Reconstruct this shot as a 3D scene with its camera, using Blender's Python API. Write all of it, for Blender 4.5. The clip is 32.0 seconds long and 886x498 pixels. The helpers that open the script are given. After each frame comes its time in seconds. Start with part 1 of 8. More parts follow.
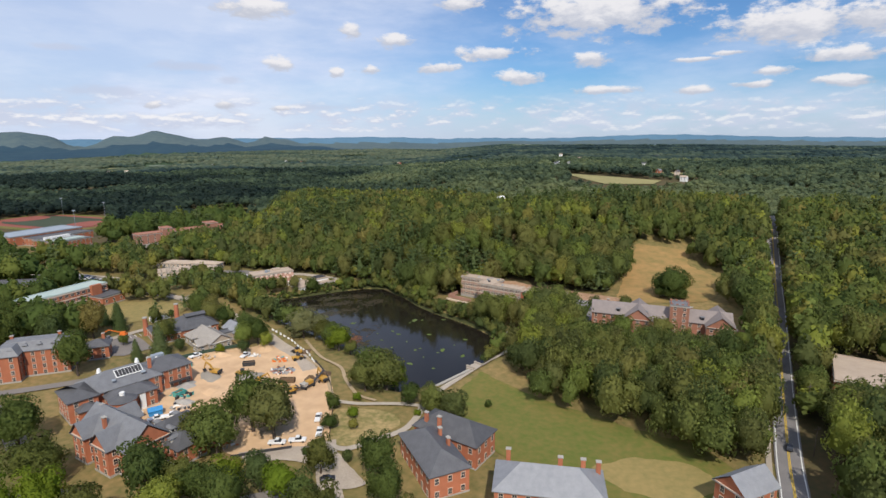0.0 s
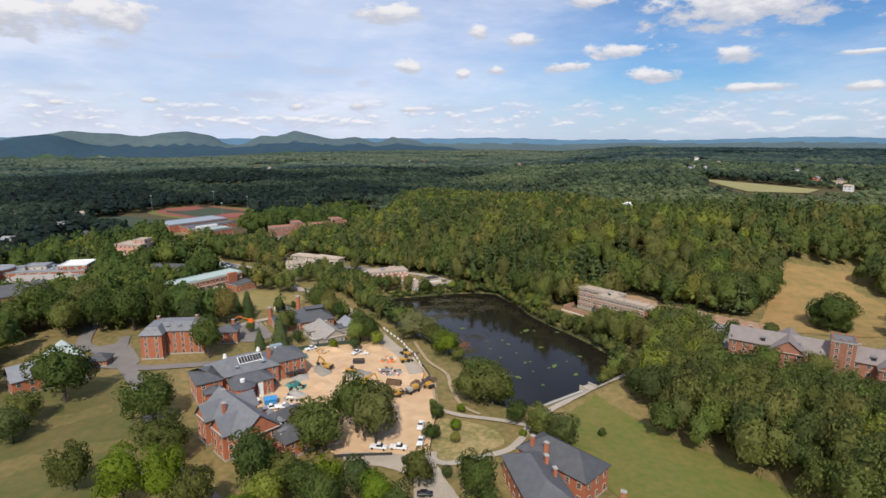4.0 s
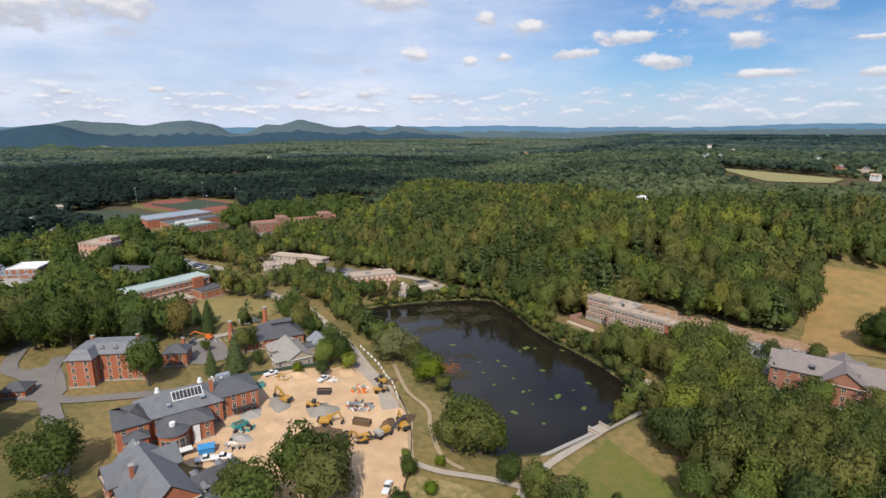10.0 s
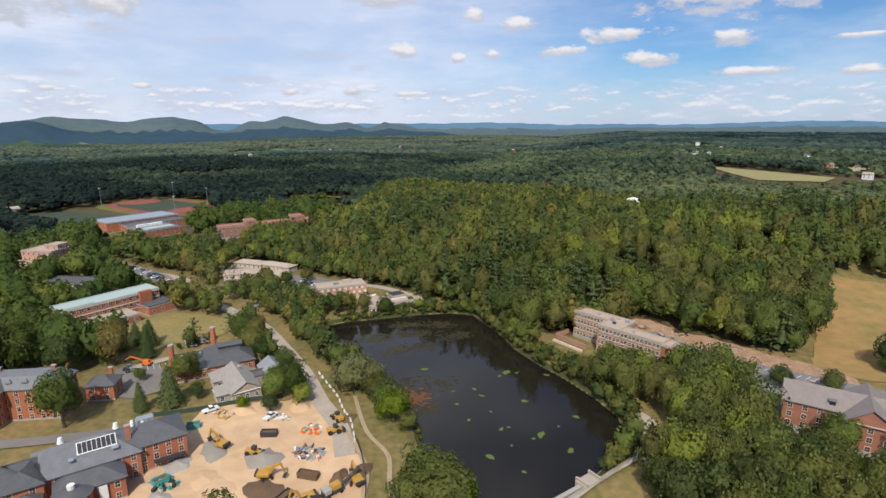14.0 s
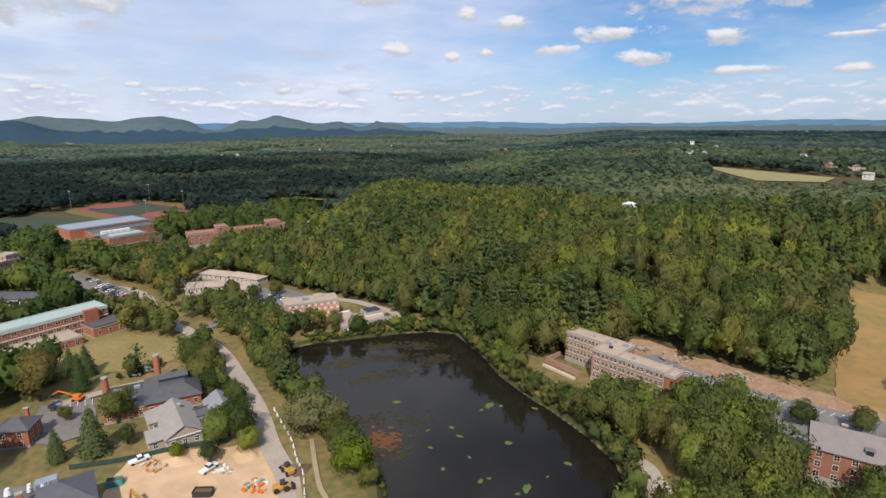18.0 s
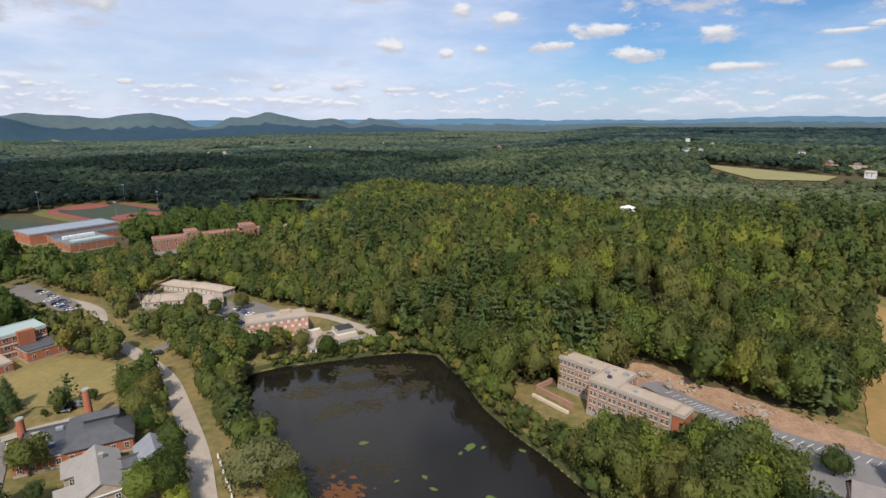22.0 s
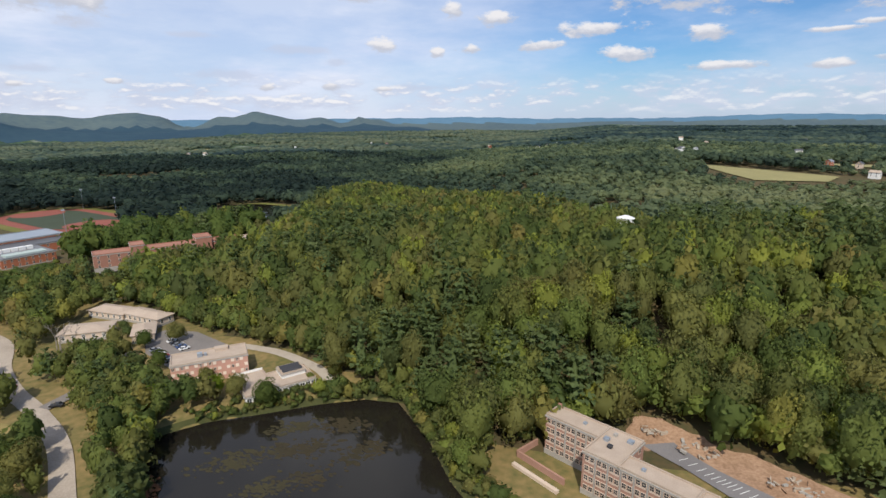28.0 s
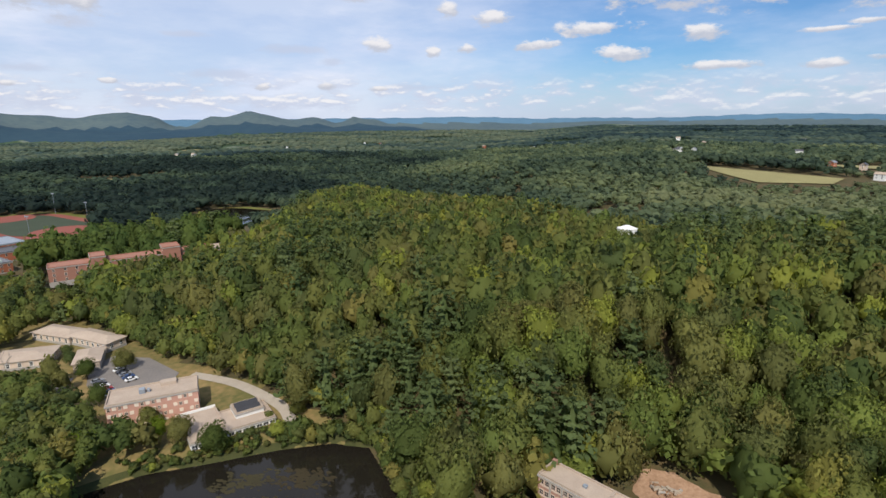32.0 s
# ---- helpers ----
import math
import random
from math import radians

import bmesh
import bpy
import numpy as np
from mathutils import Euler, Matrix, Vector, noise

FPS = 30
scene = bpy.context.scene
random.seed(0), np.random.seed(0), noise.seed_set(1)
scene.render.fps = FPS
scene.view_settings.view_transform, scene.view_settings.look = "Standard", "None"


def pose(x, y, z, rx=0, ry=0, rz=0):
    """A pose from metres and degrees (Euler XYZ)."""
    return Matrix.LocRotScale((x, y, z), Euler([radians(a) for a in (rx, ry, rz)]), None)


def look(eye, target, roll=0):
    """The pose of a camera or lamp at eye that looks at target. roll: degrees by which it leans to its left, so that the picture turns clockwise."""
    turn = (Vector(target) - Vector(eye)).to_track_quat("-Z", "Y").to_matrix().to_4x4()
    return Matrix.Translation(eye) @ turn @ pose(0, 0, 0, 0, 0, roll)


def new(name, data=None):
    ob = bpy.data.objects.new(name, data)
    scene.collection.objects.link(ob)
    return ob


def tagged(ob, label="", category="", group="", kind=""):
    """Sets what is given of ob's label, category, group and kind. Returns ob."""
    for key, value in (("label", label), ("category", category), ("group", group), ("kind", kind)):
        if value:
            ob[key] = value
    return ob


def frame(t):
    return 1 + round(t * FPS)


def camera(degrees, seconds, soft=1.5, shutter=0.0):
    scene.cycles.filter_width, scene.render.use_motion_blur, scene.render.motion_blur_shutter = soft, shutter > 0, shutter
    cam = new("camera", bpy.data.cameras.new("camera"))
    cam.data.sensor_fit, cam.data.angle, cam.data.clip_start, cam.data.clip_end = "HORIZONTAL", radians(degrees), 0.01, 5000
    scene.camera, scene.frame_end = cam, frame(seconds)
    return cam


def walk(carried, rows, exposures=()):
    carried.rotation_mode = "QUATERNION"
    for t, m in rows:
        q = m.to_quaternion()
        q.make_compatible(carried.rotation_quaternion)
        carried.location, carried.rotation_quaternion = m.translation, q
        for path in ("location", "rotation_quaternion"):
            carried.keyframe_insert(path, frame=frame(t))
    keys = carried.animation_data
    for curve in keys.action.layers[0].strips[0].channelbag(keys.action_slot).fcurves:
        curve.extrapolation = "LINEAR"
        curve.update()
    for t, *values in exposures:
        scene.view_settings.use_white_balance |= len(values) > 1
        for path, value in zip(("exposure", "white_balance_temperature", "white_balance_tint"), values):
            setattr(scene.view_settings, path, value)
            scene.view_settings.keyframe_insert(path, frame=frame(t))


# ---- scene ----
cam = camera(79.5, 32.0)
PATH = [
    (0, look((0.21, 9.78, 99.31), (-9.95, 107.18, 79.08), -0.07)),
    (0.1, look((0.27, 9.90, 99.31), (-13.29, 106.89, 79.10), -0.01)),
    (0.2, look((0.33, 10.02, 99.31), (-15.88, 106.61, 79.11), 0.04)),
    (0.3, look((0.39, 10.14, 99.31), (-17.59, 106.41, 79.12), 0.08)),
    (0.4, look((0.45, 10.26, 99.31), (-18.81, 106.29, 79.12), 0.10)),
    (0.5, look((0.51, 10.38, 99.31), (-19.71, 106.21, 79.13), 0.12)),
    (1, look((0.78, 10.91, 99.51), (-21.94, 106.17, 79.29), 0.18)),
    (2, look((0.19, 13.39, 99.82), (-26.25, 107.68, 79.58), 0.28)),
    (3, look((-0.29, 16.20, 99.91), (-29.30, 109.74, 79.72), 0.31)),
    (4, look((-0.78, 19.72, 99.85), (-32.16, 112.51, 79.71), 0.31)),
    (4.5, look((-1.05, 22.12, 99.79), (-33.22, 114.64, 79.67), 0.31)),
    (6.5, look((-2.35, 34.72, 99.52), (-36.07, 126.59, 78.96), 0.24)),
    (7, look((-2.70, 38.29, 99.39), (-36.59, 130.05, 78.60), 0.20)),
    (8, look((-3.41, 45.82, 99.18), (-37.00, 137.54, 77.74), 0.13)),
    (9, look((-4.03, 53.30, 99.10), (-37.16, 145.08, 77.22), 0.08)),
    (10, look((-4.63, 60.76, 99.14), (-37.15, 152.68, 76.93), 0.08)),
    (11, look((-5.31, 68.10, 99.17), (-37.21, 160.19, 76.77), 0.11)),
    (12, look((-5.84, 75.34, 99.20), (-37.22, 167.59, 76.69), 0.13)),
    (13, look((-6.27, 82.62, 99.26), (-37.21, 174.99, 76.65), 0.13)),
    (14, look((-6.70, 89.98, 99.26), (-37.20, 182.46, 76.52), 0.15)),
    (14.5, look((-6.90, 93.61, 99.26), (-37.22, 186.14, 76.48), 0.14)),
    (16.5, look((-7.53, 107.62, 99.41), (-37.56, 200.25, 76.66), 0.02)),
    (17, look((-7.73, 111.13, 99.42), (-37.59, 203.81, 76.64), 0.03)),
    (18, look((-8.11, 118.10, 99.47), (-37.59, 210.87, 76.56), 0.06)),
    (19, look((-8.48, 125.05, 99.50), (-37.78, 217.84, 76.43), 0.10)),
    (20, look((-8.90, 131.98, 99.51), (-37.96, 224.80, 76.29), 0.11)),
    (21, look((-9.33, 138.91, 99.58), (-38.10, 231.79, 76.22), 0.09)),
    (22, look((-9.83, 145.89, 99.74), (-38.32, 238.83, 76.28), 0.06)),
    (23, look((-10.19, 152.85, 99.82), (-38.41, 245.87, 76.34), 0.03)),
    (24, look((-10.49, 159.75, 99.78), (-38.47, 252.85, 76.34), 0.01)),
    (25, look((-10.75, 166.80, 99.70), (-38.53, 259.98, 76.33), -0.02)),
    (25.5, look((-10.87, 170.36, 99.68), (-38.54, 263.57, 76.29), -0.03)),
    (27.5, look((-11.57, 184.50, 99.73), (-38.80, 277.77, 76.09), -0.12)),
    (28, look((-11.73, 187.97, 99.76), (-38.87, 281.26, 76.10), -0.14)),
    (29, look((-12.00, 194.83, 99.86), (-39.00, 288.17, 76.22), -0.17)),
    (30, look((-12.38, 201.61, 99.94), (-39.15, 295.02, 76.31), -0.18)),
    (31, look((-12.88, 208.30, 100.05), (-39.40, 301.77, 76.37), -0.17)),
    (32, look((-13.38, 215.15, 100.21), (-39.82, 308.63, 76.49), -0.15)),
]
walk(cam, PATH)

# ---------------------------------------------------------------- light
SUN_EL, SUN_AZ = radians(47), radians(166)          # azimuth clockwise from +y
world = bpy.data.worlds.new("sky")
scene.world = world
world.use_nodes = True
wn, wl = world.node_tree.nodes, world.node_tree.links
wn.clear()
w_out = wn.new("ShaderNodeOutputWorld")
w_bg = wn.new("ShaderNodeBackground")
sky = wn.new("ShaderNodeTexSky")
sky.sky_type, sky.sun_disc = "NISHITA", False
sky.sun_elevation, sky.sun_rotation = SUN_EL, SUN_AZ
sky.air_density, sky.dust_density, sky.ozone_density = 1.0, 0.6, 2.0
w_bg.inputs["Strength"].default_value = 0.085
wl.new(w_bg.outputs[0], w_out.inputs[0])


def wmath(op, a, b=0.0, clamp=False):
    n = wn.new("ShaderNodeMath")
    n.operation, n.use_clamp = op, clamp
    for k, v in enumerate((a, b)):
        if isinstance(v, (int, float)):
            n.inputs[k].default_value = v
        else:
            wl.new(v, n.inputs[k])
    return n.outputs[0]


def wstep(v, lo, hi, a=0.0, b=1.0):
    n = wn.new("ShaderNodeMapRange")
    n.interpolation_type = "SMOOTHSTEP"
    wl.new(v, n.inputs[0])
    for k, val in enumerate((lo, hi, a, b)):
        n.inputs[k + 1].default_value = val
    return n.outputs[0]


def wmix(f, a, b):
    n = wn.new("ShaderNodeMix")
    n.data_type = "RGBA"
    for sock, v in ((n.inputs[0], f), (n.inputs[6], a), (n.inputs[7], b)):
        if isinstance(v, tuple):
            sock.default_value = v
        else:
            wl.new(v, sock)
    return n.outputs[2]


w_co = wn.new("ShaderNodeTexCoord")
w_sep = wn.new("ShaderNodeSeparateXYZ")
wl.new(w_co.outputs["Generated"], w_sep.inputs[0])
dx, dy, dz = w_sep.outputs


def wnoise(vec, scale, detail, rough=0.55, stretch=None):
    if stretch:
        mp = wn.new("ShaderNodeMapping")
        mp.inputs["Scale"].default_value = stretch[0]
        mp.inputs["Rotation"].default_value = stretch[1]
        wl.new(vec, mp.inputs[0])
        vec = mp.outputs[0]
    n = wn.new("ShaderNodeTexNoise")
    n.inputs["Scale"].default_value, n.inputs["Detail"].default_value, n.inputs["Roughness"].default_value = scale, detail, rough
    wl.new(vec, n.inputs["Vector"])
    return n.outputs["Fac"]


# azimuth to the left of +y and elevation, in degrees, with ragged edges
azim = wmath("MULTIPLY", wmath("ARCTAN2", wmath("MULTIPLY", dx, -1.0), dy), 57.2958)
elev = wmath("MULTIPLY", wmath("ARCSINE", dz), 57.2958)
ang = wn.new("ShaderNodeCombineXYZ")
wl.new(azim, ang.inputs[0]), wl.new(elev, ang.inputs[1])
puff = wnoise(ang.outputs[0], 0.55, 8, 0.62, ((0.7, 1.5, 1.0), (0, 0, 0)))
# thin high veil, thicker towards the west
veil_n = wnoise(ang.outputs[0], 0.07, 7, 0.6, ((0.55, 1.9, 1.0), (0, 0, 0.25)))
west = wstep(azim, -6.0, 27.0)
veil = wmath("ADD", wmath("MULTIPLY", wstep(veil_n, 0.42, 0.70), 0.5), wmath("MULTIPLY", west, 0.72), True)
veil = wmath("MULTIPLY", veil, 0.92)
veil_fine = wnoise(ang.outputs[0], 0.11, 6, 0.6, ((0.5, 1.7, 1.0), (0, 0, -0.3)))
# fair-weather clouds: azimuth, elevation, half width, half height
CLOUDS = [(-25.6, 9.6, 6.5, 2.1), (-31.0, 9.7, 4.2, 1.7), (-9.4, 11.9, 10.1, 2.6), (24.0, 12.1, 4.0, 1.2), (22.5, 7.1, 1.8, 0.8), (16.8, 6.5, 0.9, 0.6), (13.4, 6.8, 1.7, 0.6),
          (15.2, 10.5, 1.2, 1.0), (10.7, 9.6, 2.5, 0.8), (1.0, 8.4, 4.0, 0.8), (6.3, 7.1, 2.3, 0.7), (-1.8, 6.1, 2.7, 0.8), (-8.8, 7.7, 2.6, 0.8), (-10.6, 4.7, 3.7, 0.5),
          (-18.3, 4.5, 1.9, 0.5), (-22.9, 4.8, 2.1, 0.4), (-24.8, 5.9, 1.8, 0.4), (-29.5, 6.9, 3.7, 0.7), (-29.7, 4.8, 3.1, 0.6), (4.2, 13.1, 2.6, 0.9), (56.5, 9.6, 4.0, 2.2),
          (49.8, 10.4, 5.2, 2.2), (53.8, 2.9, 0.8, 0.3), (-18.5, 7.2, 2.2, 0.25), (-21.5, 7.6, 2.2, 0.3), (46.5, 3.4, 1.0, 0.35), (27.5, 3.3, 1.0, 0.4), (33.6, 3.1, 0.9, 0.45), (22.4, 3.0, 1.0, 0.35)]
# small grey shreds in front of the veil
SHREDS = [(48.9, 8.1, 2.2, 0.6), (37.6, 4.2, 4.0, 0.5), (30.5, 6.6, 3.0, 0.45), (27.0, 5.6, 1.2, 0.35), (18.7, 3.1, 3.4, 0.4), (53.0, 4.2, 3.0, 0.4), (55.5, 9.0, 4.5, 0.9), (41.0, 7.6, 2.5, 0.3)]


def nearest_cloud(lift, clouds):
    best = None
    for a, e, w, h in clouds:
        mp = wn.new("ShaderNodeMapping")
        mp.inputs["Scale"].default_value = (1 / w, 1 / h, 1)
        mp.inputs["Location"].default_value = (-a / w, -(e + lift * h) / h, 0)
        wl.new(ang.outputs[0], mp.inputs[0])
        ln = wn.new("ShaderNodeVectorMath")
        ln.operation = "LENGTH"
        wl.new(mp.outputs[0], ln.inputs[0])
        best = ln.outputs["Value"] if best is None else wmath("MINIMUM", best, ln.outputs["Value"])
    return best


rag = wmath("MULTIPLY", wmath("SUBTRACT", puff, 0.5), 2.6)
cum = wmath("MULTIPLY", wstep(wmath("ADD", nearest_cloud(0.0, CLOUDS), rag), 1.0, 0.45), 0.95)
top = wstep(wmath("ADD", nearest_cloud(0.75, CLOUDS), rag), 1.25, 0.35)
shred = wmath("MULTIPLY", wstep(wmath("ADD", nearest_cloud(0.0, SHREDS), rag), 1.25, 0.2), 0.6)
# rows of little clouds low over the hills: grey undersides, a few bright tops
LOW_STRETCH = ((0.62, 1.75, 1.0), (0, 0, 0))
low_n = wnoise(ang.outputs[0], 0.52, 6, 0.56, LOW_STRETCH)
low_big = wnoise(ang.outputs[0], 0.10, 3, 0.5, ((1.0, 2.0, 1.0), (0, 0, 0.1)))
lift_ = wn.new("ShaderNodeVectorMath")
lift_.inputs[1].default_value = (0.0, 0.30, 0.0)
wl.new(ang.outputs[0], lift_.inputs[0])
low_up = wnoise(lift_.outputs[0], 0.52, 6, 0.56, LOW_STRETCH)
low_sum = wmath("ADD", low_n, wmath("MULTIPLY", wmath("SUBTRACT", low_big, 0.45), 0.5))
low_top = wmath("MULTIPLY", wstep(wmath("SUBTRACT", low_n, low_up), -0.01, 0.13), wstep(low_sum, 0.47, 0.62))
band = wmath("MULTIPLY", wstep(elev, 0.3, 1.3), wstep(elev, 4.9, 2.6))
low = wmath("MULTIPLY", wmath("MULTIPLY", wstep(low_sum, 0.43, 0.64), band), wmath("ADD", wmath("MULTIPLY", west, 0.22), 0.68))
haze = wstep(dz, 0.11, 0.0)
deep = wn.new("ShaderNodeMix")
deep.data_type, deep.blend_type = "RGBA", "MULTIPLY"
deep.inputs[0].default_value = 1.0
wl.new(sky.outputs[0], deep.inputs[6])
deep.inputs[7].default_value = (0.64, 0.95, 1.3, 1)
col = wmix(wmath("MULTIPLY", haze, 0.58), deep.outputs[2], (7.7, 8.5, 10.8, 1))
col = wmix(veil, col, wmix(wstep(veil_fine, 0.38, 0.62), (7.5, 8.5, 10.9, 1), (9.2, 9.8, 11.5, 1)))
col = wmix(shred, col, (6.7, 7.3, 9.0, 1))
col = wmix(low, col, wmix(low_top, (7.1, 7.7, 9.4, 1), (10.6, 10.5, 10.8, 1)))
col = wmix(cum, col, wmix(top, (6.6, 6.9, 7.9, 1), (10.3, 10.1, 10.3, 1)))
high = wmath("MULTIPLY", wmath("MULTIPLY", wstep(elev, 16.0, 24.0), wstep(wnoise(ang.outputs[0], 0.06, 6, 0.6, ((0.8, 1.2, 1.0), (0, 0, 0))), 0.44, 0.60)), wmath("MULTIPLY", west, 0.8))
col = wmix(high, col, (12.0, 12.3, 13.4, 1))
wl.new(col, w_bg.inputs[0])

sun = new("sun", bpy.data.lights.new("sun", "SUN"))
sun.data.energy, sun.data.angle, sun.data.color = 4.1, radians(0.55), (1.0, 0.93, 0.815)
sun.matrix_world = look((0, 0, 500), Vector((0, 0, 500)) - Vector((math.sin(SUN_AZ) * math.cos(SUN_EL), math.cos(SUN_AZ) * math.cos(SUN_EL), math.sin(SUN_EL))))
scene.view_settings.exposure = 0.0


# ---------------------------------------------------------------- materials
def material(name, base, rough=0.8, second=None, scale=0.3, fine=6.0, amount=0.5, bump=0.0, metal=0.0, jitter=0.0, spec=0.3):
    """base and second mixed by broad and fine noise; jitter varies the brightness from object to object."""
    m = bpy.data.materials.new(name)
    m.use_nodes = True
    n, l = m.node_tree.nodes, m.node_tree.links
    b = n["Principled BSDF"]
    b.inputs["Roughness"].default_value, b.inputs["Metallic"].default_value = rough, metal
    b.inputs["Specular IOR Level"].default_value = spec
    co = n.new("ShaderNodeTexCoord")
    geo = n.new("ShaderNodeNewGeometry")
    outs = []
    for sc, det in ((scale, 5), (fine, 3)):
        t = n.new("ShaderNodeTexNoise")
        t.inputs["Scale"].default_value, t.inputs["Detail"].default_value = sc, det
        l.new(geo.outputs["Position"], t.inputs["Vector"])
        outs.append(t.outputs["Fac"])
    add = n.new("ShaderNodeMath")
    add.operation = "ADD"
    l.new(outs[0], add.inputs[0]), l.new(outs[1], add.inputs[1])
    rng = n.new("ShaderNodeMapRange")
    rng.inputs[1].default_value, rng.inputs[2].default_value, rng.inputs[4].default_value = 0.7, 1.3, amount * 2
    rng.clamp = True
    l.new(add.outputs[0], rng.inputs[0])
    mix = n.new("ShaderNodeMix")
    mix.data_type = "RGBA"
    second = second or tuple(c * 0.7 for c in base)
    mix.inputs[6].default_value, mix.inputs[7].default_value = (*base, 1), (*second, 1)
    l.new(rng.outputs[0], mix.inputs[0])
    colour = mix.outputs[2]
    if jitter:
        info = n.new("ShaderNodeObjectInfo")
        hsv = n.new("ShaderNodeHueSaturation")
        r = n.new("ShaderNodeMapRange")
        r.inputs[3].default_value, r.inputs[4].default_value = 1 - jitter, 1 + jitter
        l.new(info.outputs["Random"], r.inputs[0]), l.new(r.outputs[0], hsv.inputs["Value"]), l.new(colour, hsv.inputs["Color"])
        colour = hsv.outputs[0]
    l.new(colour, b.inputs["Base Color"])
    if bump:
        bp = n.new("ShaderNodeBump")
        bp.inputs["Strength"].default_value, bp.inputs["Distance"].default_value = bump, 0.3
        l.new(outs[1], bp.inputs["Height"]), l.new(bp.outputs[0], b.inputs["Normal"])
    return m


def foliage(name, ramp, spread=(0.84, 1.2), own=True):
    """Leaves: hue from the tree's own tint, brightness varied from clump to clump."""
    m = bpy.data.materials.new(name)
    m.use_nodes = True
    n, l = m.node_tree.nodes, m.node_tree.links
    b = n["Principled BSDF"]
    b.inputs["Roughness"].default_value, b.inputs["Specular IOR Level"].default_value = 0.75, 0.12
    at = n.new("ShaderNodeAttribute")
    at.attribute_name = "tint"
    info = n.new("ShaderNodeObjectInfo")
    add = n.new("ShaderNodeMath")
    add.operation = "ADD"
    l.new(at.outputs["Fac"], add.inputs[0])
    if own:
        l.new(info.outputs["Random"], add.inputs[1])
    else:
        add.inputs[1].default_value = 0.0
    fr = n.new("ShaderNodeMath")
    fr.operation = "FRACT"
    l.new(add.outputs[0], fr.inputs[0])
    cr = n.new("ShaderNodeValToRGB")
    els = cr.color_ramp.elements
    while len(els) < len(ramp):
        els.new(0.5)
    for e, (p, c) in zip(els, ramp):
        e.position, e.color = p, (*c, 1)
    l.new(fr.outputs[0], cr.inputs[0])
    geo = n.new("ShaderNodeNewGeometry")
    hsv = n.new("ShaderNodeHueSaturation")
    r = n.new("ShaderNodeMapRange")
    r.inputs[3].default_value, r.inputs[4].default_value = spread
    l.new(geo.outputs["Random Per Island"], r.inputs[0])
    l.new(r.outputs[0], hsv.inputs["Value"]), l.new(cr.outputs[0], hsv.inputs["Color"])
    l.new(hsv.outputs[0], b.inputs["Base Color"])
    tr = n.new("ShaderNodeBsdfTranslucent")
    l.new(hsv.outputs[0], tr.inputs["Color"])
    ms = n.new("ShaderNodeMixShader")
    ms.inputs[0].default_value = 0.58
    l.new(b.outputs[0], ms.inputs[1]), l.new(tr.outputs[0], ms.inputs[2])
    l.new(ms.outputs[0], n["Material Output"].inputs[0])
    return m


LEAF_COLOURS = [(0.0, (0.086, 0.122, 0.037)), (0.18, (0.152, 0.193, 0.052)), (0.36, (0.205, 0.214, 0.060)), (0.52, (0.094, 0.130, 0.045)),
                          (0.68, (0.221, 0.208, 0.066)), (0.80, (0.177, 0.228, 0.058)), (0.93, (0.30, 0.325, 0.060)), (1.0, (0.261, 0.216, 0.072))]
LEAF = foliage("leaves", LEAF_COLOURS, (0.74, 1.3))
WOODLEAF = foliage("woodland_leaves", LEAF_COLOURS, (0.86, 1.16))
# distance haze mixed into these leaf colours; darkest stop serves cloud-shaded woods
FARHAZELEAF = foliage("far_leaves", [(0.0, (0.032, 0.052, 0.044)), (0.3, (0.084, 0.124, 0.080)), (0.55, (0.150, 0.195, 0.106)), (0.8, (0.215, 0.255, 0.126)), (1.0, (0.26, 0.285, 0.145))], (0.85, 1.18), False)
DISTHAZELEAF = foliage("distant_leaves", [(0.0, (0.028, 0.055, 0.064)), (0.3, (0.066, 0.108, 0.102)), (0.55, (0.120, 0.168, 0.124)), (0.8, (0.185, 0.225, 0.146)), (1.0, (0.225, 0.255, 0.165))], (0.85, 1.18), False)
NEEDLE = foliage("needles", [(0.0, (0.118, 0.162, 0.058)), (0.5, (0.146, 0.193, 0.073)), (1.0, (0.179, 0.218, 0.087))])
BARK = material("bark", (0.11, 0.085, 0.065), 0.9, scale=1.5, bump=0.4)
GRASS = material("grass", (0.105, 0.105, 0.032), 0.95, (0.30, 0.20, 0.085), scale=0.035, fine=0.4, amount=0.42)
LAWN = material("lawn", (0.096, 0.125, 0.022), 0.95, (0.18, 0.145, 0.042), scale=0.06, fine=0.45, amount=0.5)
TIREDLAWN = material("tired_lawn", (0.078, 0.092, 0.022), 0.95, (0.15, 0.115, 0.04), scale=0.05, fine=0.3, amount=0.5)
PATCHY = material("patchy_grass", (0.140, 0.138, 0.042), 0.95, (0.40, 0.285, 0.135), scale=0.13, fine=0.6, amount=0.5)
DRYGRASS = material("dry_grass", (0.30, 0.22, 0.085), 0.95, (0.2, 0.17, 0.06), scale=0.04, fine=0.5, amount=0.5)
MEADOW = material("meadow", (0.36, 0.215, 0.085), 0.95, (0.20, 0.155, 0.055), scale=0.045, fine=0.2, amount=0.5)
DIRT = material("site_dirt", (0.65, 0.44, 0.265), 0.95, (0.50, 0.33, 0.195), scale=0.06, fine=0.22, amount=0.55, bump=0.03)
RUBBLE = material("broken_stone_bank", (0.42, 0.27, 0.175), 0.95, (0.25, 0.15, 0.09), scale=0.25, fine=1.2, amount=0.5, bump=0.4)
SOIL = material("dark_soil", (0.17, 0.11, 0.065), 0.95, scale=0.5, bump=0.4)
REED = material("rank_bank_grass", (0.04, 0.048, 0.016), 0.95, (0.07, 0.07, 0.022), scale=0.3, fine=2.0)
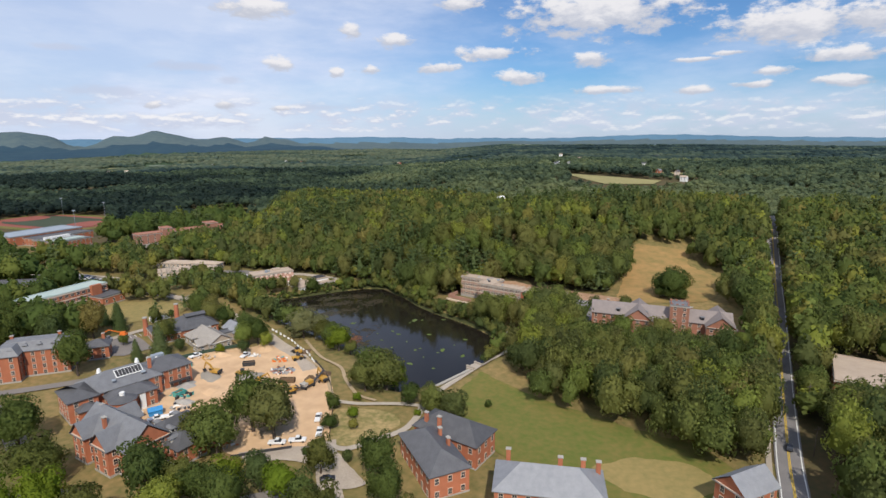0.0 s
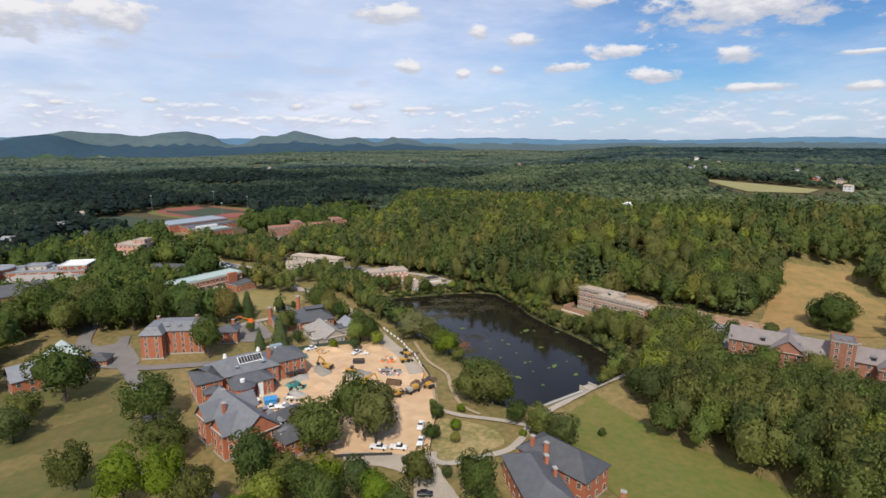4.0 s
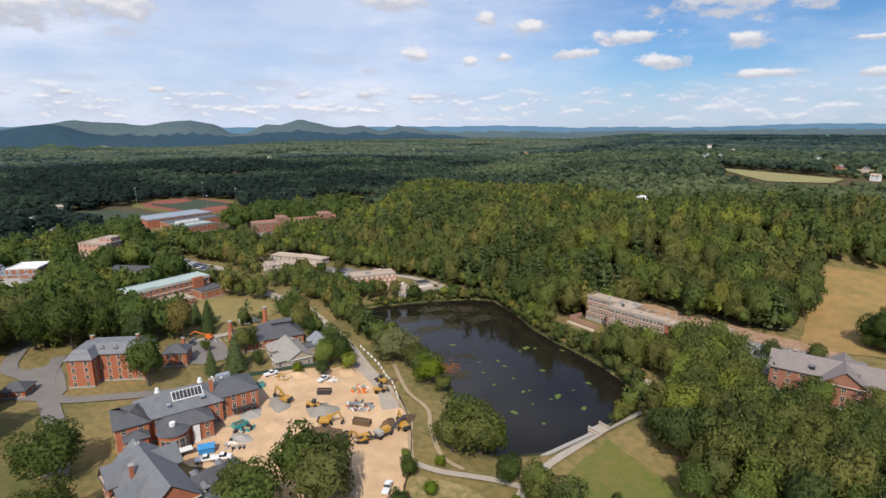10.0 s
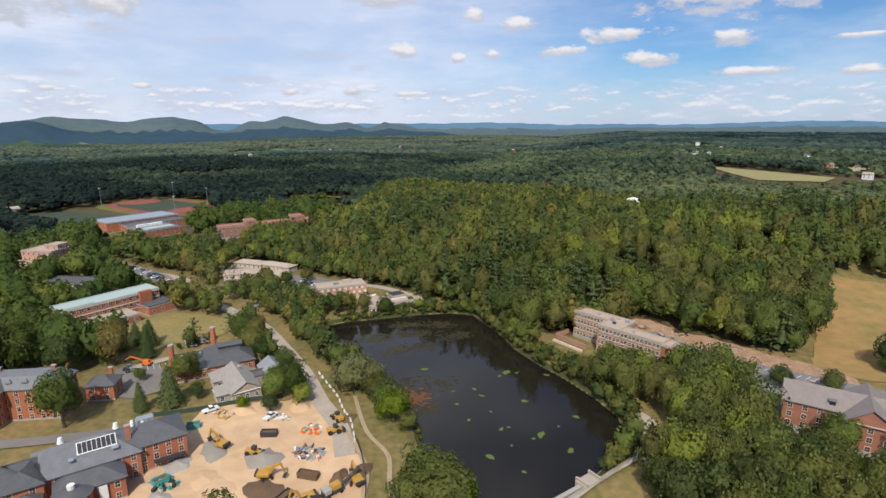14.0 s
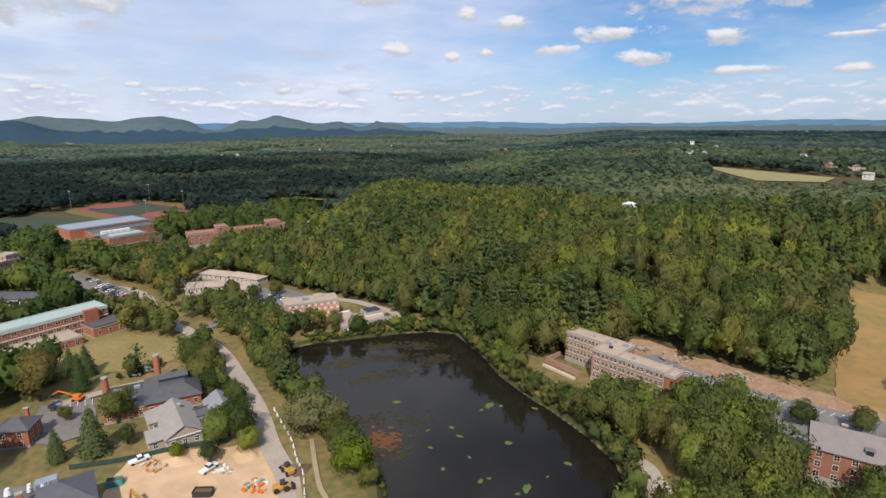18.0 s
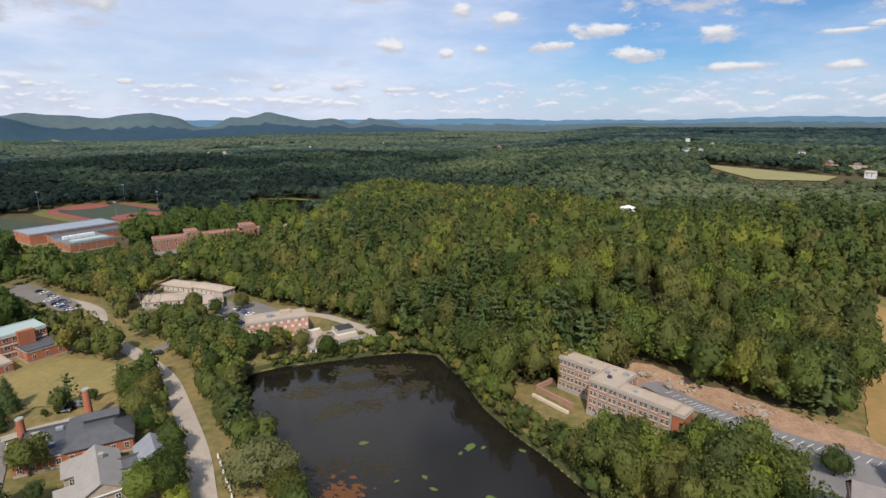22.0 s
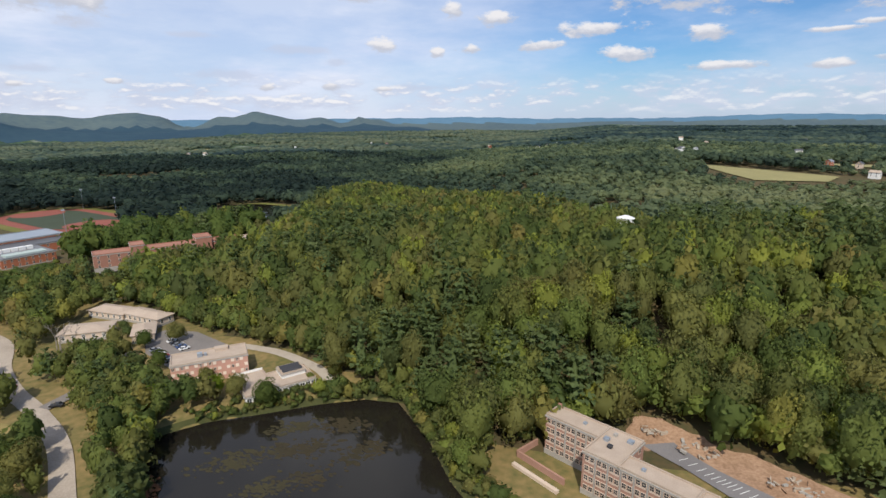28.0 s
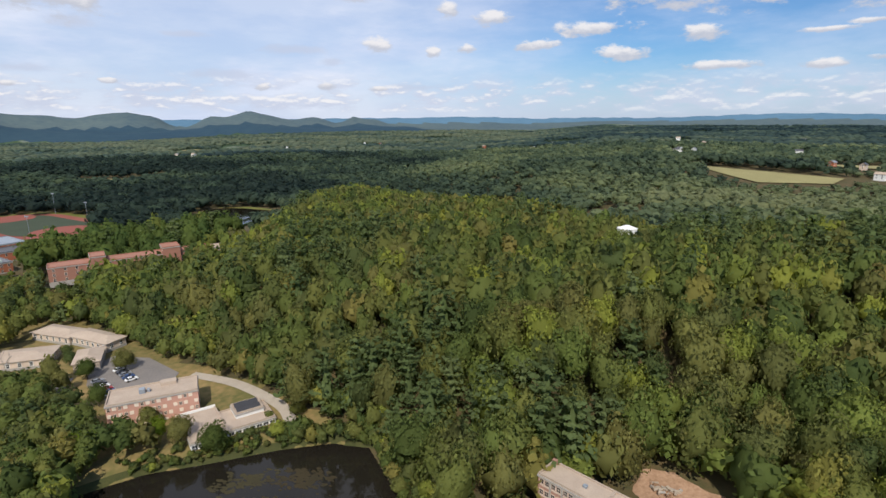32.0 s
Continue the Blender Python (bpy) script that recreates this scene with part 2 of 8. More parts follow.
GRAVEL = material("gravel", (0.33, 0.29, 0.24), 0.95, (0.24, 0.22, 0.19), scale=0.2, fine=4)
ASPHALT = material("asphalt", (0.16, 0.15, 0.15), 0.9, (0.22, 0.205, 0.2), scale=0.15, fine=3)
TRODDEN = material("trodden_earth", (0.42, 0.32, 0.21), 0.95, (0.3, 0.23, 0.14), scale=0.3, fine=2)
OLDROAD = material("worn_asphalt", (0.44, 0.37, 0.3), 0.9, (0.31, 0.26, 0.21), scale=0.12, fine=2)
GREYROAD = material("grey_worn_asphalt", (0.225, 0.2, 0.18), 0.9, (0.165, 0.15, 0.14), scale=0.12, fine=2)
PATHM = material("pale_path", (0.42, 0.36, 0.295), 0.95, (0.34, 0.295, 0.24), scale=0.3, fine=3)
LINE_W = material("white_line", (0.7, 0.7, 0.68), 0.8, amount=0.3)
LINE_Y = material("yellow_line", (0.62, 0.42, 0.06), 0.8, amount=0.3)
BRICK = material("red_brick", (0.44, 0.155, 0.08), 0.9, (0.34, 0.12, 0.065), scale=0.4, fine=7, jitter=0.1)
BRICK2 = material("brown_brick", (0.40, 0.23, 0.17), 0.9, (0.32, 0.18, 0.135), scale=0.4, fine=7, jitter=0.08)
RESBRICK = material("weathered_brick", (0.36, 0.175, 0.12), 0.9, (0.29, 0.14, 0.1), scale=0.4, fine=5, jitter=0.06)
HALLBRICK = material("dull_red_brick", (0.33, 0.15, 0.098), 0.9, (0.26, 0.115, 0.076), scale=0.4, fine=5, jitter=0.06)
PINK = material("pink_brick", (0.56, 0.31, 0.235), 0.9, (0.48, 0.265, 0.2), scale=0.5, fine=6)
CREAM = material("cream_panel", (0.62, 0.5, 0.4), 0.8, (0.55, 0.44, 0.35), scale=0.6, amount=0.4)
PALEPANEL = material("pale_cream_panel", (0.76, 0.64, 0.52), 0.8, (0.68, 0.56, 0.45), scale=0.6, amount=0.4)
BROWNSLATE = material("brown_grey_slate", (0.255, 0.215, 0.20), 0.7, (0.2, 0.17, 0.16), scale=0.5, fine=5)
SLATE = material("grey_slate", (0.105, 0.105, 0.112), 0.6, (0.07, 0.07, 0.076), scale=0.5, fine=5, jitter=0.15, spec=0.5)
MIDSLATE = material("weathered_slate", (0.185, 0.19, 0.2), 0.55, (0.13, 0.13, 0.14), scale=0.5, fine=5, spec=0.5)
PALESLATE = material("pale_slate", (0.27, 0.275, 0.29), 0.5, (0.2, 0.205, 0.22), scale=0.5, fine=5, spec=0.5)
TANROOF = material("tan_gravel_roof", (0.46, 0.37, 0.29), 0.9, (0.37, 0.29, 0.225), scale=0.25, fine=3)
GREENROOF = material("pale_green_copper", (0.36, 0.46, 0.43), 0.6, (0.42, 0.46, 0.43), scale=0.1, fine=1.0)
METROOF = material("blue_grey_metal", (0.33, 0.37, 0.41), 0.4, (0.26, 0.29, 0.33), scale=0.3, metal=0.3)
WHITE = material("white_paint", (0.78, 0.77, 0.74), 0.5, (0.7, 0.69, 0.66), scale=1.0, amount=0.3)
FIELDSTONE = material("tan_fieldstone", (0.45, 0.37, 0.29), 0.9, (0.34, 0.28, 0.22), scale=0.8, fine=3)
GREYTILE = material("grey_brown_shingle", (0.34, 0.31, 0.275), 0.85, (0.27, 0.245, 0.22), scale=0.4, fine=4)
STONE = material("grey_stone", (0.4, 0.37, 0.33), 0.9, (0.31, 0.29, 0.26), scale=1.0, bump=0.2)
DARK = material("dark_metal", (0.05, 0.05, 0.055), 0.5, scale=2)
YELLOW = material("yellow_paint", (0.52, 0.29, 0.05), 0.55, (0.36, 0.20, 0.05), scale=1.5, amount=0.4)
ORANGE = material("orange_paint", (0.72, 0.18, 0.03), 0.5, scale=1.5, amount=0.3)
TEAL = material("teal_paint", (0.08, 0.36, 0.33), 0.5, scale=1.5, amount=0.3)
BLUE = material("blue_tarp", (0.05, 0.26, 0.55), 0.6, scale=1.5, amount=0.3)
RUBBER = material("tyre_rubber", (0.03, 0.03, 0.03), 0.8, scale=3)
TRACKRED = material("red_track", (0.27, 0.085, 0.062), 0.9, scale=0.1, amount=0.3)
TURF = material("sports_turf", (0.052, 0.068, 0.04), 0.95, scale=0.05, amount=0.3)
FOREST_FLOOR = material("woodland_ground", (0.06, 0.06, 0.025), 1.0, (0.11, 0.075, 0.035), scale=0.08, fine=0.5)
LILY = material("lily_pads", (0.12, 0.17, 0.03), 0.6, (0.08, 0.11, 0.03), scale=0.8, fine=4)
WEED = material("water_weed", (0.028, 0.023, 0.010), 0.7, (0.042, 0.030, 0.011), scale=0.15, fine=1.0)
PALEWEED = material("olive_water_weed", (0.05, 0.042, 0.015), 0.7, (0.034, 0.028, 0.012), scale=0.2, fine=1.2)
REDWEED = material("red_weed", (0.19, 0.062, 0.02), 0.8, (0.09, 0.05, 0.02), scale=0.3, fine=1.5)
GLASS = material("window_glass", (0.035, 0.04, 0.05), 0.12, amount=0.2, spec=0.8, jitter=0.3)
CARS = [material("car_paint_" + nm, c, 0.3, amount=0.1, spec=0.6) for nm, c in
        (("white", (0.75, 0.75, 0.75)), ("black", (0.02, 0.02, 0.025)), ("grey", (0.22, 0.23, 0.25)), ("red", (0.3, 0.02, 0.02)), ("blue", (0.04, 0.08, 0.2)))]

WATER = bpy.data.materials.new("pond_water")
WATER.use_nodes = True
_n, _l = WATER.node_tree.nodes, WATER.node_tree.links
_b = _n["Principled BSDF"]
_b.inputs["Base Color"].default_value, _b.inputs["Roughness"].default_value = (0.014, 0.012, 0.009, 1), 0.05
_b.inputs["IOR"].default_value = 1.33
_t = _n.new("ShaderNodeTexNoise")
_t.inputs["Scale"].default_value, _t.inputs["Detail"].default_value = 0.9, 3
_g = _n.new("ShaderNodeNewGeometry")
_l.new(_g.outputs["Position"], _t.inputs["Vector"])
_bp = _n.new("ShaderNodeBump")
_bp.inputs["Strength"].default_value, _bp.inputs["Distance"].default_value = 0.06, 0.2
_l.new(_t.outputs["Fac"], _bp.inputs["Height"]), _l.new(_bp.outputs[0], _b.inputs["Normal"])


# ---------------------------------------------------------------- land
LAKE = [(-145, 308), (-134, 321), (-120, 330), (-103, 342), (-88, 350), (-76, 351), (-66, 340), (-57, 330), (-46, 314), (-33, 301), (-22, 292),
        (-10, 280), (-1, 268), (2, 256), (-2, 243), (-8, 231), (-22, 212), (-38, 204), (-41, 217), (-58, 229), (-68, 245), (-86, 257), (-105, 270), (-120, 281), (-134, 293)]


def seg_dist(x, y, poly, closed=True):
    best = np.full(np.shape(x), 1e9)
    n = len(poly)
    for i in range(n if closed else n - 1):
        ax, ay = poly[i]
        bx, by = poly[(i + 1) % n]
        ex, ey = bx - ax, by - ay
        t = np.clip(((x - ax) * ex + (y - ay) * ey) / (ex * ex + ey * ey), 0, 1)
        best = np.minimum(best, np.hypot(x - ax - t * ex, y - ay - t * ey))
    return best


def inside(x, y, poly):
    x, y = np.asarray(x, float), np.asarray(y, float)
    c = np.zeros(x.shape, bool)
    n = len(poly)
    for i in range(n):
        ax, ay = poly[i]
        bx, by = poly[(i + 1) % n]
        if ay == by:
            continue
        hit = ((ay > y) != (by > y)) & (x < (bx - ax) * (y - ay) / (by - ay) + ax)
        c ^= hit
    return c


def sstep(a, b, v):
    t = np.clip((v - a) / (b - a), 0, 1)
    return t * t * (3 - 2 * t)


def wave(x, y, s, k):
    return (np.sin(x / s + 1.3 * k) * np.cos(y / (s * 1.17) - 0.7 * k) + 0.6 * np.sin((x + y) / (s * 0.61) + k) * np.sin((x - 1.7 * y) / (s * 0.83) + 2.1 * k)) / 1.6


def land(x, y):
    """Height of the ground above the pond."""
    x, y = np.asarray(x, float), np.asarray(y, float)
    far = np.hypot(x + 10, y - 200)
    base = 3 - 1.6 * sstep(-45, -5, x) * sstep(240, 200, y) + 5 * sstep(-15, 70, x) * sstep(215, 330, y) + 3 * sstep(40, 140, x)
    y0 = np.interp(x, [-400, -230, -170, -104, -60, -20, 0, 60, 120, 300], [520, 420, 372, 347, 337, 334, 338, 330, 318, 310])
    wd = np.interp(x, [-400, -230, -170, -104, -60, -20, 0, 60, 120, 300], [150, 120, 90, 85, 80, 50, 60, 100, 150, 180])
    top = np.interp(x, [-700, -500, -330, -280, -204, -140, -53, 20, 90, 300], [0, 0, 2, 8, 15, 20, 26, 29, 25, 22])
    hill = top * sstep(0, 1, (y - y0) / wd)
    # the crest runs north-west; behind it the ground drops to the river plain
    crest = np.interp(x, [-400, -280, -204, -140, -53, 20, 90, 300], [760, 730, 640, 600, 530, 455, 460, 460])
    hill = hill * (0.84 + 0.16 * sstep(-130, -10, y - crest))
    dip = 24 * sstep(25, 150, y - crest) * sstep(1080, 800, y) * sstep(-330, -200, x)
    roll = 9 * wave(x, y, 260, 1) * sstep(600, 1500, far)
    h = base + hill - dip + roll
    th = np.degrees(np.arctan2(-(x + 10), y - 200))
    plain = h - 0.5 * roll * sstep(1500, 2500, far) + 24 * sstep(1300, 3600, far) - 40 * sstep(24, 50, th) * sstep(1500, 3400, far)

    def hump(at, w, p=2):
        return np.exp(-np.abs((th - at) / w) ** p)

    # three ranges, each behind the last: height in degrees above the eye
    front = -0.95 + 1.15 * hump(57.3, 3.0) + 0.4 * hump(66, 6) + 0.5 * hump(35.6, 4.2) - 0.25 * hump(45, 4) + 0.2 * hump(21.5, 2.6) - 0.5 * sstep(19, 16, th) + 0.05 * np.sin(th * 1.7)
    main = -1.1 + 0.32 * hump(63, 4) + 0.83 * hump(57.5, 3) + 1.06 * hump(55, 2) + 1.43 * hump(51.5, 2.6) + 0.97 * hump(48, 1.6) + 1.65 * hump(45.5, 2.0) + 0.88 * hump(43.2, 1.2)
    main = main + 1.39 * hump(38.5, 1.8) + 1.64 * hump(35.4, 1.6) + 1.18 * hump(33, 1.8) + 1.33 * hump(29, 2.5) + 0.9 * hump(25.1, 0.9) + 1.1 * hump(23, 2) + 0.8 * hump(69, 5)
    back = 0.0 + 0.12 * hump(20, 9, 4) + 0.13 * hump(12, 5, 4) + 0.1 * hump(1, 4, 4) + 0.42 * hump(-17, 9) + 0.1 * hump(-33, 8) + 0.03 * np.sin(th * 1.9) + 0.02 * np.sin(th * 4.3 + 1)
    h = plain
    for up, r, w in ((front, 3560, 170), (main, 4150, 330), (back, 4720, 330)):
        tall = 99 + np.tan(np.radians(up)) * r
        shape = np.exp(-(np.abs(np.minimum(far, 1e5 if up is main else r) - r) / w) ** 2)
        h = np.maximum(h, plain + np.maximum(tall - plain, 0) * shape)
    near = far < 450
    d = np.where(near, seg_dist(x, y, LAKE), 1e3)
    wet = inside(x, y, LAKE)
    h = np.where(wet, -0.4 - np.minimum(d, 12) * 0.15, np.minimum(h, 0.1 + d * 0.5))
    return h


def axis(lo, inner, hi, grow=1.14):
    """Grid lines: even steps between the inner (start, stop, step) stretches, growing outwards to lo and hi."""
    mid = []
    for a, b, step in inner:
        mid += list(np.arange(a, b, step))
    mid.append(inner[-1][1])
    out, s, v = [], inner[-1][2], mid[-1]
    while v < hi:
        s = min(s * grow, 64)
        v += s
        out.append(min(v, hi))
    low, s, v = [], inner[0][2], mid[0]
    while v > lo:
        s = min(s * grow, 64)
        v -= s
        low.append(max(v, lo))
    return np.array(low[::-1] + mid + out)


def mesh_object(name, verts, faces, mats, parent=None, index=None, smooth=False):
    me = bpy.data.meshes.new(name)
    me.from_pydata([tuple(v) for v in verts], [], [tuple(f) for f in faces])
    for m in mats if isinstance(mats, (list, tuple)) else [mats]:
        me.materials.append(m)
    if index is not None:
        me.polygons.foreach_set("material_index", np.asarray(index, np.int32))
    if smooth:
        me.polygons.foreach_set("use_smooth", np.ones(len(me.polygons), bool))
    me.update()
    ob = new(name, me)
    ob.parent = parent
    return ob


gx = axis(-4720, [(-420, -160, 6.5), (-160, 20, 2.0), (20, 300, 6.5)], 4200)
gy = axis(-1400, [(20, 195, 6.5), (195, 360, 2.0), (360, 620, 6.5)], 4960)
GX, GY = np.meshgrid(gx, gy)
keep = np.hypot(GX + 10, GY - 200) < 4790
GZ = land(GX, GY)
idx = np.arange(GX.size).reshape(GX.shape)
quads = np.stack([idx[:-1, :-1], idx[:-1, 1:], idx[1:, 1:], idx[1:, :-1]], -1).reshape(-1, 4)
ok = keep.ravel()[quads].all(1)
cx_, cy_ = GX.ravel()[quads].mean(1), GY.ravel()[quads].mean(1)
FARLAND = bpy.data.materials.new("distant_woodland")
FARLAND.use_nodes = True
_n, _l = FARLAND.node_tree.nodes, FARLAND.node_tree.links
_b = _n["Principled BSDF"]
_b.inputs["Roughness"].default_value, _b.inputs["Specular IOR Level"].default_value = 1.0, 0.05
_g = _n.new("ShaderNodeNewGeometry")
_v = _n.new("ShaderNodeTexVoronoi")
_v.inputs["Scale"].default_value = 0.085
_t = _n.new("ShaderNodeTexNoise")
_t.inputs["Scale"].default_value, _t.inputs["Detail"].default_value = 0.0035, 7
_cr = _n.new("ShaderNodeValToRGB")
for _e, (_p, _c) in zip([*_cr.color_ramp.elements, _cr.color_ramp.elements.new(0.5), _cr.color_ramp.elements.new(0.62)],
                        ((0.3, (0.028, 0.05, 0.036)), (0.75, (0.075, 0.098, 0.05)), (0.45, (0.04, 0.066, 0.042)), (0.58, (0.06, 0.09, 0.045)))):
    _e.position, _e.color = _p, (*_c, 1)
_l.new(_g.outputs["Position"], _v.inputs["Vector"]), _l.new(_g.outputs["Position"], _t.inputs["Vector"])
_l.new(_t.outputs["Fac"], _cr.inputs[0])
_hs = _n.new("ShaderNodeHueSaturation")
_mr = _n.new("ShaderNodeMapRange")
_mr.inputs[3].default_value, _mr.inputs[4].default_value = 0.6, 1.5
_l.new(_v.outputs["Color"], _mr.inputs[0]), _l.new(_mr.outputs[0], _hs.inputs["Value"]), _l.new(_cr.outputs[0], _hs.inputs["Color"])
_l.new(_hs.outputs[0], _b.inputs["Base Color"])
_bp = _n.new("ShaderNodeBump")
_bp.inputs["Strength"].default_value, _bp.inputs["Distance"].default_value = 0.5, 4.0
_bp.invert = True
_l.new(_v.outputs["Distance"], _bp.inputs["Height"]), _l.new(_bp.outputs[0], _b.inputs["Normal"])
# all three hill colours have the blue of distance haze painted in
HAZYHILLS = material("wooded_hills", (0.105, 0.140, 0.140), 1.0, (0.07, 0.105, 0.125), scale=0.0022, fine=0.03, spec=0.05)
# front range painted darker still, as lying under cloud shadow
SHADEHILLS = material("blue_green_woods", (0.028, 0.058, 0.088), 1.0, (0.040, 0.074, 0.098), scale=0.0016, fine=0.02, spec=0.05)
FARHAZEHILLS = material("far_blue_hills", (0.105, 0.195, 0.275), 1.0, (0.085, 0.165, 0.24), scale=0.0016, fine=0.02, spec=0.05)
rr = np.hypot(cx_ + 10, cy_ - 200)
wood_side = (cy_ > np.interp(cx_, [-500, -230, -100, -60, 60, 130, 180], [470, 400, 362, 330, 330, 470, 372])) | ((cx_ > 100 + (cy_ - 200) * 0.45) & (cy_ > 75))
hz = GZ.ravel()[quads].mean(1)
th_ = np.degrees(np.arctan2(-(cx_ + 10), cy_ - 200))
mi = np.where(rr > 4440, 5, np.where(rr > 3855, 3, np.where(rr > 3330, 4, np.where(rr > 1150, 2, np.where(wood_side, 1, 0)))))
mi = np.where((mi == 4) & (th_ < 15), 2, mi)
ground = mesh_object("ground", np.stack([GX.ravel(), GY.ravel(), GZ.ravel()], 1), quads[ok], [GRASS, FOREST_FLOOR, FARLAND, HAZYHILLS, SHADEHILLS, FARHAZEHILLS], index=mi[ok], smooth=True)
tagged(ground, "grassy campus ground rising to wooded hills", "ground", kind="structure")


def clip_half(poly, a, b, c):
    out = []
    for i in range(len(poly)):
        p, q = poly[i - 1], poly[i]
        dp, dq = a * p[0] + b * p[1] - c, a * q[0] + b * q[1] - c
        if (dp <= 0) != (dq <= 0):
            t = dp / (dp - dq)
            out.append((p[0] + t * (q[0] - p[0]), p[1] + t * (q[1] - p[1])))
        if dq <= 0:
            out.append(q)
    return out


def drape(name, poly, mat, lift=0.25, cell=5.0, label="", category="ground", height=None, soft=0.0):
    """A sheet with the outline poly, laid over the ground; soft rounds and frays the outline by so many metres."""
    if soft:
        poly = [(x + soft * wave(x, y, 3.1, 1) + soft * 0.5 * wave(x, y, 1.3, 2), y + soft * wave(x, y, 2.7, 4)) for x, y in smooth_line(list(poly) + [poly[0]], 10)[:-1]]
    xs, ys = [p[0] for p in poly], [p[1] for p in poly]
    bm = bmesh.new()
    y = math.floor(min(ys) / cell) * cell
    while y < max(ys):
        row = clip_half(clip_half(poly, 0, -1, -y), 0, 1, y + cell)
        if len(row) >= 3:
            x = math.floor(min(p[0] for p in row) / cell) * cell
            x1 = max(p[0] for p in row)
            while x < x1:
                part_ = clip_half(clip_half(row, -1, 0, -x), 1, 0, x + cell)
                if len(part_) >= 3:
                    vs = [bm.verts.new((px, py, 0)) for px, py in part_]
                    try:
                        bm.faces.new(vs)
                    except ValueError:
                        pass
                x += cell
        y += cell
    bmesh.ops.remove_doubles(bm, verts=bm.verts, dist=0.01)
    bmesh.ops.recalc_face_normals(bm, faces=bm.faces)
    co = np.array([v.co[:2] for v in bm.verts])
    zs = land(co[:, 0], co[:, 1]) if height is None else np.full(len(co), height)
    for v, z in zip(bm.verts, zs):
        v.co.z = z + lift
    for f in bm.faces:
        if f.normal.z < 0:
            f.normal_flip()
    me = bpy.data.meshes.new(name)
    bm.to_mesh(me)
    bm.free()
    me.materials.append(mat)
    return tagged(new(name, me), label, category, kind="structure")


def smooth_line(pts, n=6):
    """Points along a smooth curve through pts."""
    out = []
    P = [pts[0], *pts, pts[-1]]
    for i in range(1, len(P) - 2):
        for k in range(n):
            t = k / n
            out.append(tuple(0.5 * (2 * P[i][c] + (P[i + 1][c] - P[i - 1][c]) * t + (2 * P[i - 1][c] - 5 * P[i][c] + 4 * P[i + 1][c] - P[i + 2][c]) * t * t
                                    + (3 * P[i][c] - P[i - 1][c] - 3 * P[i + 1][c] + P[i + 2][c]) * t ** 3) for c in (0, 1)))
    return out + [tuple(pts[-1])]


def ribbon(pts, width, offset=0.0):
    left, right = [], []
    for i, p in enumerate(pts):
        a, b = pts[max(i - 1, 0)], pts[min(i + 1, len(pts) - 1)]
        d = math.hypot(b[0] - a[0], b[1] - a[1]) or 1
        nx, ny = -(b[1] - a[1]) / d, (b[0] - a[0]) / d
        left.append((p[0] + nx * (offset + width / 2), p[1] + ny * (offset + width / 2)))
        right.append((p[0] + nx * (offset - width / 2), p[1] + ny * (offset - width / 2)))
    return left + right[::-1]


def road(name, pts, width, mat, lift=0.25, label="", category="road", offset=0.0, smooth=True):
    line = smooth_line(pts) if smooth else pts
    left_right = ribbon(line, width, offset)
    n = len(line)
    L, R = left_right[:n], left_right[n:][::-1]
    verts, faces = [], []
    for a, b in zip(L, R):
        for k in range(4):
            f = k / 3
            x, y = a[0] + (b[0] - a[0]) * f, a[1] + (b[1] - a[1]) * f
            verts.append((x, y))
    co = np.array(verts)
    z = land(co[:, 0], co[:, 1]) + lift
    for i in range(n - 1):
        for k in range(3):
            faces.append((i * 4 + k, i * 4 + k + 1, i * 4 + k + 5, i * 4 + k + 4))
    ob = mesh_object(name, np.c_[co, z], [f[::-1] for f in faces], mat)
    return tagged(ob, label, category, kind="structure")


lake_fine = smooth_line(LAKE + [LAKE[0]], 4)[:-1]
water = drape("water", [(x - 60 + (x + 60) * 0.03 + 60, y + (y - 275) * 0.03) for x, y in lake_fine], WATER, 0.0, 400, "dark still pond water with weed", "pond", 0.0)


# ---------------------------------------------------------------- roads, paths and grounds
SITE = [(-124, 258), (-110, 249), (-100, 241), (-84, 226), (-71, 212), (-64, 200), (-59, 184), (-54, 166), (-53, 160), (-66, 157), (-80, 151), (-92, 160), (-104, 168),
        (-114, 176), (-112, 190), (-118, 200), (-130, 206), (-136, 220), (-127, 230), (-112, 238), (-116, 246)]
drape("yard_apron", [(-131, 184), (-128, 200), (-136, 222), (-112, 208), (-100, 178), (-108, 168), (-122, 166), (-127, 174)], DIRT, 0.27, 6, "bare dirt in front of the brick hall", soft=0.8)
site = drape("construction_yard", SITE, DIRT, 0.3, 6, "pale bare dirt of a building site with wheel ruts", soft=0.9)
road("road_lakeside", [(-78, 214), (-88, 228), (-102, 240), (-119, 257), (-142, 276), (-166, 294), (-191, 306), (-212, 314), (-235, 326), (-262, 345), (-300, 352), (-345, 350), (-420, 330)], 6.2, OLDROAD, 0.34,
     "worn pale road curving along the pond")
MAIN = [(18, 0), (40, 48), (60, 95), (81, 144), (90, 166), (107, 204), (134, 264), (160, 322), (182, 372), (215, 450), (262, 560), (330, 720)]
road("road_main", MAIN, 7.6, ASPHALT, 0.3, "straight grey two-lane country road through woods")
road("line_centre", MAIN, 0.25, LINE_Y, 0.36, "double yellow centre line", "road marking", offset=0.2)
road("line_centre", MAIN, 0.25, LINE_Y, 0.36, "double yellow centre line", "road marking", offset=-0.2)
for o in (-3.2, 3.2):
    road("line_edge", MAIN, 0.3, LINE_W, 0.36, "white edge line", "road marking", offset=o)
road("pavement_main", MAIN, 1.6, PATHM, 0.34, "narrow pale footpath beside the road", "pavement", offset=5.4)
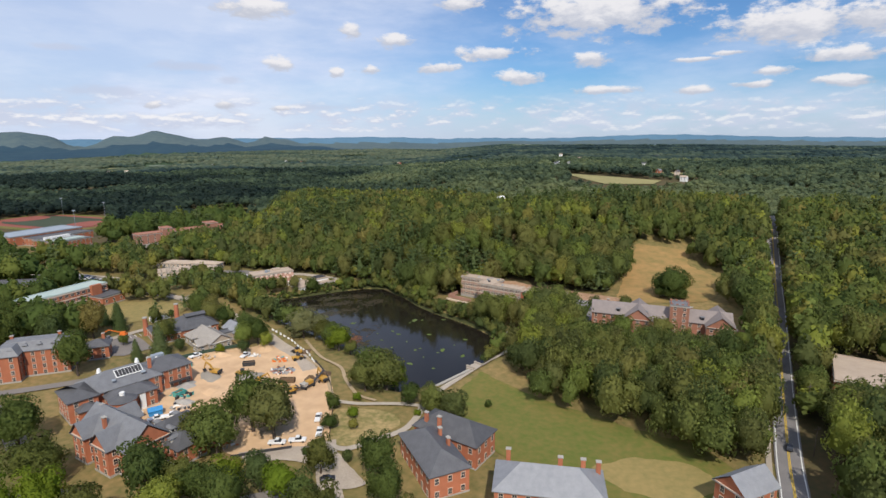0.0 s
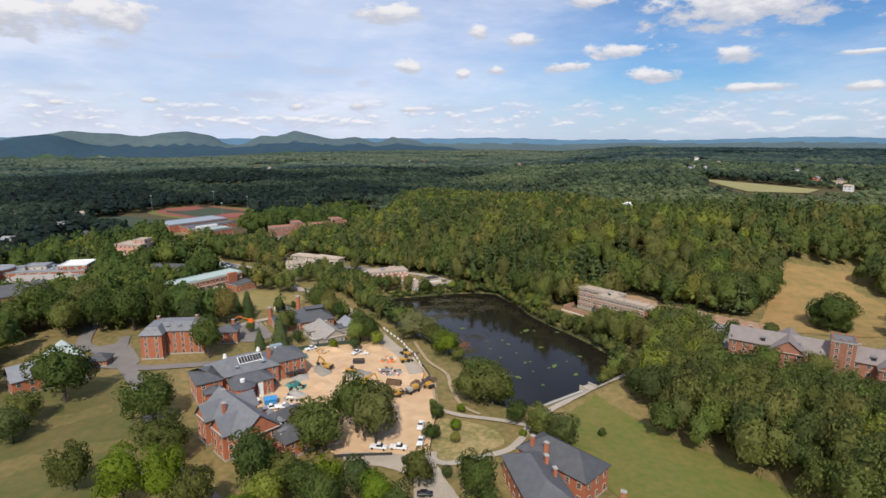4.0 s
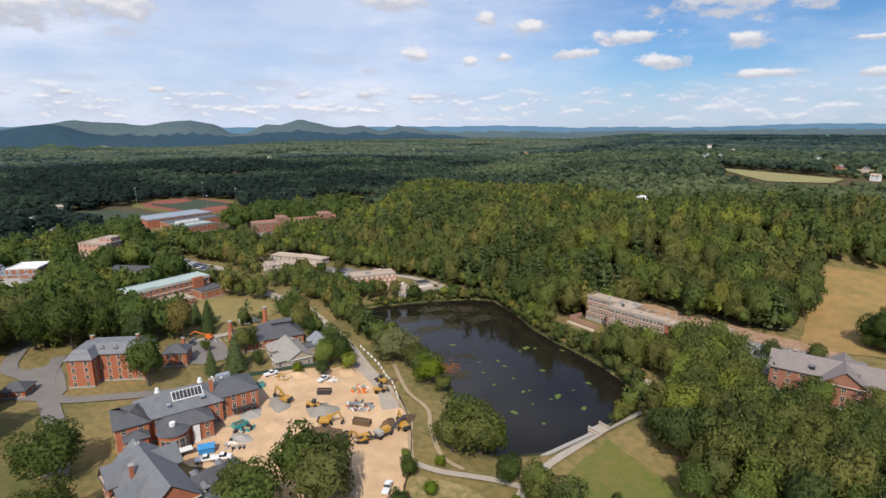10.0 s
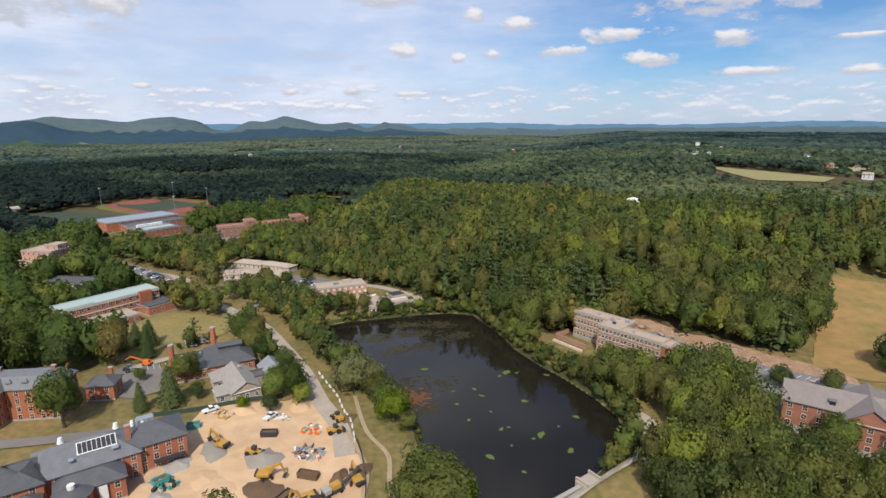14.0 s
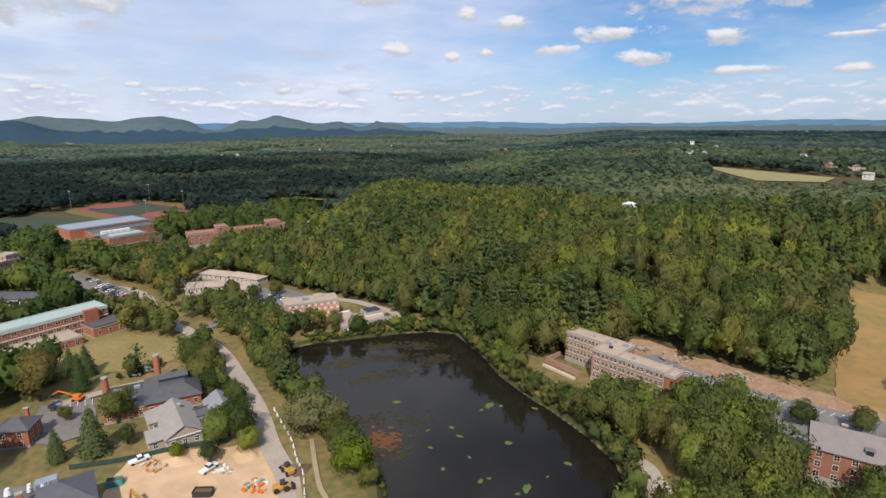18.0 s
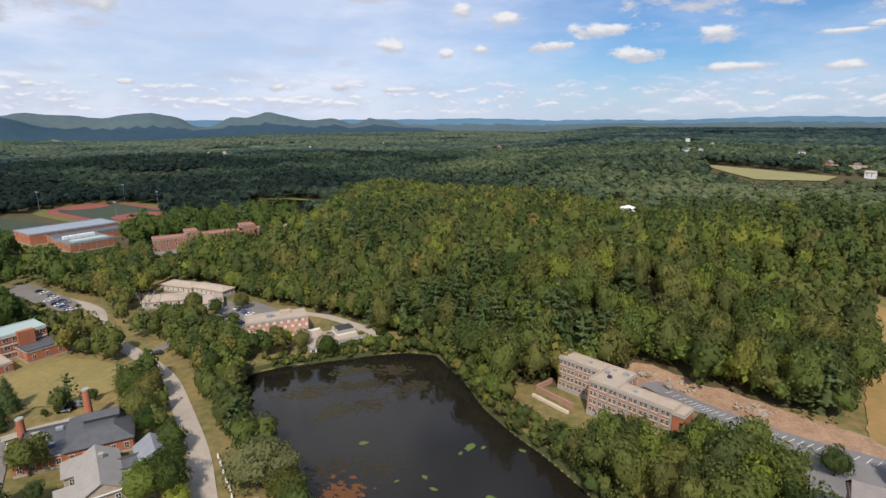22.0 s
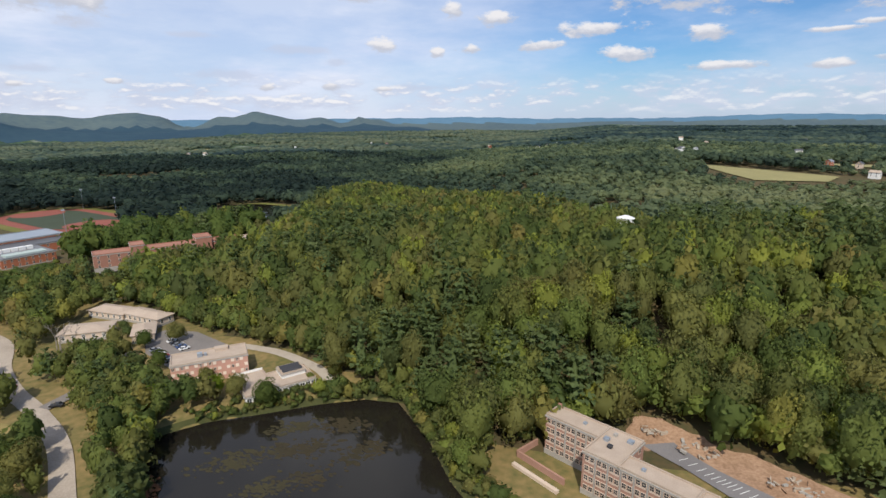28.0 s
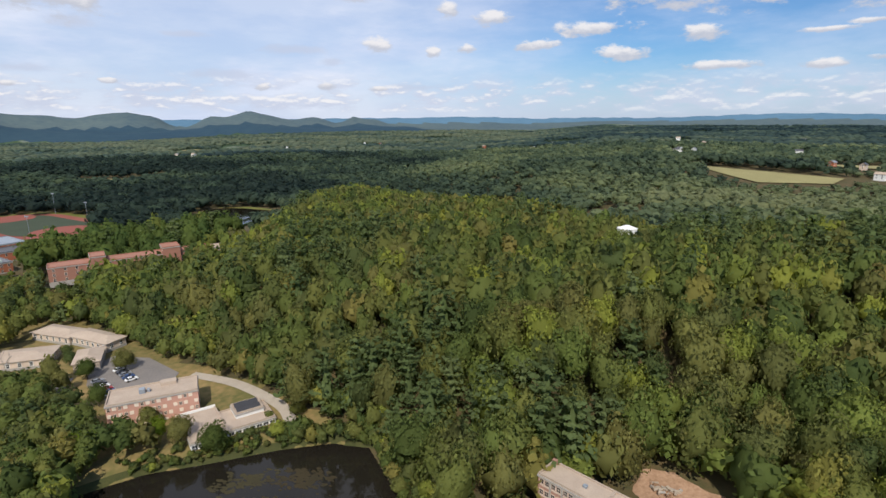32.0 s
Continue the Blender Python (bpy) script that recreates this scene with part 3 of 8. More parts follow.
road("footpath", [(-54, 160), (-46, 158), (-37, 165), (-30, 172), (-27, 181), (-26, 189), (-21.5, 202), (-16, 212), (-11, 220), (-5, 229), (2, 238), (7, 245)], 2.4, PATHM, 0.52, "pale gravel footpath across the grass", "path")
road("footpath", [(-58, 188), (-50, 187), (-41, 188), (-33, 189), (-26, 189)], 2.2, PATHM, 0.54, "pale gravel footpath across the grass", "path")
road("footpath", [(-84, 226), (-74, 216), (-68, 208), (-65, 200), (-60, 190), (-58, 187)], 1.5, TRODDEN, 0.56, "worn sandy footpath by the fence", "path")
road("footpath", [(-92, 247), (-78, 228), (-66, 218), (-60, 206), (-52, 194), (-44, 190)], 1.4, TRODDEN, 0.58, "worn sandy footpath by the fence", "path")
road("drive", [(-54, 162), (-50, 150), (-46, 140), (-38, 122), (-32, 100)], 6.5, OLDROAD, 0.38, "pale campus drive", "road")
drape("forecourt", [(-79, 152.5), (-70.5, 155.5), (-63.8, 157.3), (-55, 159), (-48.4, 155.9), (-43.2, 149.8), (-36, 141.6), (-43.7, 138.9), (-47, 146.2), (-54.2, 148.9), (-64.8, 150), (-74.1, 148.3)], OLDROAD, 0.43, 6,
      "pale worn forecourt below the yard fence", "road", soft=0.4)
road("drive", [(-140, 120), (-122, 128), (-104, 122), (-90, 118), (-72, 128), (-52, 138)], 5, GREYROAD, 0.40, "pale campus drive", "road")
road("drive", [(-262, 215), (-240, 192), (-222, 188), (-205, 182), (-186, 172), (-166, 160), (-150, 148)], 6, GREYROAD, 0.42, "pale campus drive", "road")
road("drive", [(-230, 206), (-214, 190), (-196, 180), (-180, 186), (-150, 204)], 5, GREYROAD, 0.44, "pale campus drive", "road")
road("drive", [(-188, 238), (-180, 252), (-172, 262), (-164, 270)], 4.0, PATHM, 0.48, "pale drive behind the heating plant", "road")
drape("car_park_west", [(-230, 192), (-224, 201), (-212, 195), (-198, 186), (-194, 178), (-208, 174)], GREYROAD, 0.34, 6, "worn grey asphalt forecourt", "car park")
drape("car_park_roadside", [(-345, 361), (-336, 366), (-305, 358.5), (-272.6, 346.5), (-267.6, 336), (-293, 341), (-318, 345.5), (-335, 353)], GREYROAD, 0.5, 6, "grey worn asphalt parking strip by the curving road", "car park", soft=0.5)
drape("car_park_yard", [(-193, 236), (-184, 247), (-172, 240), (-160, 230), (-167, 220), (-176, 219)], GREYROAD, 0.34, 6, "grey asphalt yard with faded bays", "car park")
drape("car_park_east", [(6, 341), (15, 343), (25, 332), (32, 326), (44, 317), (56, 311), (70, 306), (88, 300), (84, 289), (66, 291), (57, 287), (47, 280), (41, 285), (42, 299), (34, 312), (26, 321), (16, 332)], ASPHALT, 0.38, 4, "grey asphalt car park with white bays", "car park")
drape("bank_bare", [(1, 346), (5, 352), (14, 351), (27, 343), (39, 338), (52, 328), (66, 319), (80, 311), (80, 301), (69, 303.5), (55, 308.5), (42.5, 315), (30.5, 324), (23.5, 330.5), (14, 340.5), (6, 339)], RUBBLE, 0.24, 3, "bare reddish bank of broken stone below the trees", soft=0.9)
drape("forecourt", [(-192, 354), (-166, 343), (-160, 356), (-166, 372), (-188, 380), (-204, 377), (-204, 366)], GREYROAD, 0.3, 6, "small asphalt car park behind the hall", "car park")
road("drive", [(-204, 356), (-195, 340), (-190, 322), (-190, 308)], 5, GREYROAD, 0.46, "short drive to the car park", "road")
road("drive", [(-160, 372), (-140, 370), (-122, 364), (-110, 358), (-101, 348)], 4, PATHM, 0.3, "pale drive round the low hall", "road")
drape("meadow", [(100, 400), (133, 393), (127, 372), (138, 350), (134, 332), (118, 310), (96, 306), (72, 313), (73, 326), (80, 350), (87, 366)], MEADOW, 0.3, 6, "dry golden hayfield on the slope", "field", soft=1.2)
drape("lawn_south", [(-6, 222), (6, 211), (26, 196), (47, 183), (64, 174), (72, 160), (70, 140), (40, 140), (5, 160), (-8, 178), (-16, 196)], LAWN, 0.25, 6, "mown green lawn below the dam", "lawn", soft=0.9)
drape("path_clearing", [(4, 241), (9, 240), (14, 250), (12, 258), (7, 267), (4, 264), (7, 254)], PATHM, 0.5, 3, "pale gravel turning place beside the pond", "path", soft=0.5)
drape("lawn_hall", [(-290, 120), (-210, 110), (-155, 100), (-138, 108), (-124, 121), (-131, 138), (-156, 146), (-176, 160), (-192, 166), (-230, 150), (-280, 150)], TIREDLAWN, 0.25, 6, "wide lawn with dry tan streaks below the halls", "lawn", soft=1.2)
STREAK = material("worn_lawn", (0.21, 0.15, 0.056), 0.95, (0.12, 0.108, 0.034), scale=0.12, fine=0.5, amount=0.5)
drape("lawn_streak", [(-175, 115), (-169, 120), (-159, 129), (-148, 137), (-144, 134), (-153, 125), (-162, 115), (-166, 109)], STREAK, 0.3, 5, "worn straw-coloured streak across the lawn", "lawn", soft=1.3)
drape("lawn_streak", [(-190, 135), (-183, 141), (-176, 151), (-170, 149), (-177, 137), (-181, 130)], STREAK, 0.3, 5, "worn straw-coloured streak across the lawn", "lawn", soft=1.3)
drape("lawn_dry", [(30, 158), (44, 165), (60, 162), (64, 152), (54, 145), (38, 148)], DRYGRASS, 0.3, 5, "dry straw-coloured patch of lawn", "lawn", soft=0.9)
drape("lawn_west", [(-230, 262), (-196, 262), (-178, 280), (-182, 292), (-196, 298), (-222, 296), (-236, 284)], DRYGRASS, 0.28, 6, "dry straw-coloured lawn", "lawn", soft=0.9)
drape("lawn_slope", [(-58, 183), (-54, 164), (-46, 160), (-38, 167), (-32, 176), (-40, 183)], PATCHY, 0.26, 5, "dry patchy grass slope", "lawn", soft=0.9)
FAR_FIELDS = []
FAR_HOUSES = [(138, 1355), (173, 1378), (242, 1676), (356, 1380), (312, 1102), (202, 1825), (561, 2005), (-1074, 1392), (-854, 2104), (-787, 2099), (-995, 1796), (322, 985), (335, 1064), (-175, 1668), (-351, 1888),
              (-482, 381), (-560, 420), (-620, 480), (-700, 560), (-520, 340), (-1010, 1380), (150, 1400), (-205, 1690), (-150, 1700)]
FIELD_FAR = [(112, 1061), (170, 1026), (284, 983), (261, 951), (179, 944), (154, 978)]
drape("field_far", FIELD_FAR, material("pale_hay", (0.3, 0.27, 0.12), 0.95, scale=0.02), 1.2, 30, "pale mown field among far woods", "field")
HAY = bpy.data.materials["pale_hay"]
for k, pts in enumerate(([(-5, 744), (4, 775), (15, 766), (14, 738)], [(-1180, 1480), (-1300, 1700), (-1150, 1720), (-1000, 1560)], [(-737, 865), (-747, 915), (-738, 981), (-704, 894)], [(-420, 1150), (-330, 1175), (-300, 1140), (-390, 1120)], [(-60, 1300), (60, 1330), (80, 1290), (-40, 1265)], [(-110, 1560), (-20, 1620), (30, 1580), (-50, 1520)], [(-820, 900), (-740, 930), (-700, 895), (-780, 870)], [(330, 1150), (430, 1120), (420, 1070), (330, 1090)],
                         [(-700, 1250), (-560, 1300), (-540, 1260), (-680, 1215)], [(-150, 820), (-110, 835), (-95, 815), (-135, 800)], [(-1000, 1250), (-860, 1330), (-840, 1290), (-980, 1215)])):
    FAR_FIELDS.append(pts)
    drape("field_far", pts, HAY, 1.4, 30, "pale clearing among far woods", "field", soft=3)


def stadium(half, r, x=-522, y=586, rz=-15):
    """Outline of a running track: two straights and two half circles."""
    pts = [(half + r * math.cos(a), r * math.sin(a)) for a in np.radians(np.arange(-90, 91, 15))] + [(-half - r * math.cos(a), -r * math.sin(a)) for a in np.radians(np.arange(-90, 91, 15))]
    c, s = math.cos(math.radians(rz)), math.sin(math.radians(rz))
    return [(x + u * c - v * s, y + u * s + v * c) for u, v in pts]


drape("sports_apron", stadium(38, 54), LAWN, 0.35, 20, "trodden pale ground round the track", "ground")
drape("sports_oval", stadium(36, 44), TRACKRED, 0.5, 20, "dull red running track", "running track")
drape("sports_turf", stadium(36, 33), TURF, 0.8, 20, "dark green sports turf inside the track", "sports field")
for s_ in (-1, 1):
    drape("jump_area", stadium(4, 20, -522 + s_ * 52, 586 - s_ * 14, 75), TRACKRED, 0.95, 20, "red surfaced end of the sports field", "running track")
drape("sports_field", [(-640, 470), (-590, 520), (-520, 516), (-470, 470), (-520, 430), (-600, 430)], TURF, 0.5, 20, "dark green playing field", "sports field")
drape("river", [(-330, 612), (-392, 640), (-420, 700), (-380, 712), (-345, 700), (-300, 672), (-296, 640)], WATER, 0.9, 20, "slow dark river between trees", "river")
drape("river_bank", [(-420, 712), (-380, 724), (-343, 712), (-336, 704), (-380, 712)], LAWN, 1.1, 20, "grassy river bank", "bank")


# ---------------------------------------------------------------- helpers for things
def thing(name, x, y, z=None, rz=0.0, label="", category="", group=""):
    e = new(name)
    e.matrix_basis = pose(x, y, float(land(x, y)) + 0.25 if z is None else z, 0, 0, rz)
    return tagged(e, label, category, group)


def part(name, bm, mat, parent, label="", m=None, smooth=False):
    me = bpy.data.meshes.new(name)
    bm.to_mesh(me)
    bm.free()
    for k in mat if isinstance(mat, (list, tuple)) else [mat]:
        me.materials.append(k)
    if smooth:
        me.polygons.foreach_set("use_smooth", np.ones(len(me.polygons), bool))
    return piece(name, me, parent, label, m)


def piece(name, me, parent, label="", m=None):
    ob = new(name, me)
    ob.parent = parent
    if m is not None:
        ob.matrix_basis = m
    return tagged(ob, label) if label else ob


def box(bm, x0, x1, y0, y1, z0, z1, mi=0):
    vs = [bm.verts.new(p) for p in ((x0, y0, z0), (x1, y0, z0), (x1, y1, z0), (x0, y1, z0), (x0, y0, z1), (x1, y0, z1), (x1, y1, z1), (x0, y1, z1))]
    for f in ((3, 2, 1, 0), (4, 5, 6, 7), (0, 1, 5, 4), (1, 2, 6, 5), (2, 3, 7, 6), (3, 0, 4, 7)):
        bm.faces.new([vs[k] for k in f]).material_index = mi
    return vs


def boxes(*dims):
    bm = bmesh.new()
    for d in dims:
        box(bm, *d)
    return bm


def bevelled(bm, w=0.05):
    bmesh.ops.bevel(bm, geom=bm.edges[:], offset=w, segments=1, affect="EDGES")
    return bm


def tube(r, h, n=10, r2=None, z=0.0):
    bm = bmesh.new()
    bmesh.ops.create_cone(bm, cap_ends=True, segments=n, radius1=r, radius2=r if r2 is None else r2, depth=h, matrix=Matrix.Translation((0, 0, z + h / 2)))
    return bm


# ---------------------------------------------------------------- windows, roofs and wings
WINDOWS = {}


def window_meshes(w, h, arch):
    key = (round(w, 2), round(h, 2), arch)
    if key not in WINDOWS:
        bm = bmesh.new()
        xs = (-w / 2 - 0.14, -w / 2, -0.04, 0.04, w / 2, w / 2 + 0.14)
        zs = (-0.18, 0.0, h / 2 - 0.05, h / 2 + 0.05, h, h + 0.16)
        grid = [[bm.verts.new((x, -0.1, z)) for x in xs] for z in zs]
        for j in range(5):
            for i in range(5):
                if not (i in (1, 3) and j in (1, 3)):
                    bm.faces.new((grid[j][i], grid[j][i + 1], grid[j + 1][i + 1], grid[j + 1][i]))
        rim = grid[0] + [r[5] for r in grid[1:]] + grid[5][4::-1] + [r[0] for r in grid[4:0:-1]]
        back = [bm.verts.new((v.co.x, 0.02, v.co.z)) for v in rim]
        for k in range(len(rim)):
            m = (k + 1) % len(rim)
            bm.faces.new((rim[m], rim[k], back[k], back[m]))
        me = bpy.data.meshes.new("window")
        bm.to_mesh(me), bm.free()
        me.materials.append(arch)
        g = boxes((-w / 2, w / 2, -0.03, 0.01, 0, h))
        gm = bpy.data.meshes.new("pane")
        g.to_mesh(gm), g.free()
        gm.materials.append(GLASS)
        WINDOWS[key] = me, gm
    return WINDOWS[key]


def add_window(parent, m, w, h, trim):
    me, gm = window_meshes(w, h, trim)
    ob = piece("window", me, parent, "", m)
    piece("pane", gm, ob)


def roof_mesh(kind, L, W, rise, over=0.6, ridge=None):
    bm = bmesh.new()
    a, b = L / 2 + over, W / 2 + over
    if kind == "flat":
        box(bm, -a, a, -b, b, 0, 0.35)
        return bm
    inset = {"hip": b, "gable": 0.0}.get(kind, b) if ridge is None else ridge
    base = [bm.verts.new(p) for p in ((-a, -b, 0), (a, -b, 0), (a, b, 0), (-a, b, 0))]
    low = [bm.verts.new((v.co.x, v.co.y, -0.25)) for v in base]
    if kind == "deck":
        t = [bm.verts.new(p) for p in ((-a + inset, -b + inset, rise), (a - inset, -b + inset, rise), (a - inset, b - inset, rise), (-a + inset, b - inset, rise))]
        for k in range(4):
            bm.faces.new((base[k], base[(k + 1) % 4], t[(k + 1) % 4], t[k]))
        bm.faces.new(t)
    else:
        r0, r1 = bm.verts.new((-a + inset, 0, rise)), bm.verts.new((a - inset, 0, rise))
        bm.faces.new((base[0], base[1], r1, r0)), bm.faces.new((base[2], base[3], r0, r1))
        if kind != "gable":
            bm.faces.new((base[1], base[2], r1)), bm.faces.new((base[3], base[0], r0))
    for k in range(4):
        bm.faces.new((low[k], low[(k + 1) % 4], base[(k + 1) % 4], base[k]))
    bm.faces.new(low[::-1])
    return bm


def wing(house, dx, dy, L, W, rz, storeys, sh, roof, rise, wall, roofm, nl=0, nw=0, trim=None, base=0.0, win=(1.1, 1.7), skip="", dormers=0, chimneys=(), plinth=True, over=0.6, gable_wall=True):
    """One block of a house: local x runs along its length L. nl, nw: windows a storey on the long and short sides; skip: sides w/o windows among s n e w."""
    trim = trim or CREAM
    H = storeys * sh
    M = pose(dx, dy, base, 0, 0, rz)
    bm = boxes((-L / 2, L / 2, -W / 2, W / 2, -2.5, H))
    if roof == "gable" and gable_wall:
        for s in (-1, 1):
            x = s * (L / 2 - 0.02)
            v = [bm.verts.new(p) for p in ((x, -W / 2, H), (x, W / 2, H), (x, 0, H + rise * (W / (W + 2 * over))))]
            bm.faces.new(v)
    part("wall", bm, wall, house, m=M)
    if plinth:
        part("plinth", boxes((-L / 2 - 0.12, L / 2 + 0.12, -W / 2 - 0.12, W / 2 + 0.12, -2.6, 0.7)), STONE, house, "pale stone plinth", M)
    part("cornice", boxes((-L / 2 - 0.25, L / 2 + 0.25, -W / 2 - 0.25, W / 2 + 0.25, H - 0.45, H - 0.02)), trim if roof != "flat" else STONE, house, m=M)
    if roof == "flat":
        t = 0.3
        part("roof", boxes((-L / 2, L / 2, -W / 2, W / 2, H, H + 0.15)), roofm, house, m=M)
        part("parapet", boxes((-L / 2, L / 2, -W / 2 - 0.02, -W / 2 + t, H + 0.02, H + 0.6), (-L / 2, L / 2, W / 2 - t, W / 2 + 0.02, H + 0.02, H + 0.6),
                              (-L / 2 - 0.02, -L / 2 + t, -W / 2 + t, W / 2 - t, H + 0.02, H + 0.6), (L / 2 - t, L / 2 + 0.02, -W / 2 + t, W / 2 - t, H + 0.02, H + 0.6)), roofm, house, m=M)
    else:
        part("roof", roof_mesh(roof, L, W, rise, over, None if roof != "deck" else min(W, L) * 0.3), roofm, house, m=M @ Matrix.Translation((0, 0, H)))
    w, h = win
    for k in range(storeys):
        z = k * sh + (sh - h) * 0.5
        for side, n, run, off, rot in (("s", nl, L, W / 2, 0), ("n", nl, L, W / 2, 180), ("e", nw, W, L / 2, 90), ("w", nw, W, L / 2, -90)):
            if side in skip:
                continue
            for i in range(n):
                u = (i + 0.5) / n * run - run / 2
                add_window(house, M @ pose(0, 0, 0, 0, 0, rot) @ Matrix.Translation((u, -off - 0.02, z)), w, h, trim)
    low_dormers, dormers = dormers < 0, abs(dormers)
    for i in range(dormers):
        u = (i + 0.5) / dormers * L * 0.8 - L * 0.4
        for s in (-1, 1):
            D = M @ pose(0, 0, H + rise * 0.22, 0, 0, 0 if s < 0 else 180) @ Matrix.Translation((u, -W * 0.36, 0))
            d = part("dormer", boxes((-0.7, 0.7, -0.6, 2.4, 0, 1.3)), WHITE, house, m=D)
            if low_dormers:
                for q in (-0.35, 0.35):
                    add_window(house, D @ Matrix.Translation((q, -0.62, 0.25)), 0.55, 0.85, DARK)
                part("dormer_roof", boxes((-1.1, 1.1, -0.9, 3.0, 1.3, 1.42)), MIDSLATE, d)
                continue
            part("dormer_roof", roof_mesh("hip", 3.2, 1.6, 0.7, 0.2), MIDSLATE, d, m=pose(0, 0.8, 1.3, 0, 0, 90))
            gm = window_meshes(0.8, 1.0, WHITE)[1]
            piece("pane", gm, d, m=Matrix.Translation((0, -0.62, 0.15)))
    for cx, cy, ch in chimneys:
        c = part("chimney", bevelled(boxes((-0.6, 0.6, -0.45, 0.45, -rise - 0.5, ch)), 0.04), wall, house, m=M @ Matrix.Translation((cx, cy, H + rise * 0.6)))
        part("cap", boxes((-0.75, 0.75, -0.6, 0.6, ch, ch + 0.25)), STONE, c)


def house(name, x, y, rz, label, category="building", z=None):
    return thing(name, x, y, z, rz, label, category)


# ---------------------------------------------------------------- buildings
# pink chequered hall by the pond: front from (-161, 339) to (-142, 357)
def chequered_hall():
    L, W, H = 27.0, 11.0, 9.6
    hs = house("chequered_hall", -151.8, 345.6, 40.5, "four-storey hall with chequered pink and cream facade", z=1.8)
    wing(hs, 0, 0, L, W, 0, 4, H / 4, "flat", 0, PINK, TANROOF, 0, 0)
    rnd = random.Random(5)
    nx = 17
    pan = bpy.data.meshes.new("panel")
    bm = boxes((-0.6, 0.6, -0.08, 0.02, 0, 1.25))
    bm.to_mesh(pan), bm.free()
    pan.materials.append(PALEPANEL)
    for k in range(4):
        for i in range(nx):
            u = (i + 0.5) / nx * L - L / 2
            if (i + k) % 2 == 0:
                piece("panel", pan, hs, m=Matrix.Translation((u, -W / 2 - 0.02, k * 2.4 + 0.6)))
            elif rnd.random() < 0.3:
                add_window(hs, Matrix.Translation((u, -W / 2 - 0.02, k * 2.4 + 0.7)), 0.75, 1.0, CREAM)
    for u in (-3, 3):
        for k in range(4):
            add_window(hs, pose(0, 0, 0, 0, 0, 90) @ Matrix.Translation((u, -L / 2 - 0.02, k * 2.4 + 0.6)), 0.9, 1.2, CREAM)
    part("roof_unit", bevelled(boxes((-4.2, -2.4, -1, 0.8, H, H + 1.7)), 0.05), METROOF, hs, "pale blue-grey ventilation unit")
    part("roof_unit", bevelled(boxes((-1.8, -0.9, -0.5, 0.6, H, H + 1.2)), 0.05), METROOF, hs, "pale blue-grey ventilation unit")
    part("stair_head", bevelled(boxes((2, 7, 2.2, 5.0, H + 0.1, H + 1.3)), 0.05), TANROOF, hs)
    return hs


chequered_hall()


def low_hall():
    hs = house("low_hall", -119, 340, 50, "low white glazed hall with tan roof beside the pond", z=1.5)
    wing(hs, 7.5, 6.8, 15, 13, 0, 1, 3.4, "flat", 0, WHITE, TANROOF, 7, 5, trim=WHITE, win=(1.6, 1.9))
    wing(hs, -5.5, 9.0, 11, 19, 0, 1, 3.3, "flat", 0, WHITE, TANROOF, 5, 7, trim=WHITE, win=(1.6, 1.9))
    wing(hs, 8.4, 9.4, 9, 7, 0, 1, 1.6, "flat", 0, WHITE, TANROOF, 0, 0, base=3.5, plinth=False)
    part("solar_panel", boxes((-3.8, 3.8, -1.1, 1.1, 0, 0.15)), DARK, hs, "dark sloping solar panel", pose(8.4, 7.6, 5.6, 18, 0, 0))
    part("solar_panel", boxes((-3.8, 3.8, -1.1, 1.1, 0, 0.15)), DARK, hs, "dark sloping solar panel", pose(8.4, 11.0, 5.6, 18, 0, 0))
    part("white_parapet", boxes((-11, 0, 18.1, 18.5, 3.5, 4.3)), WHITE, hs)
    part("terrace", boxes((-4, 17, -3.2, 0.2, -2.5, -0.4)), PATHM, hs, "pale paved terrace")


low_hall()


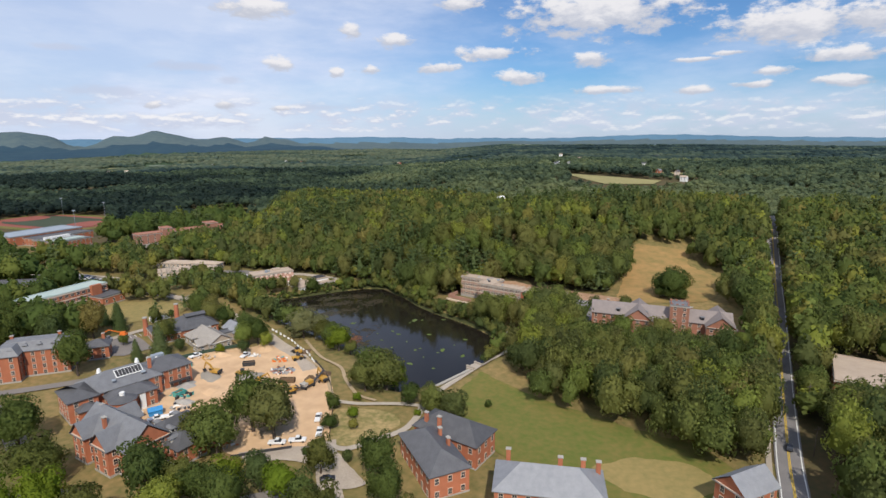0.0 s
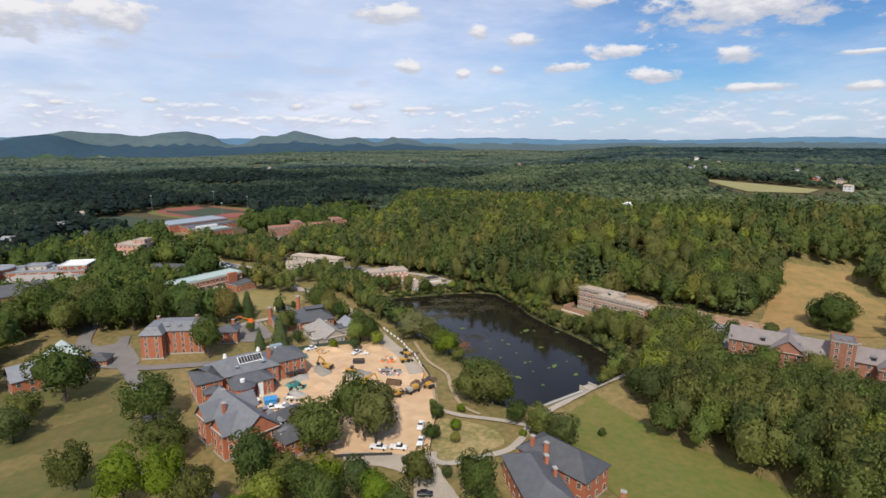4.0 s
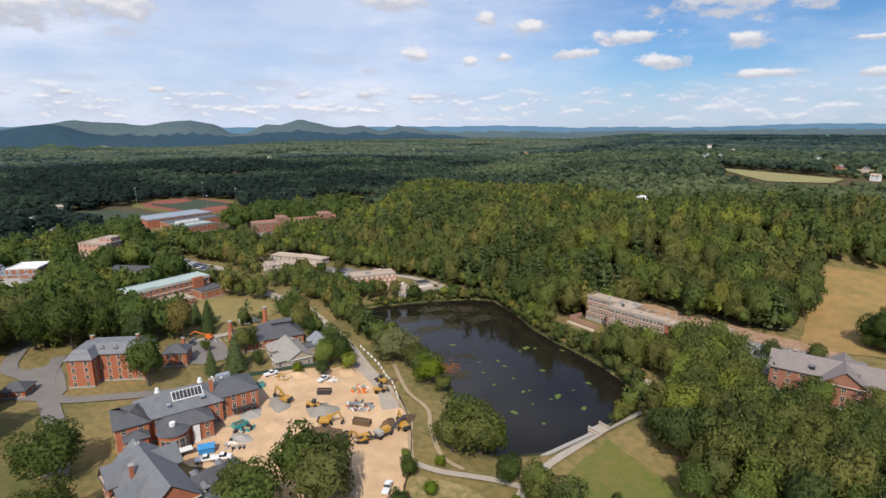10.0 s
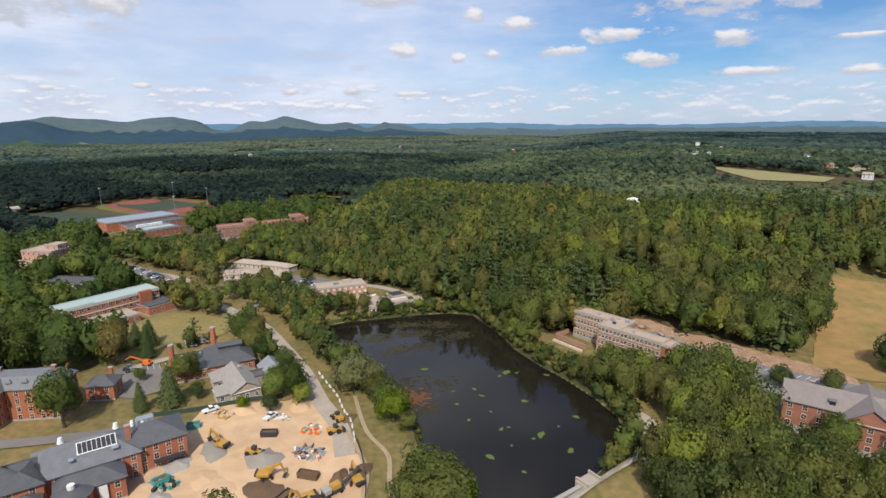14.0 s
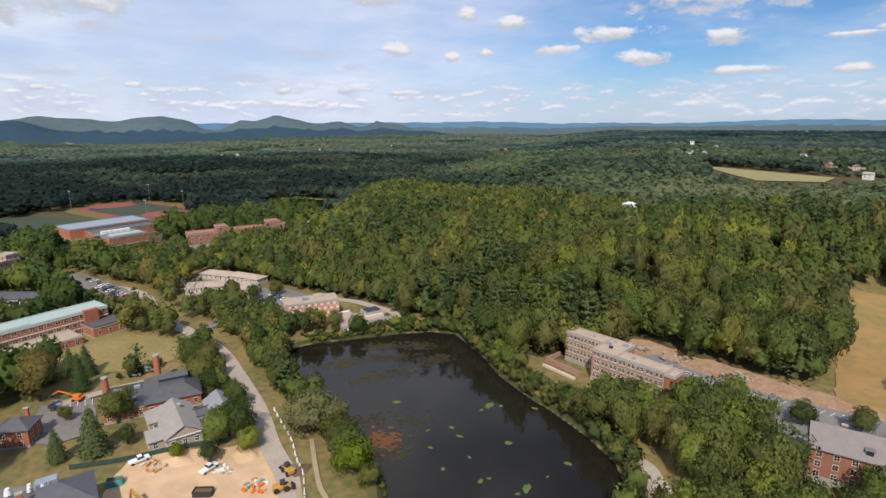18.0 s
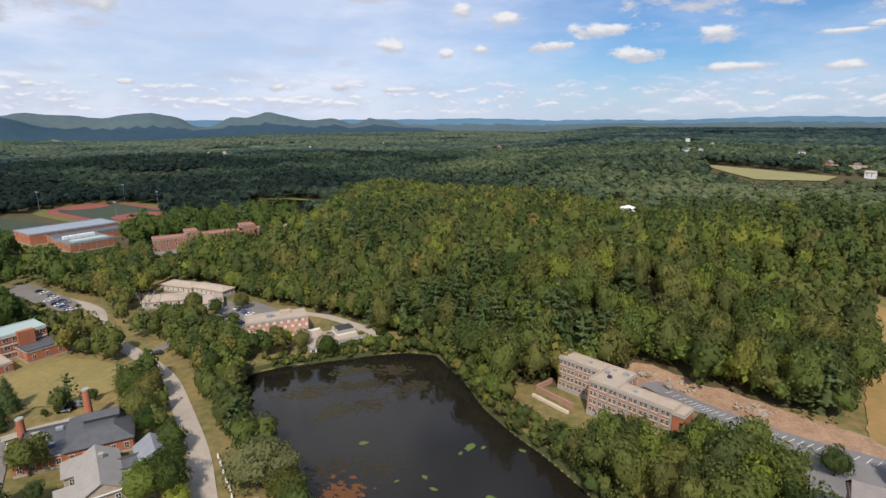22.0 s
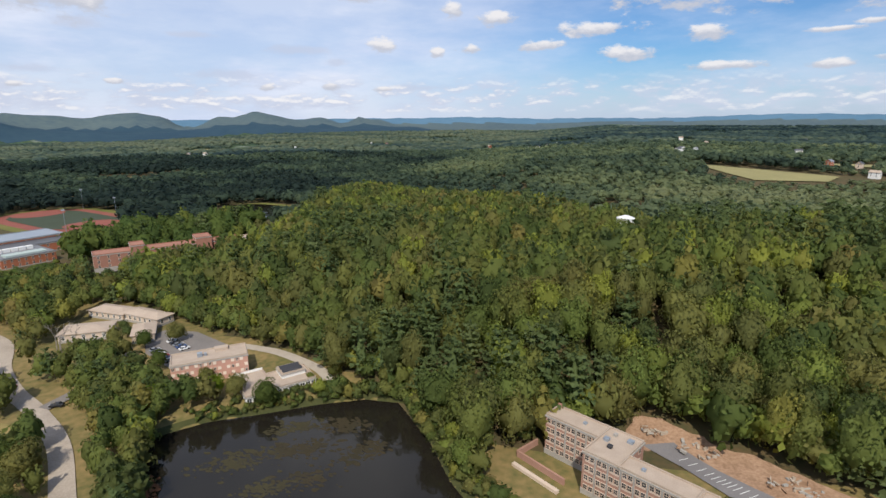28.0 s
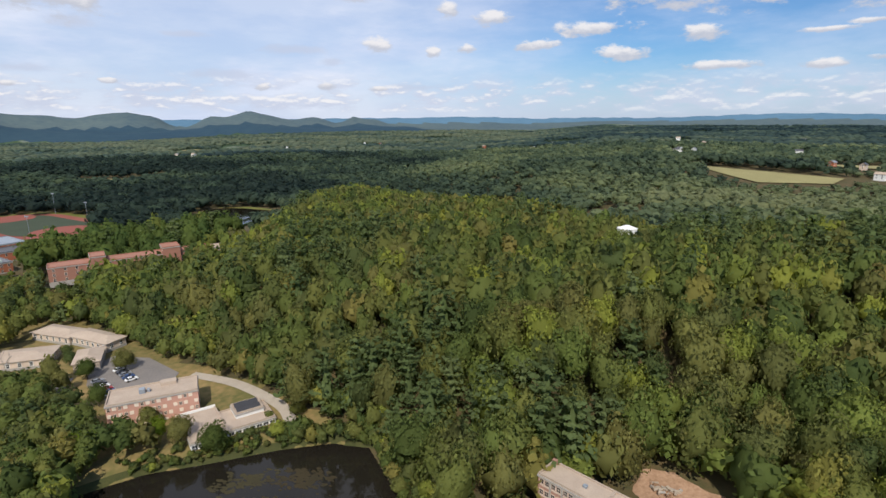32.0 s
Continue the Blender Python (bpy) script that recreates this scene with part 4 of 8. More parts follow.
def long_hall():
    """Brick hall on the east bank: a deep middle block between two narrower ones."""
    hs = house("long_hall", -11, 316, -28.4, "four-storey brown brick hall with flat tan roof", z=3.9)
    sh, H = 2.9, 11.6
    wing(hs, 4.9, 7.4, 9.8, 14.8, 0, 4, sh, "flat", 0, BRICK2, TANROOF, 0, 0, trim=CREAM)
    wing(hs, 19.1, 3.0, 18.6, 6.0, 0, 4, sh, "flat", 0, BRICK2, TANROOF, 0, 0, trim=CREAM)
    wing(hs, -8.4, 11.4, 16.8, 6.8, 0, 4, sh, "flat", 0, BRICK2, TANROOF, 0, 0, trim=CREAM)
    wing(hs, 30.1, 3.0, 3.4, 6.6, 0, 4, sh - 0.1, "flat", 0, BRICK, TANROOF, 0, 0)
    for n, u0, run, v in ((8, 0.3, 27.6, 0.0), (5, -16.6, 16.4, 8.0)):
        for i in range(n):
            u = u0 + (i + 0.5) / n * run
            for k in range(4):
                for d in (-0.75, 0.75):
                    add_window(hs, Matrix.Translation((u + d, v - 0.02, k * sh + 0.9)), 1.0, 1.25, CREAM)
                part("spandrel", boxes((u - 1.3, u + 1.3, v - 0.07, v + 0.02, k * sh + 0.3, k * sh + 0.68)), CREAM, hs)
            part("pier", boxes((-0.2, 0.2, -0.25, 0.05, 0, H - 0.5)), STONE, hs, m=Matrix.Translation((u + run / n / 2, v, 0)))
    for k in range(4):
        add_window(hs, pose(0, 0, 0, 0, 0, -90) @ Matrix.Translation((-11.2, -16.82, k * sh + 0.9)), 1.0, 1.25, CREAM)
        add_window(hs, pose(0, 0, 0, 0, 0, 90) @ Matrix.Translation((12.2, -9.82, k * sh + 0.9)), 1.0, 1.25, CREAM)
    for u, v, a, h, m in ((2.2, 8.5, 0.7, 0.9, METROOF), (4.4, 6.0, 0.6, 0.8, DARK), (7.4, 11.8, 0.8, 0.7, METROOF), (3.0, 12.0, 0.5, 0.8, STONE), (15, 3, 0.5, 0.6, METROOF), (-6, 11.5, 0.5, 0.6, METROOF)):
        part("roof_unit", bevelled(boxes((u - a, u + a, v - a, v + a, H + 0.1, H + 0.15 + h)), 0.05), m, hs)
    part("chimney", boxes((-16.4, -15.4, 13.4, 14.4, H, H + 1.6)), BRICK2, hs)


long_hall()


def castle_hall():
    """Collegiate brick hall on the east side with slate gables and a tower."""
    hs = house("gabled_hall", 79, 266.5, -15, "three-storey brick hall with slate gables and square tower", z=6.8)
    wing(hs, 0, 0, 62, 12, 0, 3, 2.9, "gable", 4.6, HALLBRICK, BROWNSLATE, 16, 3, trim=CREAM, win=(1.2, 1.5), dormers=-4, chimneys=((-24, 1, 2.2), (14, 1, 2.2)))
    wing(hs, 26, -1, 20, 12, 90, 3, 2.9, "gable", 4.9, HALLBRICK, BROWNSLATE, 5, 3, trim=CREAM, win=(1.2, 1.5))
    wing(hs, -9.5, -1, 20, 12, 90, 3, 2.9, "gable", 4.9, HALLBRICK, BROWNSLATE, 5, 3, trim=CREAM, win=(1.2, 1.5))
    wing(hs, 8.5, -3.5, 8.2, 8.4, 0, 6, 2.7, "flat", 0, HALLBRICK, MIDSLATE, 2, 2, trim=CREAM, win=(1.2, 1.5))
    for u, v in [(u, v) for u in (-3.6, -1.2, 1.2, 3.6) for v in (-3.9, 3.9)] + [(u, v) for u in (-3.8, 3.8) for v in (-1.4, 1.4)]:
        part("merlon", boxes((-0.55, 0.55, -0.3, 0.3, 0, 0.9)), HALLBRICK, hs, m=pose(8.5 + u, -3.5 + v, 16.3, 0, 0, 0 if abs(v) > 2 else 90))


castle_hall()


def brick_hall(x, y, rz, wings, label, z=3.0, name="brick_hall"):
    hs = house(name, x, y, rz, label, z=z)
    for w in wings:
        wing(hs, **w)
    return hs


B = dict(wall=BRICK, roofm=SLATE, trim=CREAM)
# main hall on the edge of the yard, with the rounded apse
main_hall = brick_hall(-139, 183, 54, [
    dict(dx=-1, dy=1, L=24, W=15, rz=0, storeys=3, sh=2.7, roof="hip", rise=4.6, nl=7, nw=3, wall=BRICK, roofm=MIDSLATE, trim=CREAM),
    dict(dx=-15.2, dy=-1.2, L=9, W=14, rz=0, storeys=3, sh=2.8, roof="hip", rise=3.4, nl=2, nw=4, **B),
    dict(dx=-14.5, dy=-9, L=6, W=6, rz=0, storeys=2, sh=2.8, roof="hip", rise=1.4, nl=1, nw=1, **B),
    dict(dx=15, dy=1.6, L=16, W=13, rz=0, storeys=3, sh=2.8, roof="hip", rise=3.6, nl=5, nw=3, chimneys=((-6, -3, 3.4),), **B),
    dict(dx=-1, dy=-9.5, L=15, W=9, rz=0, storeys=2, sh=3.3, roof="hip", rise=2.2, nl=4, nw=2, **B)],
    "large red brick hall with dark slate roofs and rounded apse", name="main_hall", z=3.0)
part("panel_frame", boxes((-4.6, 4.6, -1.9, 1.9, -0.1, 0.15)), WHITE, main_hall, "white panel frame", pose(1.5, -1.8, 11.3, 29, 0, 0))
for k in range(8):
    part("solar_panel", boxes((-4.35 + 1.1 * k, -3.4 + 1.1 * k, -1.6, 1.6, 0.1, 0.25)), DARK, main_hall, "dark solar panel", pose(1.5, -1.8, 11.3, 29, 0, 0))
for k in range(7):
    part("roof_fan", tube(0.5, 1.1, 8, 0.4), METROOF if k % 2 else WHITE, main_hall, "pale roof fan", pose(10.5 + 1.3 * (k % 4), 3.2 + 1.5 * (k // 4), 11.0))
part("skylight", bevelled(boxes((-0.8, 0.8, -0.6, 0.6, 0, 0.5)), 0.05), METROOF, main_hall, m=pose(5.5, -4.6, 10.2, 20))
part("skylight", bevelled(boxes((-0.6, 0.6, -0.5, 0.5, 0, 0.5)), 0.05), METROOF, main_hall, m=pose(-4.5, -4.9, 10.2, 20))
part("apse_canopy", boxes((-9.5, -1, -21.5, -18.9, 2.4, 2.6)), WHITE, main_hall, "white flat canopy round the apse")
for k in range(5):
    add_window(main_hall, pose(-5, -14.5, 0, 0, 0, -50 + 25 * k) @ Matrix.Translation((0, -4.22, 2.2)), 1.3, 3.0, STONE)
part("scaffold_screen", boxes((0.5, 2.4, -14.6, -14.3, 0, 6.0)), WHITE, main_hall, "white hanging sheet")
part("apse", tube(4.2, 9.2, 20, 4.2, -2.5), BRICK, main_hall, m=pose(-5, -14.5, 0))
part("apse_roof", tube(4.7, 1.5, 20, 0.6, 6.7), SLATE, main_hall, m=pose(-5, -14.5, 0))
part("lantern", tube(0.9, 1.6, 10, 0.9, 7.6), WHITE, main_hall, "small pale ventilation lantern", m=pose(-5, -14.5, 0))
for u in (-6.5, 6.5):
    part("ventilator", tube(0.9, 1.6, 10, 0.5), WHITE, main_hall, "white domed ventilator", m=pose(u, 4.5, 11.2))
part("roof_unit", bevelled(boxes((-2.2, 2.2, -1.2, 1.2, 0, 1.2)), 0.1), METROOF, main_hall, m=pose(14, 4.2, 11.2))
part("awning", boxes((-4, 4, -1.8, 0, 2.8, 3.1)), DARK, main_hall, m=pose(18, -5, 0))
HB = dict(wall=BRICK, roofm=MIDSLATE, trim=CREAM)
hall_two = brick_hall(-110, 146.5, -25, [
    dict(dx=-3.5, dy=0, L=27, W=12.5, rz=0, storeys=3, sh=2.9, roof="gable", rise=6.0, nl=8, nw=3, chimneys=((-11, 0, 2.0), (-2, -4, 2.0)), **HB),
    dict(dx=-12, dy=-4.8, L=8, W=7, rz=90, storeys=3, sh=2.9, roof="gable", rise=4.4, nl=2, nw=2, **HB),
    dict(dx=0, dy=-4.8, L=8, W=8, rz=90, storeys=3, sh=2.9, roof="gable", rise=4.6, nl=2, nw=2, **HB),
    dict(dx=-11, dy=4.0, L=8, W=7, rz=90, storeys=3, sh=2.9, roof="gable", rise=4.2, nl=2, nw=2, **HB),
    dict(dx=3.5, dy=12, L=16, W=11, rz=90, storeys=2, sh=3.2, roof="hip", rise=3.5, nl=4, nw=2, dormers=2, **B),
    dict(dx=12, dy=9, L=10, W=9, rz=0, storeys=2, sh=3.0, roof="hip", rise=3.0, nl=3, nw=2, dormers=1, **B)],
    "red brick hall with steep slate roof and gables")
brick_hall(-190, 204, 26, [
    dict(dx=-2.5, dy=0, L=25, W=12, rz=0, storeys=4, sh=2.85, roof="deck", rise=3.2, nl=7, nw=3, dormers=4, chimneys=((-9, 2, 2.4), (8, 2, 2.4)), **HB),
    dict(dx=-10.5, dy=-4, L=9, W=14, rz=0, storeys=4, sh=2.85, roof="deck", rise=3.0, nl=2, nw=3, dormers=2, **HB)],
    "red brick residence with mansard slate roof and dormers")
brick_hall(-178, 219, 30, [dict(dx=0, dy=0, L=9, W=8, rz=0, storeys=2, sh=3.0, roof="hip", rise=2.6, nl=2, nw=2, chimneys=((2, 2, 2.5),), **B)], "small brick lodge with slate hip roof", name="brick_lodge")
# the southern pair below the dam
brick_hall(-12, 160, -22, [
    dict(dx=-2, dy=4, L=23, W=12, rz=-6, storeys=2, sh=4.0, roof="hip", rise=4.2, nl=6, nw=3, chimneys=((-8, -4, 2.0), (-3, -4, 2.0)), **B),
    dict(dx=-2, dy=-10, L=24, W=12, rz=-38, storeys=2, sh=4.0, roof="hip", rise=3.8, nl=6, nw=3, chimneys=((-4, 4, 1.6), (2, 4, 1.6)), **B)],
    "two-winged red brick hall with dark slate hip roofs", z=1.2)
brick_hall(15, 138, -4, [
    dict(dx=0, dy=0, L=28, W=13, rz=0, storeys=3, sh=3.2, roof="hip", rise=4.6, wall=BRICK, roofm=PALESLATE, trim=CREAM, nl=8, nw=3, chimneys=((-11, 5, 2.2), (3, 4, 1.8), (9, 4, 1.8), (13, 4, 1.5)))],
    "red brick hall with pale grey slate roof and chimneys", z=1.0)
brick_hall(67, 143, 30, [dict(dx=0, dy=0, L=12, W=9, rz=0, storeys=2, sh=3.0, roof="gable", rise=4.0, wall=BRICK, roofm=PALESLATE, trim=CREAM, nl=3, nw=2)], "brick house with pale slate gable roof", z=4.0, name="roadside_house")
brick_hall(152, 214, -28, [dict(dx=0, dy=0, L=40, W=30, rz=0, storeys=2, sh=3.6, roof="flat", rise=0, wall=BRICK, roofm=TANROOF, trim=CREAM, nl=8, nw=6)], "flat-roofed brick building among trees east of the road", name="flat_brick_building")
# heating plant group by the road
plant = brick_hall(-153.7, 255.4, 46, [
    dict(dx=0, dy=0, L=17, W=20, rz=0, storeys=1, sh=4.6, roof="deck", rise=3.0, nl=5, nw=4, **B),
    dict(dx=-14.6, dy=-0.5, L=12, W=18, rz=0, storeys=1, sh=4.2, roof="flat", rise=0, nl=4, nw=4, **B)],
    "brick heating plant with dark slate roof", name="heating_plant")
part("clerestory", boxes((-4.5, 4.5, -2.2, 2.2, -0.3, 1.0)), DARK, plant, m=pose(0.5, 1, 7.6))
part("clerestory_roof", roof_mesh("gable", 9.4, 4.6, 0.9, 0.2), SLATE, plant, m=pose(0.5, 1, 8.6))
for u, v, k in ((-17, 4, 1.2), (-12, -4, 0.9), (-15, 1, 1.5), (-17.5, -5, 0.7), (-11, 5, 1.0)):
    part("roof_unit", bevelled(boxes((-k, k, -k * 0.7, k * 0.7, 0, k)), 0.06), METROOF if k < 1.1 else STONE, plant, m=pose(u, v, 4.35))
FS = dict(wall=FIELDSTONE, roofm=GREYTILE, trim=WHITE)
brick_hall(-135, 238.5, -37, [
    dict(dx=0, dy=0, L=20, W=10, rz=0, storeys=1, sh=4.0, roof="gable", rise=3.4, nl=7, nw=3, chimneys=((-4, 1, 1.5),), **FS),
    dict(dx=-8.0, dy=-2.5, L=11, W=8, rz=90, storeys=1, sh=3.8, roof="hip", rise=3.0, nl=3, nw=2, **FS),
    dict(dx=4, dy=-6, L=7, W=6, rz=90, storeys=1, sh=3.4, roof="gable", rise=2.4, nl=2, nw=2, **FS),
    dict(dx=-2.7, dy=13.6, L=12, W=8.5, rz=0, storeys=1, sh=3.8, roof="gable", rise=3.0, wall=FIELDSTONE, roofm=PALESLATE, trim=WHITE, nl=3, nw=2),
    dict(dx=-1, dy=7.6, L=8, W=6, rz=90, storeys=1, sh=4.0, roof="flat", rise=0, wall=FIELDSTONE, roofm=SLATE, trim=WHITE, nl=0, nw=0)],
    "older tan stone hall with grey-brown shingle roofs", name="stone_hall")
for x, y, h in ((-168, 263, 11), (-174, 246, 9)):
    st = thing("boiler_chimney", x, y, 3.0, 0, "tall tapering red brick boiler chimney", "chimney")
    part("shaft", tube(1.3, h, 12, 1.0), BRICK, st)
    part("rim", tube(1.15, 0.5, 12, 1.15, h), STONE, st)
church = brick_hall(-214, 157, 67, [
    dict(dx=0, dy=0, L=24, W=11, rz=0, storeys=2, sh=3.2, roof="gable", rise=4.6, wall=BRICK, roofm=PALESLATE, trim=STONE, nl=6, nw=2),
    dict(dx=7, dy=4, L=11, W=11, rz=0, storeys=2, sh=4.6, roof="hip", rise=6.5, wall=BRICK, roofm=GREENROOF, trim=STONE, nl=2, nw=2)], "brick chapel with slate roof and pale copper hip", name="chapel")
brick_hall(-212, 178, 30, [dict(dx=0, dy=0, L=8, W=7, rz=0, storeys=1, sh=3.0, roof="hip", rise=2.4, nl=2, nw=2, **B)], "small brick pavilion with slate hip roof", name="pavilion")
green_hall = brick_hall(-250, 282, 74, [
    dict(dx=0, dy=0, L=46, W=13, rz=0, storeys=3, sh=3.4, roof="flat", rise=0, wall=BRICK, roofm=GREENROOF, trim=CREAM, nl=14, nw=3, win=(1.9, 1.6)),
    dict(dx=-8, dy=-14, L=26, W=14, rz=0, storeys=1, sh=4.0, roof="flat", rise=0, wall=BRICK, roofm=TANROOF, trim=CREAM, nl=6, nw=3),
    dict(dx=18, dy=-12, L=14, W=12, rz=0, storeys=1, sh=5.0, roof="flat", rise=0, wall=BRICK, roofm=SLATE, trim=CREAM, nl=3, nw=2)], "long brick building with pale green roof", name="green_roofed_building")
for k in range(3):
    part("floor_band", boxes((-22.8, 22.8, -6.78, -6.45, k * 3.4 + 2.75, k * 3.4 + 3.3)), CREAM, green_hall, "pale concrete floor band")
part("stair_tower", boxes((12, 18, -8.5, -6.3, -2.0, 11.2)), BRICK, green_hall)
part("roof_step", bevelled(boxes((-23, -8, -4.5, 4.5, 10.25, 10.9)), 0.1), GREENROOF, green_hall)
brick_hall(-230, 384, 3, [
    dict(dx=-13, dy=3, L=22, W=10, rz=-4, storeys=1, sh=3.4, roof="hip", rise=1.6, wall=CREAM, roofm=TANROOF, trim=WHITE, nl=6, nw=2),
    dict(dx=9, dy=1, L=24, W=9, rz=-10, storeys=1, sh=3.8, roof="hip", rise=1.5, wall=CREAM, roofm=TANROOF, trim=WHITE, nl=7, nw=2),
    dict(dx=-4, dy=-21, L=20, W=13, rz=30, storeys=1, sh=3.6, roof="hip", rise=1.4, wall=CREAM, roofm=TANROOF, trim=WHITE, nl=5, nw=3),
    dict(dx=22, dy=-16, L=15, W=9, rz=-52, storeys=1, sh=3.6, roof="hip", rise=1.4, wall=CREAM, roofm=TANROOF, trim=WHITE, nl=4, nw=2)], "cream low building with tan roof among trees", name="low_cream_building", z=3.4)
brick_hall(-289, 475.6, 51, [
    dict(dx=58, dy=1, L=26, W=11, rz=0, storeys=3, sh=2.7, roof="flat", rise=0, wall=RESBRICK, roofm=TANROOF, trim=WHITE, nl=8, nw=3, win=(1.6, 1.6)),
    dict(dx=0, dy=0, L=90, W=13, rz=0, storeys=3, sh=3.0, roof="flat", rise=0, wall=RESBRICK, roofm=RESBRICK, trim=CREAM, nl=16, nw=2),
    dict(dx=20, dy=-2, L=10, W=13, rz=0, storeys=4, sh=3.3, roof="flat", rise=0, wall=RESBRICK, roofm=RESBRICK, trim=CREAM, nl=0, nw=2),
    dict(dx=-20, dy=-2, L=8, W=13, rz=0, storeys=4, sh=3.2, roof="flat", rise=0, wall=RESBRICK, roofm=RESBRICK, trim=CREAM, nl=0, nw=2)], "long red brick residence at the edge of the woods", name="long_brick_residence", z=8.2)
sports = brick_hall(-446, 478, 73, [
    dict(dx=0, dy=0, L=66, W=32, rz=0, storeys=2, sh=4.4, roof="flat", rise=0, wall=BRICK, roofm=METROOF, trim=CREAM, nl=9, nw=4),
    dict(dx=4, dy=-26.2, L=52, W=20, rz=0, storeys=2, sh=3.4, roof="flat", rise=0, wall=BRICK, roofm=SLATE, trim=CREAM, nl=8, nw=4),
    dict(dx=-10, dy=-53, L=32, W=33, rz=0, storeys=2, sh=3.4, roof="flat", rise=0, wall=BRICK, roofm=MIDSLATE, trim=CREAM, nl=8, nw=7)], "sports centre with broad blue-grey metal roof and brick annexes", name="sports_centre")
for k in range(5):
    part("roof_unit", bevelled(boxes((-2.0, 2.0, -1.4, 1.4, 0, 2.6)), 0.1), WHITE, sports, "pale rooftop unit", pose(-20 + 4.6 * k, -47, 6.9))
part("roof_step", bevelled(boxes((-22, 2, -66, -58, 6.9, 8.2)), 0.1), GREENROOF, sports)
brick_hall(-372, 339, 10, [
    dict(dx=0, dy=0, L=23, W=15, rz=0, storeys=4, sh=3.4, roof="flat", rise=0, wall=PINK, roofm=TANROOF, trim=CREAM, nl=6, nw=4),
    dict(dx=5, dy=4, L=10, W=9, rz=0, storeys=5, sh=3.3, roof="flat", rise=0, wall=PINK, roofm=TANROOF, trim=CREAM, nl=2, nw=2),
    dict(dx=-4, dy=-12, L=22, W=9, rz=0, storeys=2, sh=3.4, roof="flat", rise=0, wall=PINK, roofm=TANROOF, trim=CREAM, nl=6, nw=2)], "pale pink brick block with stepped flat roofs")
white_hall = brick_hall(-362, 262, 30, [
    dict(dx=0, dy=0, L=54, W=20, rz=0, storeys=3, sh=3.7, roof="flat", rise=0, wall=BRICK, roofm=PALESLATE, trim=WHITE, nl=9, nw=3),
    dict(dx=19, dy=1, L=17, W=17, rz=0, storeys=4, sh=3.5, roof="flat", rise=0, wall=BRICK, roofm=WHITE, trim=WHITE, nl=4, nw=4),
    dict(dx=-6, dy=3, L=14, W=10, rz=0, storeys=4, sh=3.3, roof="flat", rise=0, wall=CREAM, roofm=PALESLATE, trim=WHITE, nl=3, nw=2),
    dict(dx=8, dy=-20, L=44, W=13, rz=0, storeys=3, sh=3.0, roof="hip", rise=3.0, wall=BRICK, roofm=GREYTILE, trim=CREAM, nl=8, nw=2, chimneys=((-12, 1, 2.0), (10, 1, 2.0)))], "brick building with grey and bright white flat roofs", name="white_roofed_building")
part("drum", tube(9.5, 15.5, 24, 9.5, -2.5), BRICK, white_hall, "round brick drum", pose(-27, -3, 0))
part("drum_roof", tube(9.9, 0.6, 24, 9.6, 13.0), PALESLATE, white_hall, m=pose(-27, -3, 0))
for u, v, k in ((-16, 3, 1.6), (-11, -4, 1.2), (2, 5, 1.4), (6, -5, 1.0), (-20, -5, 1.2)):
    part("roof_unit", bevelled(boxes((-k, k, -k * 0.7, k * 0.7, 0, k)), 0.06), METROOF, white_hall, m=pose(u, v, 11.25 if u != -11 else 13.3))
brick_hall(-318, 210, 62, [
    dict(dx=0, dy=0, L=34, W=13, rz=0, storeys=4, sh=3.1, roof="gable", rise=5.0, nl=9, nw=3, chimneys=((-9, 1, 2.5), (9, 1, 2.5)), **B),
    dict(dx=-10, dy=-7, L=9, W=8, rz=90, storeys=4, sh=3.1, roof="gable", rise=4.4, nl=2, nw=2, **B),
    dict(dx=9, dy=-7, L=9, W=8, rz=90, storeys=4, sh=3.1, roof="gable", rise=4.4, nl=2, nw=2, **B)], "tall red brick residence with slate gables among trees")
brick_hall(-303, 304, 14, [dict(dx=0, dy=0, L=30, W=13, rz=0, storeys=3, sh=2.7, roof="flat", rise=0, wall=CREAM, roofm=SLATE, trim=DARK, nl=9, nw=4, win=(1.9, 1.4))], "low grey and cream residence with dark flat roof")

tank = thing("water_tank", 3.5, 480, 39.2, 0, "white domed water tank above the trees", "water tank")
part("shell", tube(4.6, 10, 24), WHITE, tank)
part("dome", tube(4.75, 1.3, 24, 1.2, 10), WHITE, tank)


# ---------------------------------------------------------------- trees
def leaf_quads(rng, pts, nrm, size):
    """One small four-sided leaf clump at each point, facing roughly along nrm."""
    n = len(pts)
    nrm = nrm + rng.normal(0, 0.3, (n, 3))
    nrm /= np.linalg.norm(nrm, axis=1, keepdims=True)
    ref = rng.normal(0, 1, (n, 3))
    u = np.cross(nrm, ref)
    u /= np.linalg.norm(u, axis=1, keepdims=True)
    v = np.cross(nrm, u)
    s = size * rng.uniform(0.6, 1.35, (n, 1))
    k = rng.uniform(0.5, 1.0, (n, 1))
    out = np.stack([pts - u * s, pts - v * s * k + nrm * s * 0.25, pts + u * s, pts + v * s * k + nrm * s * 0.25], 1)
    return out.reshape(-1, 3)


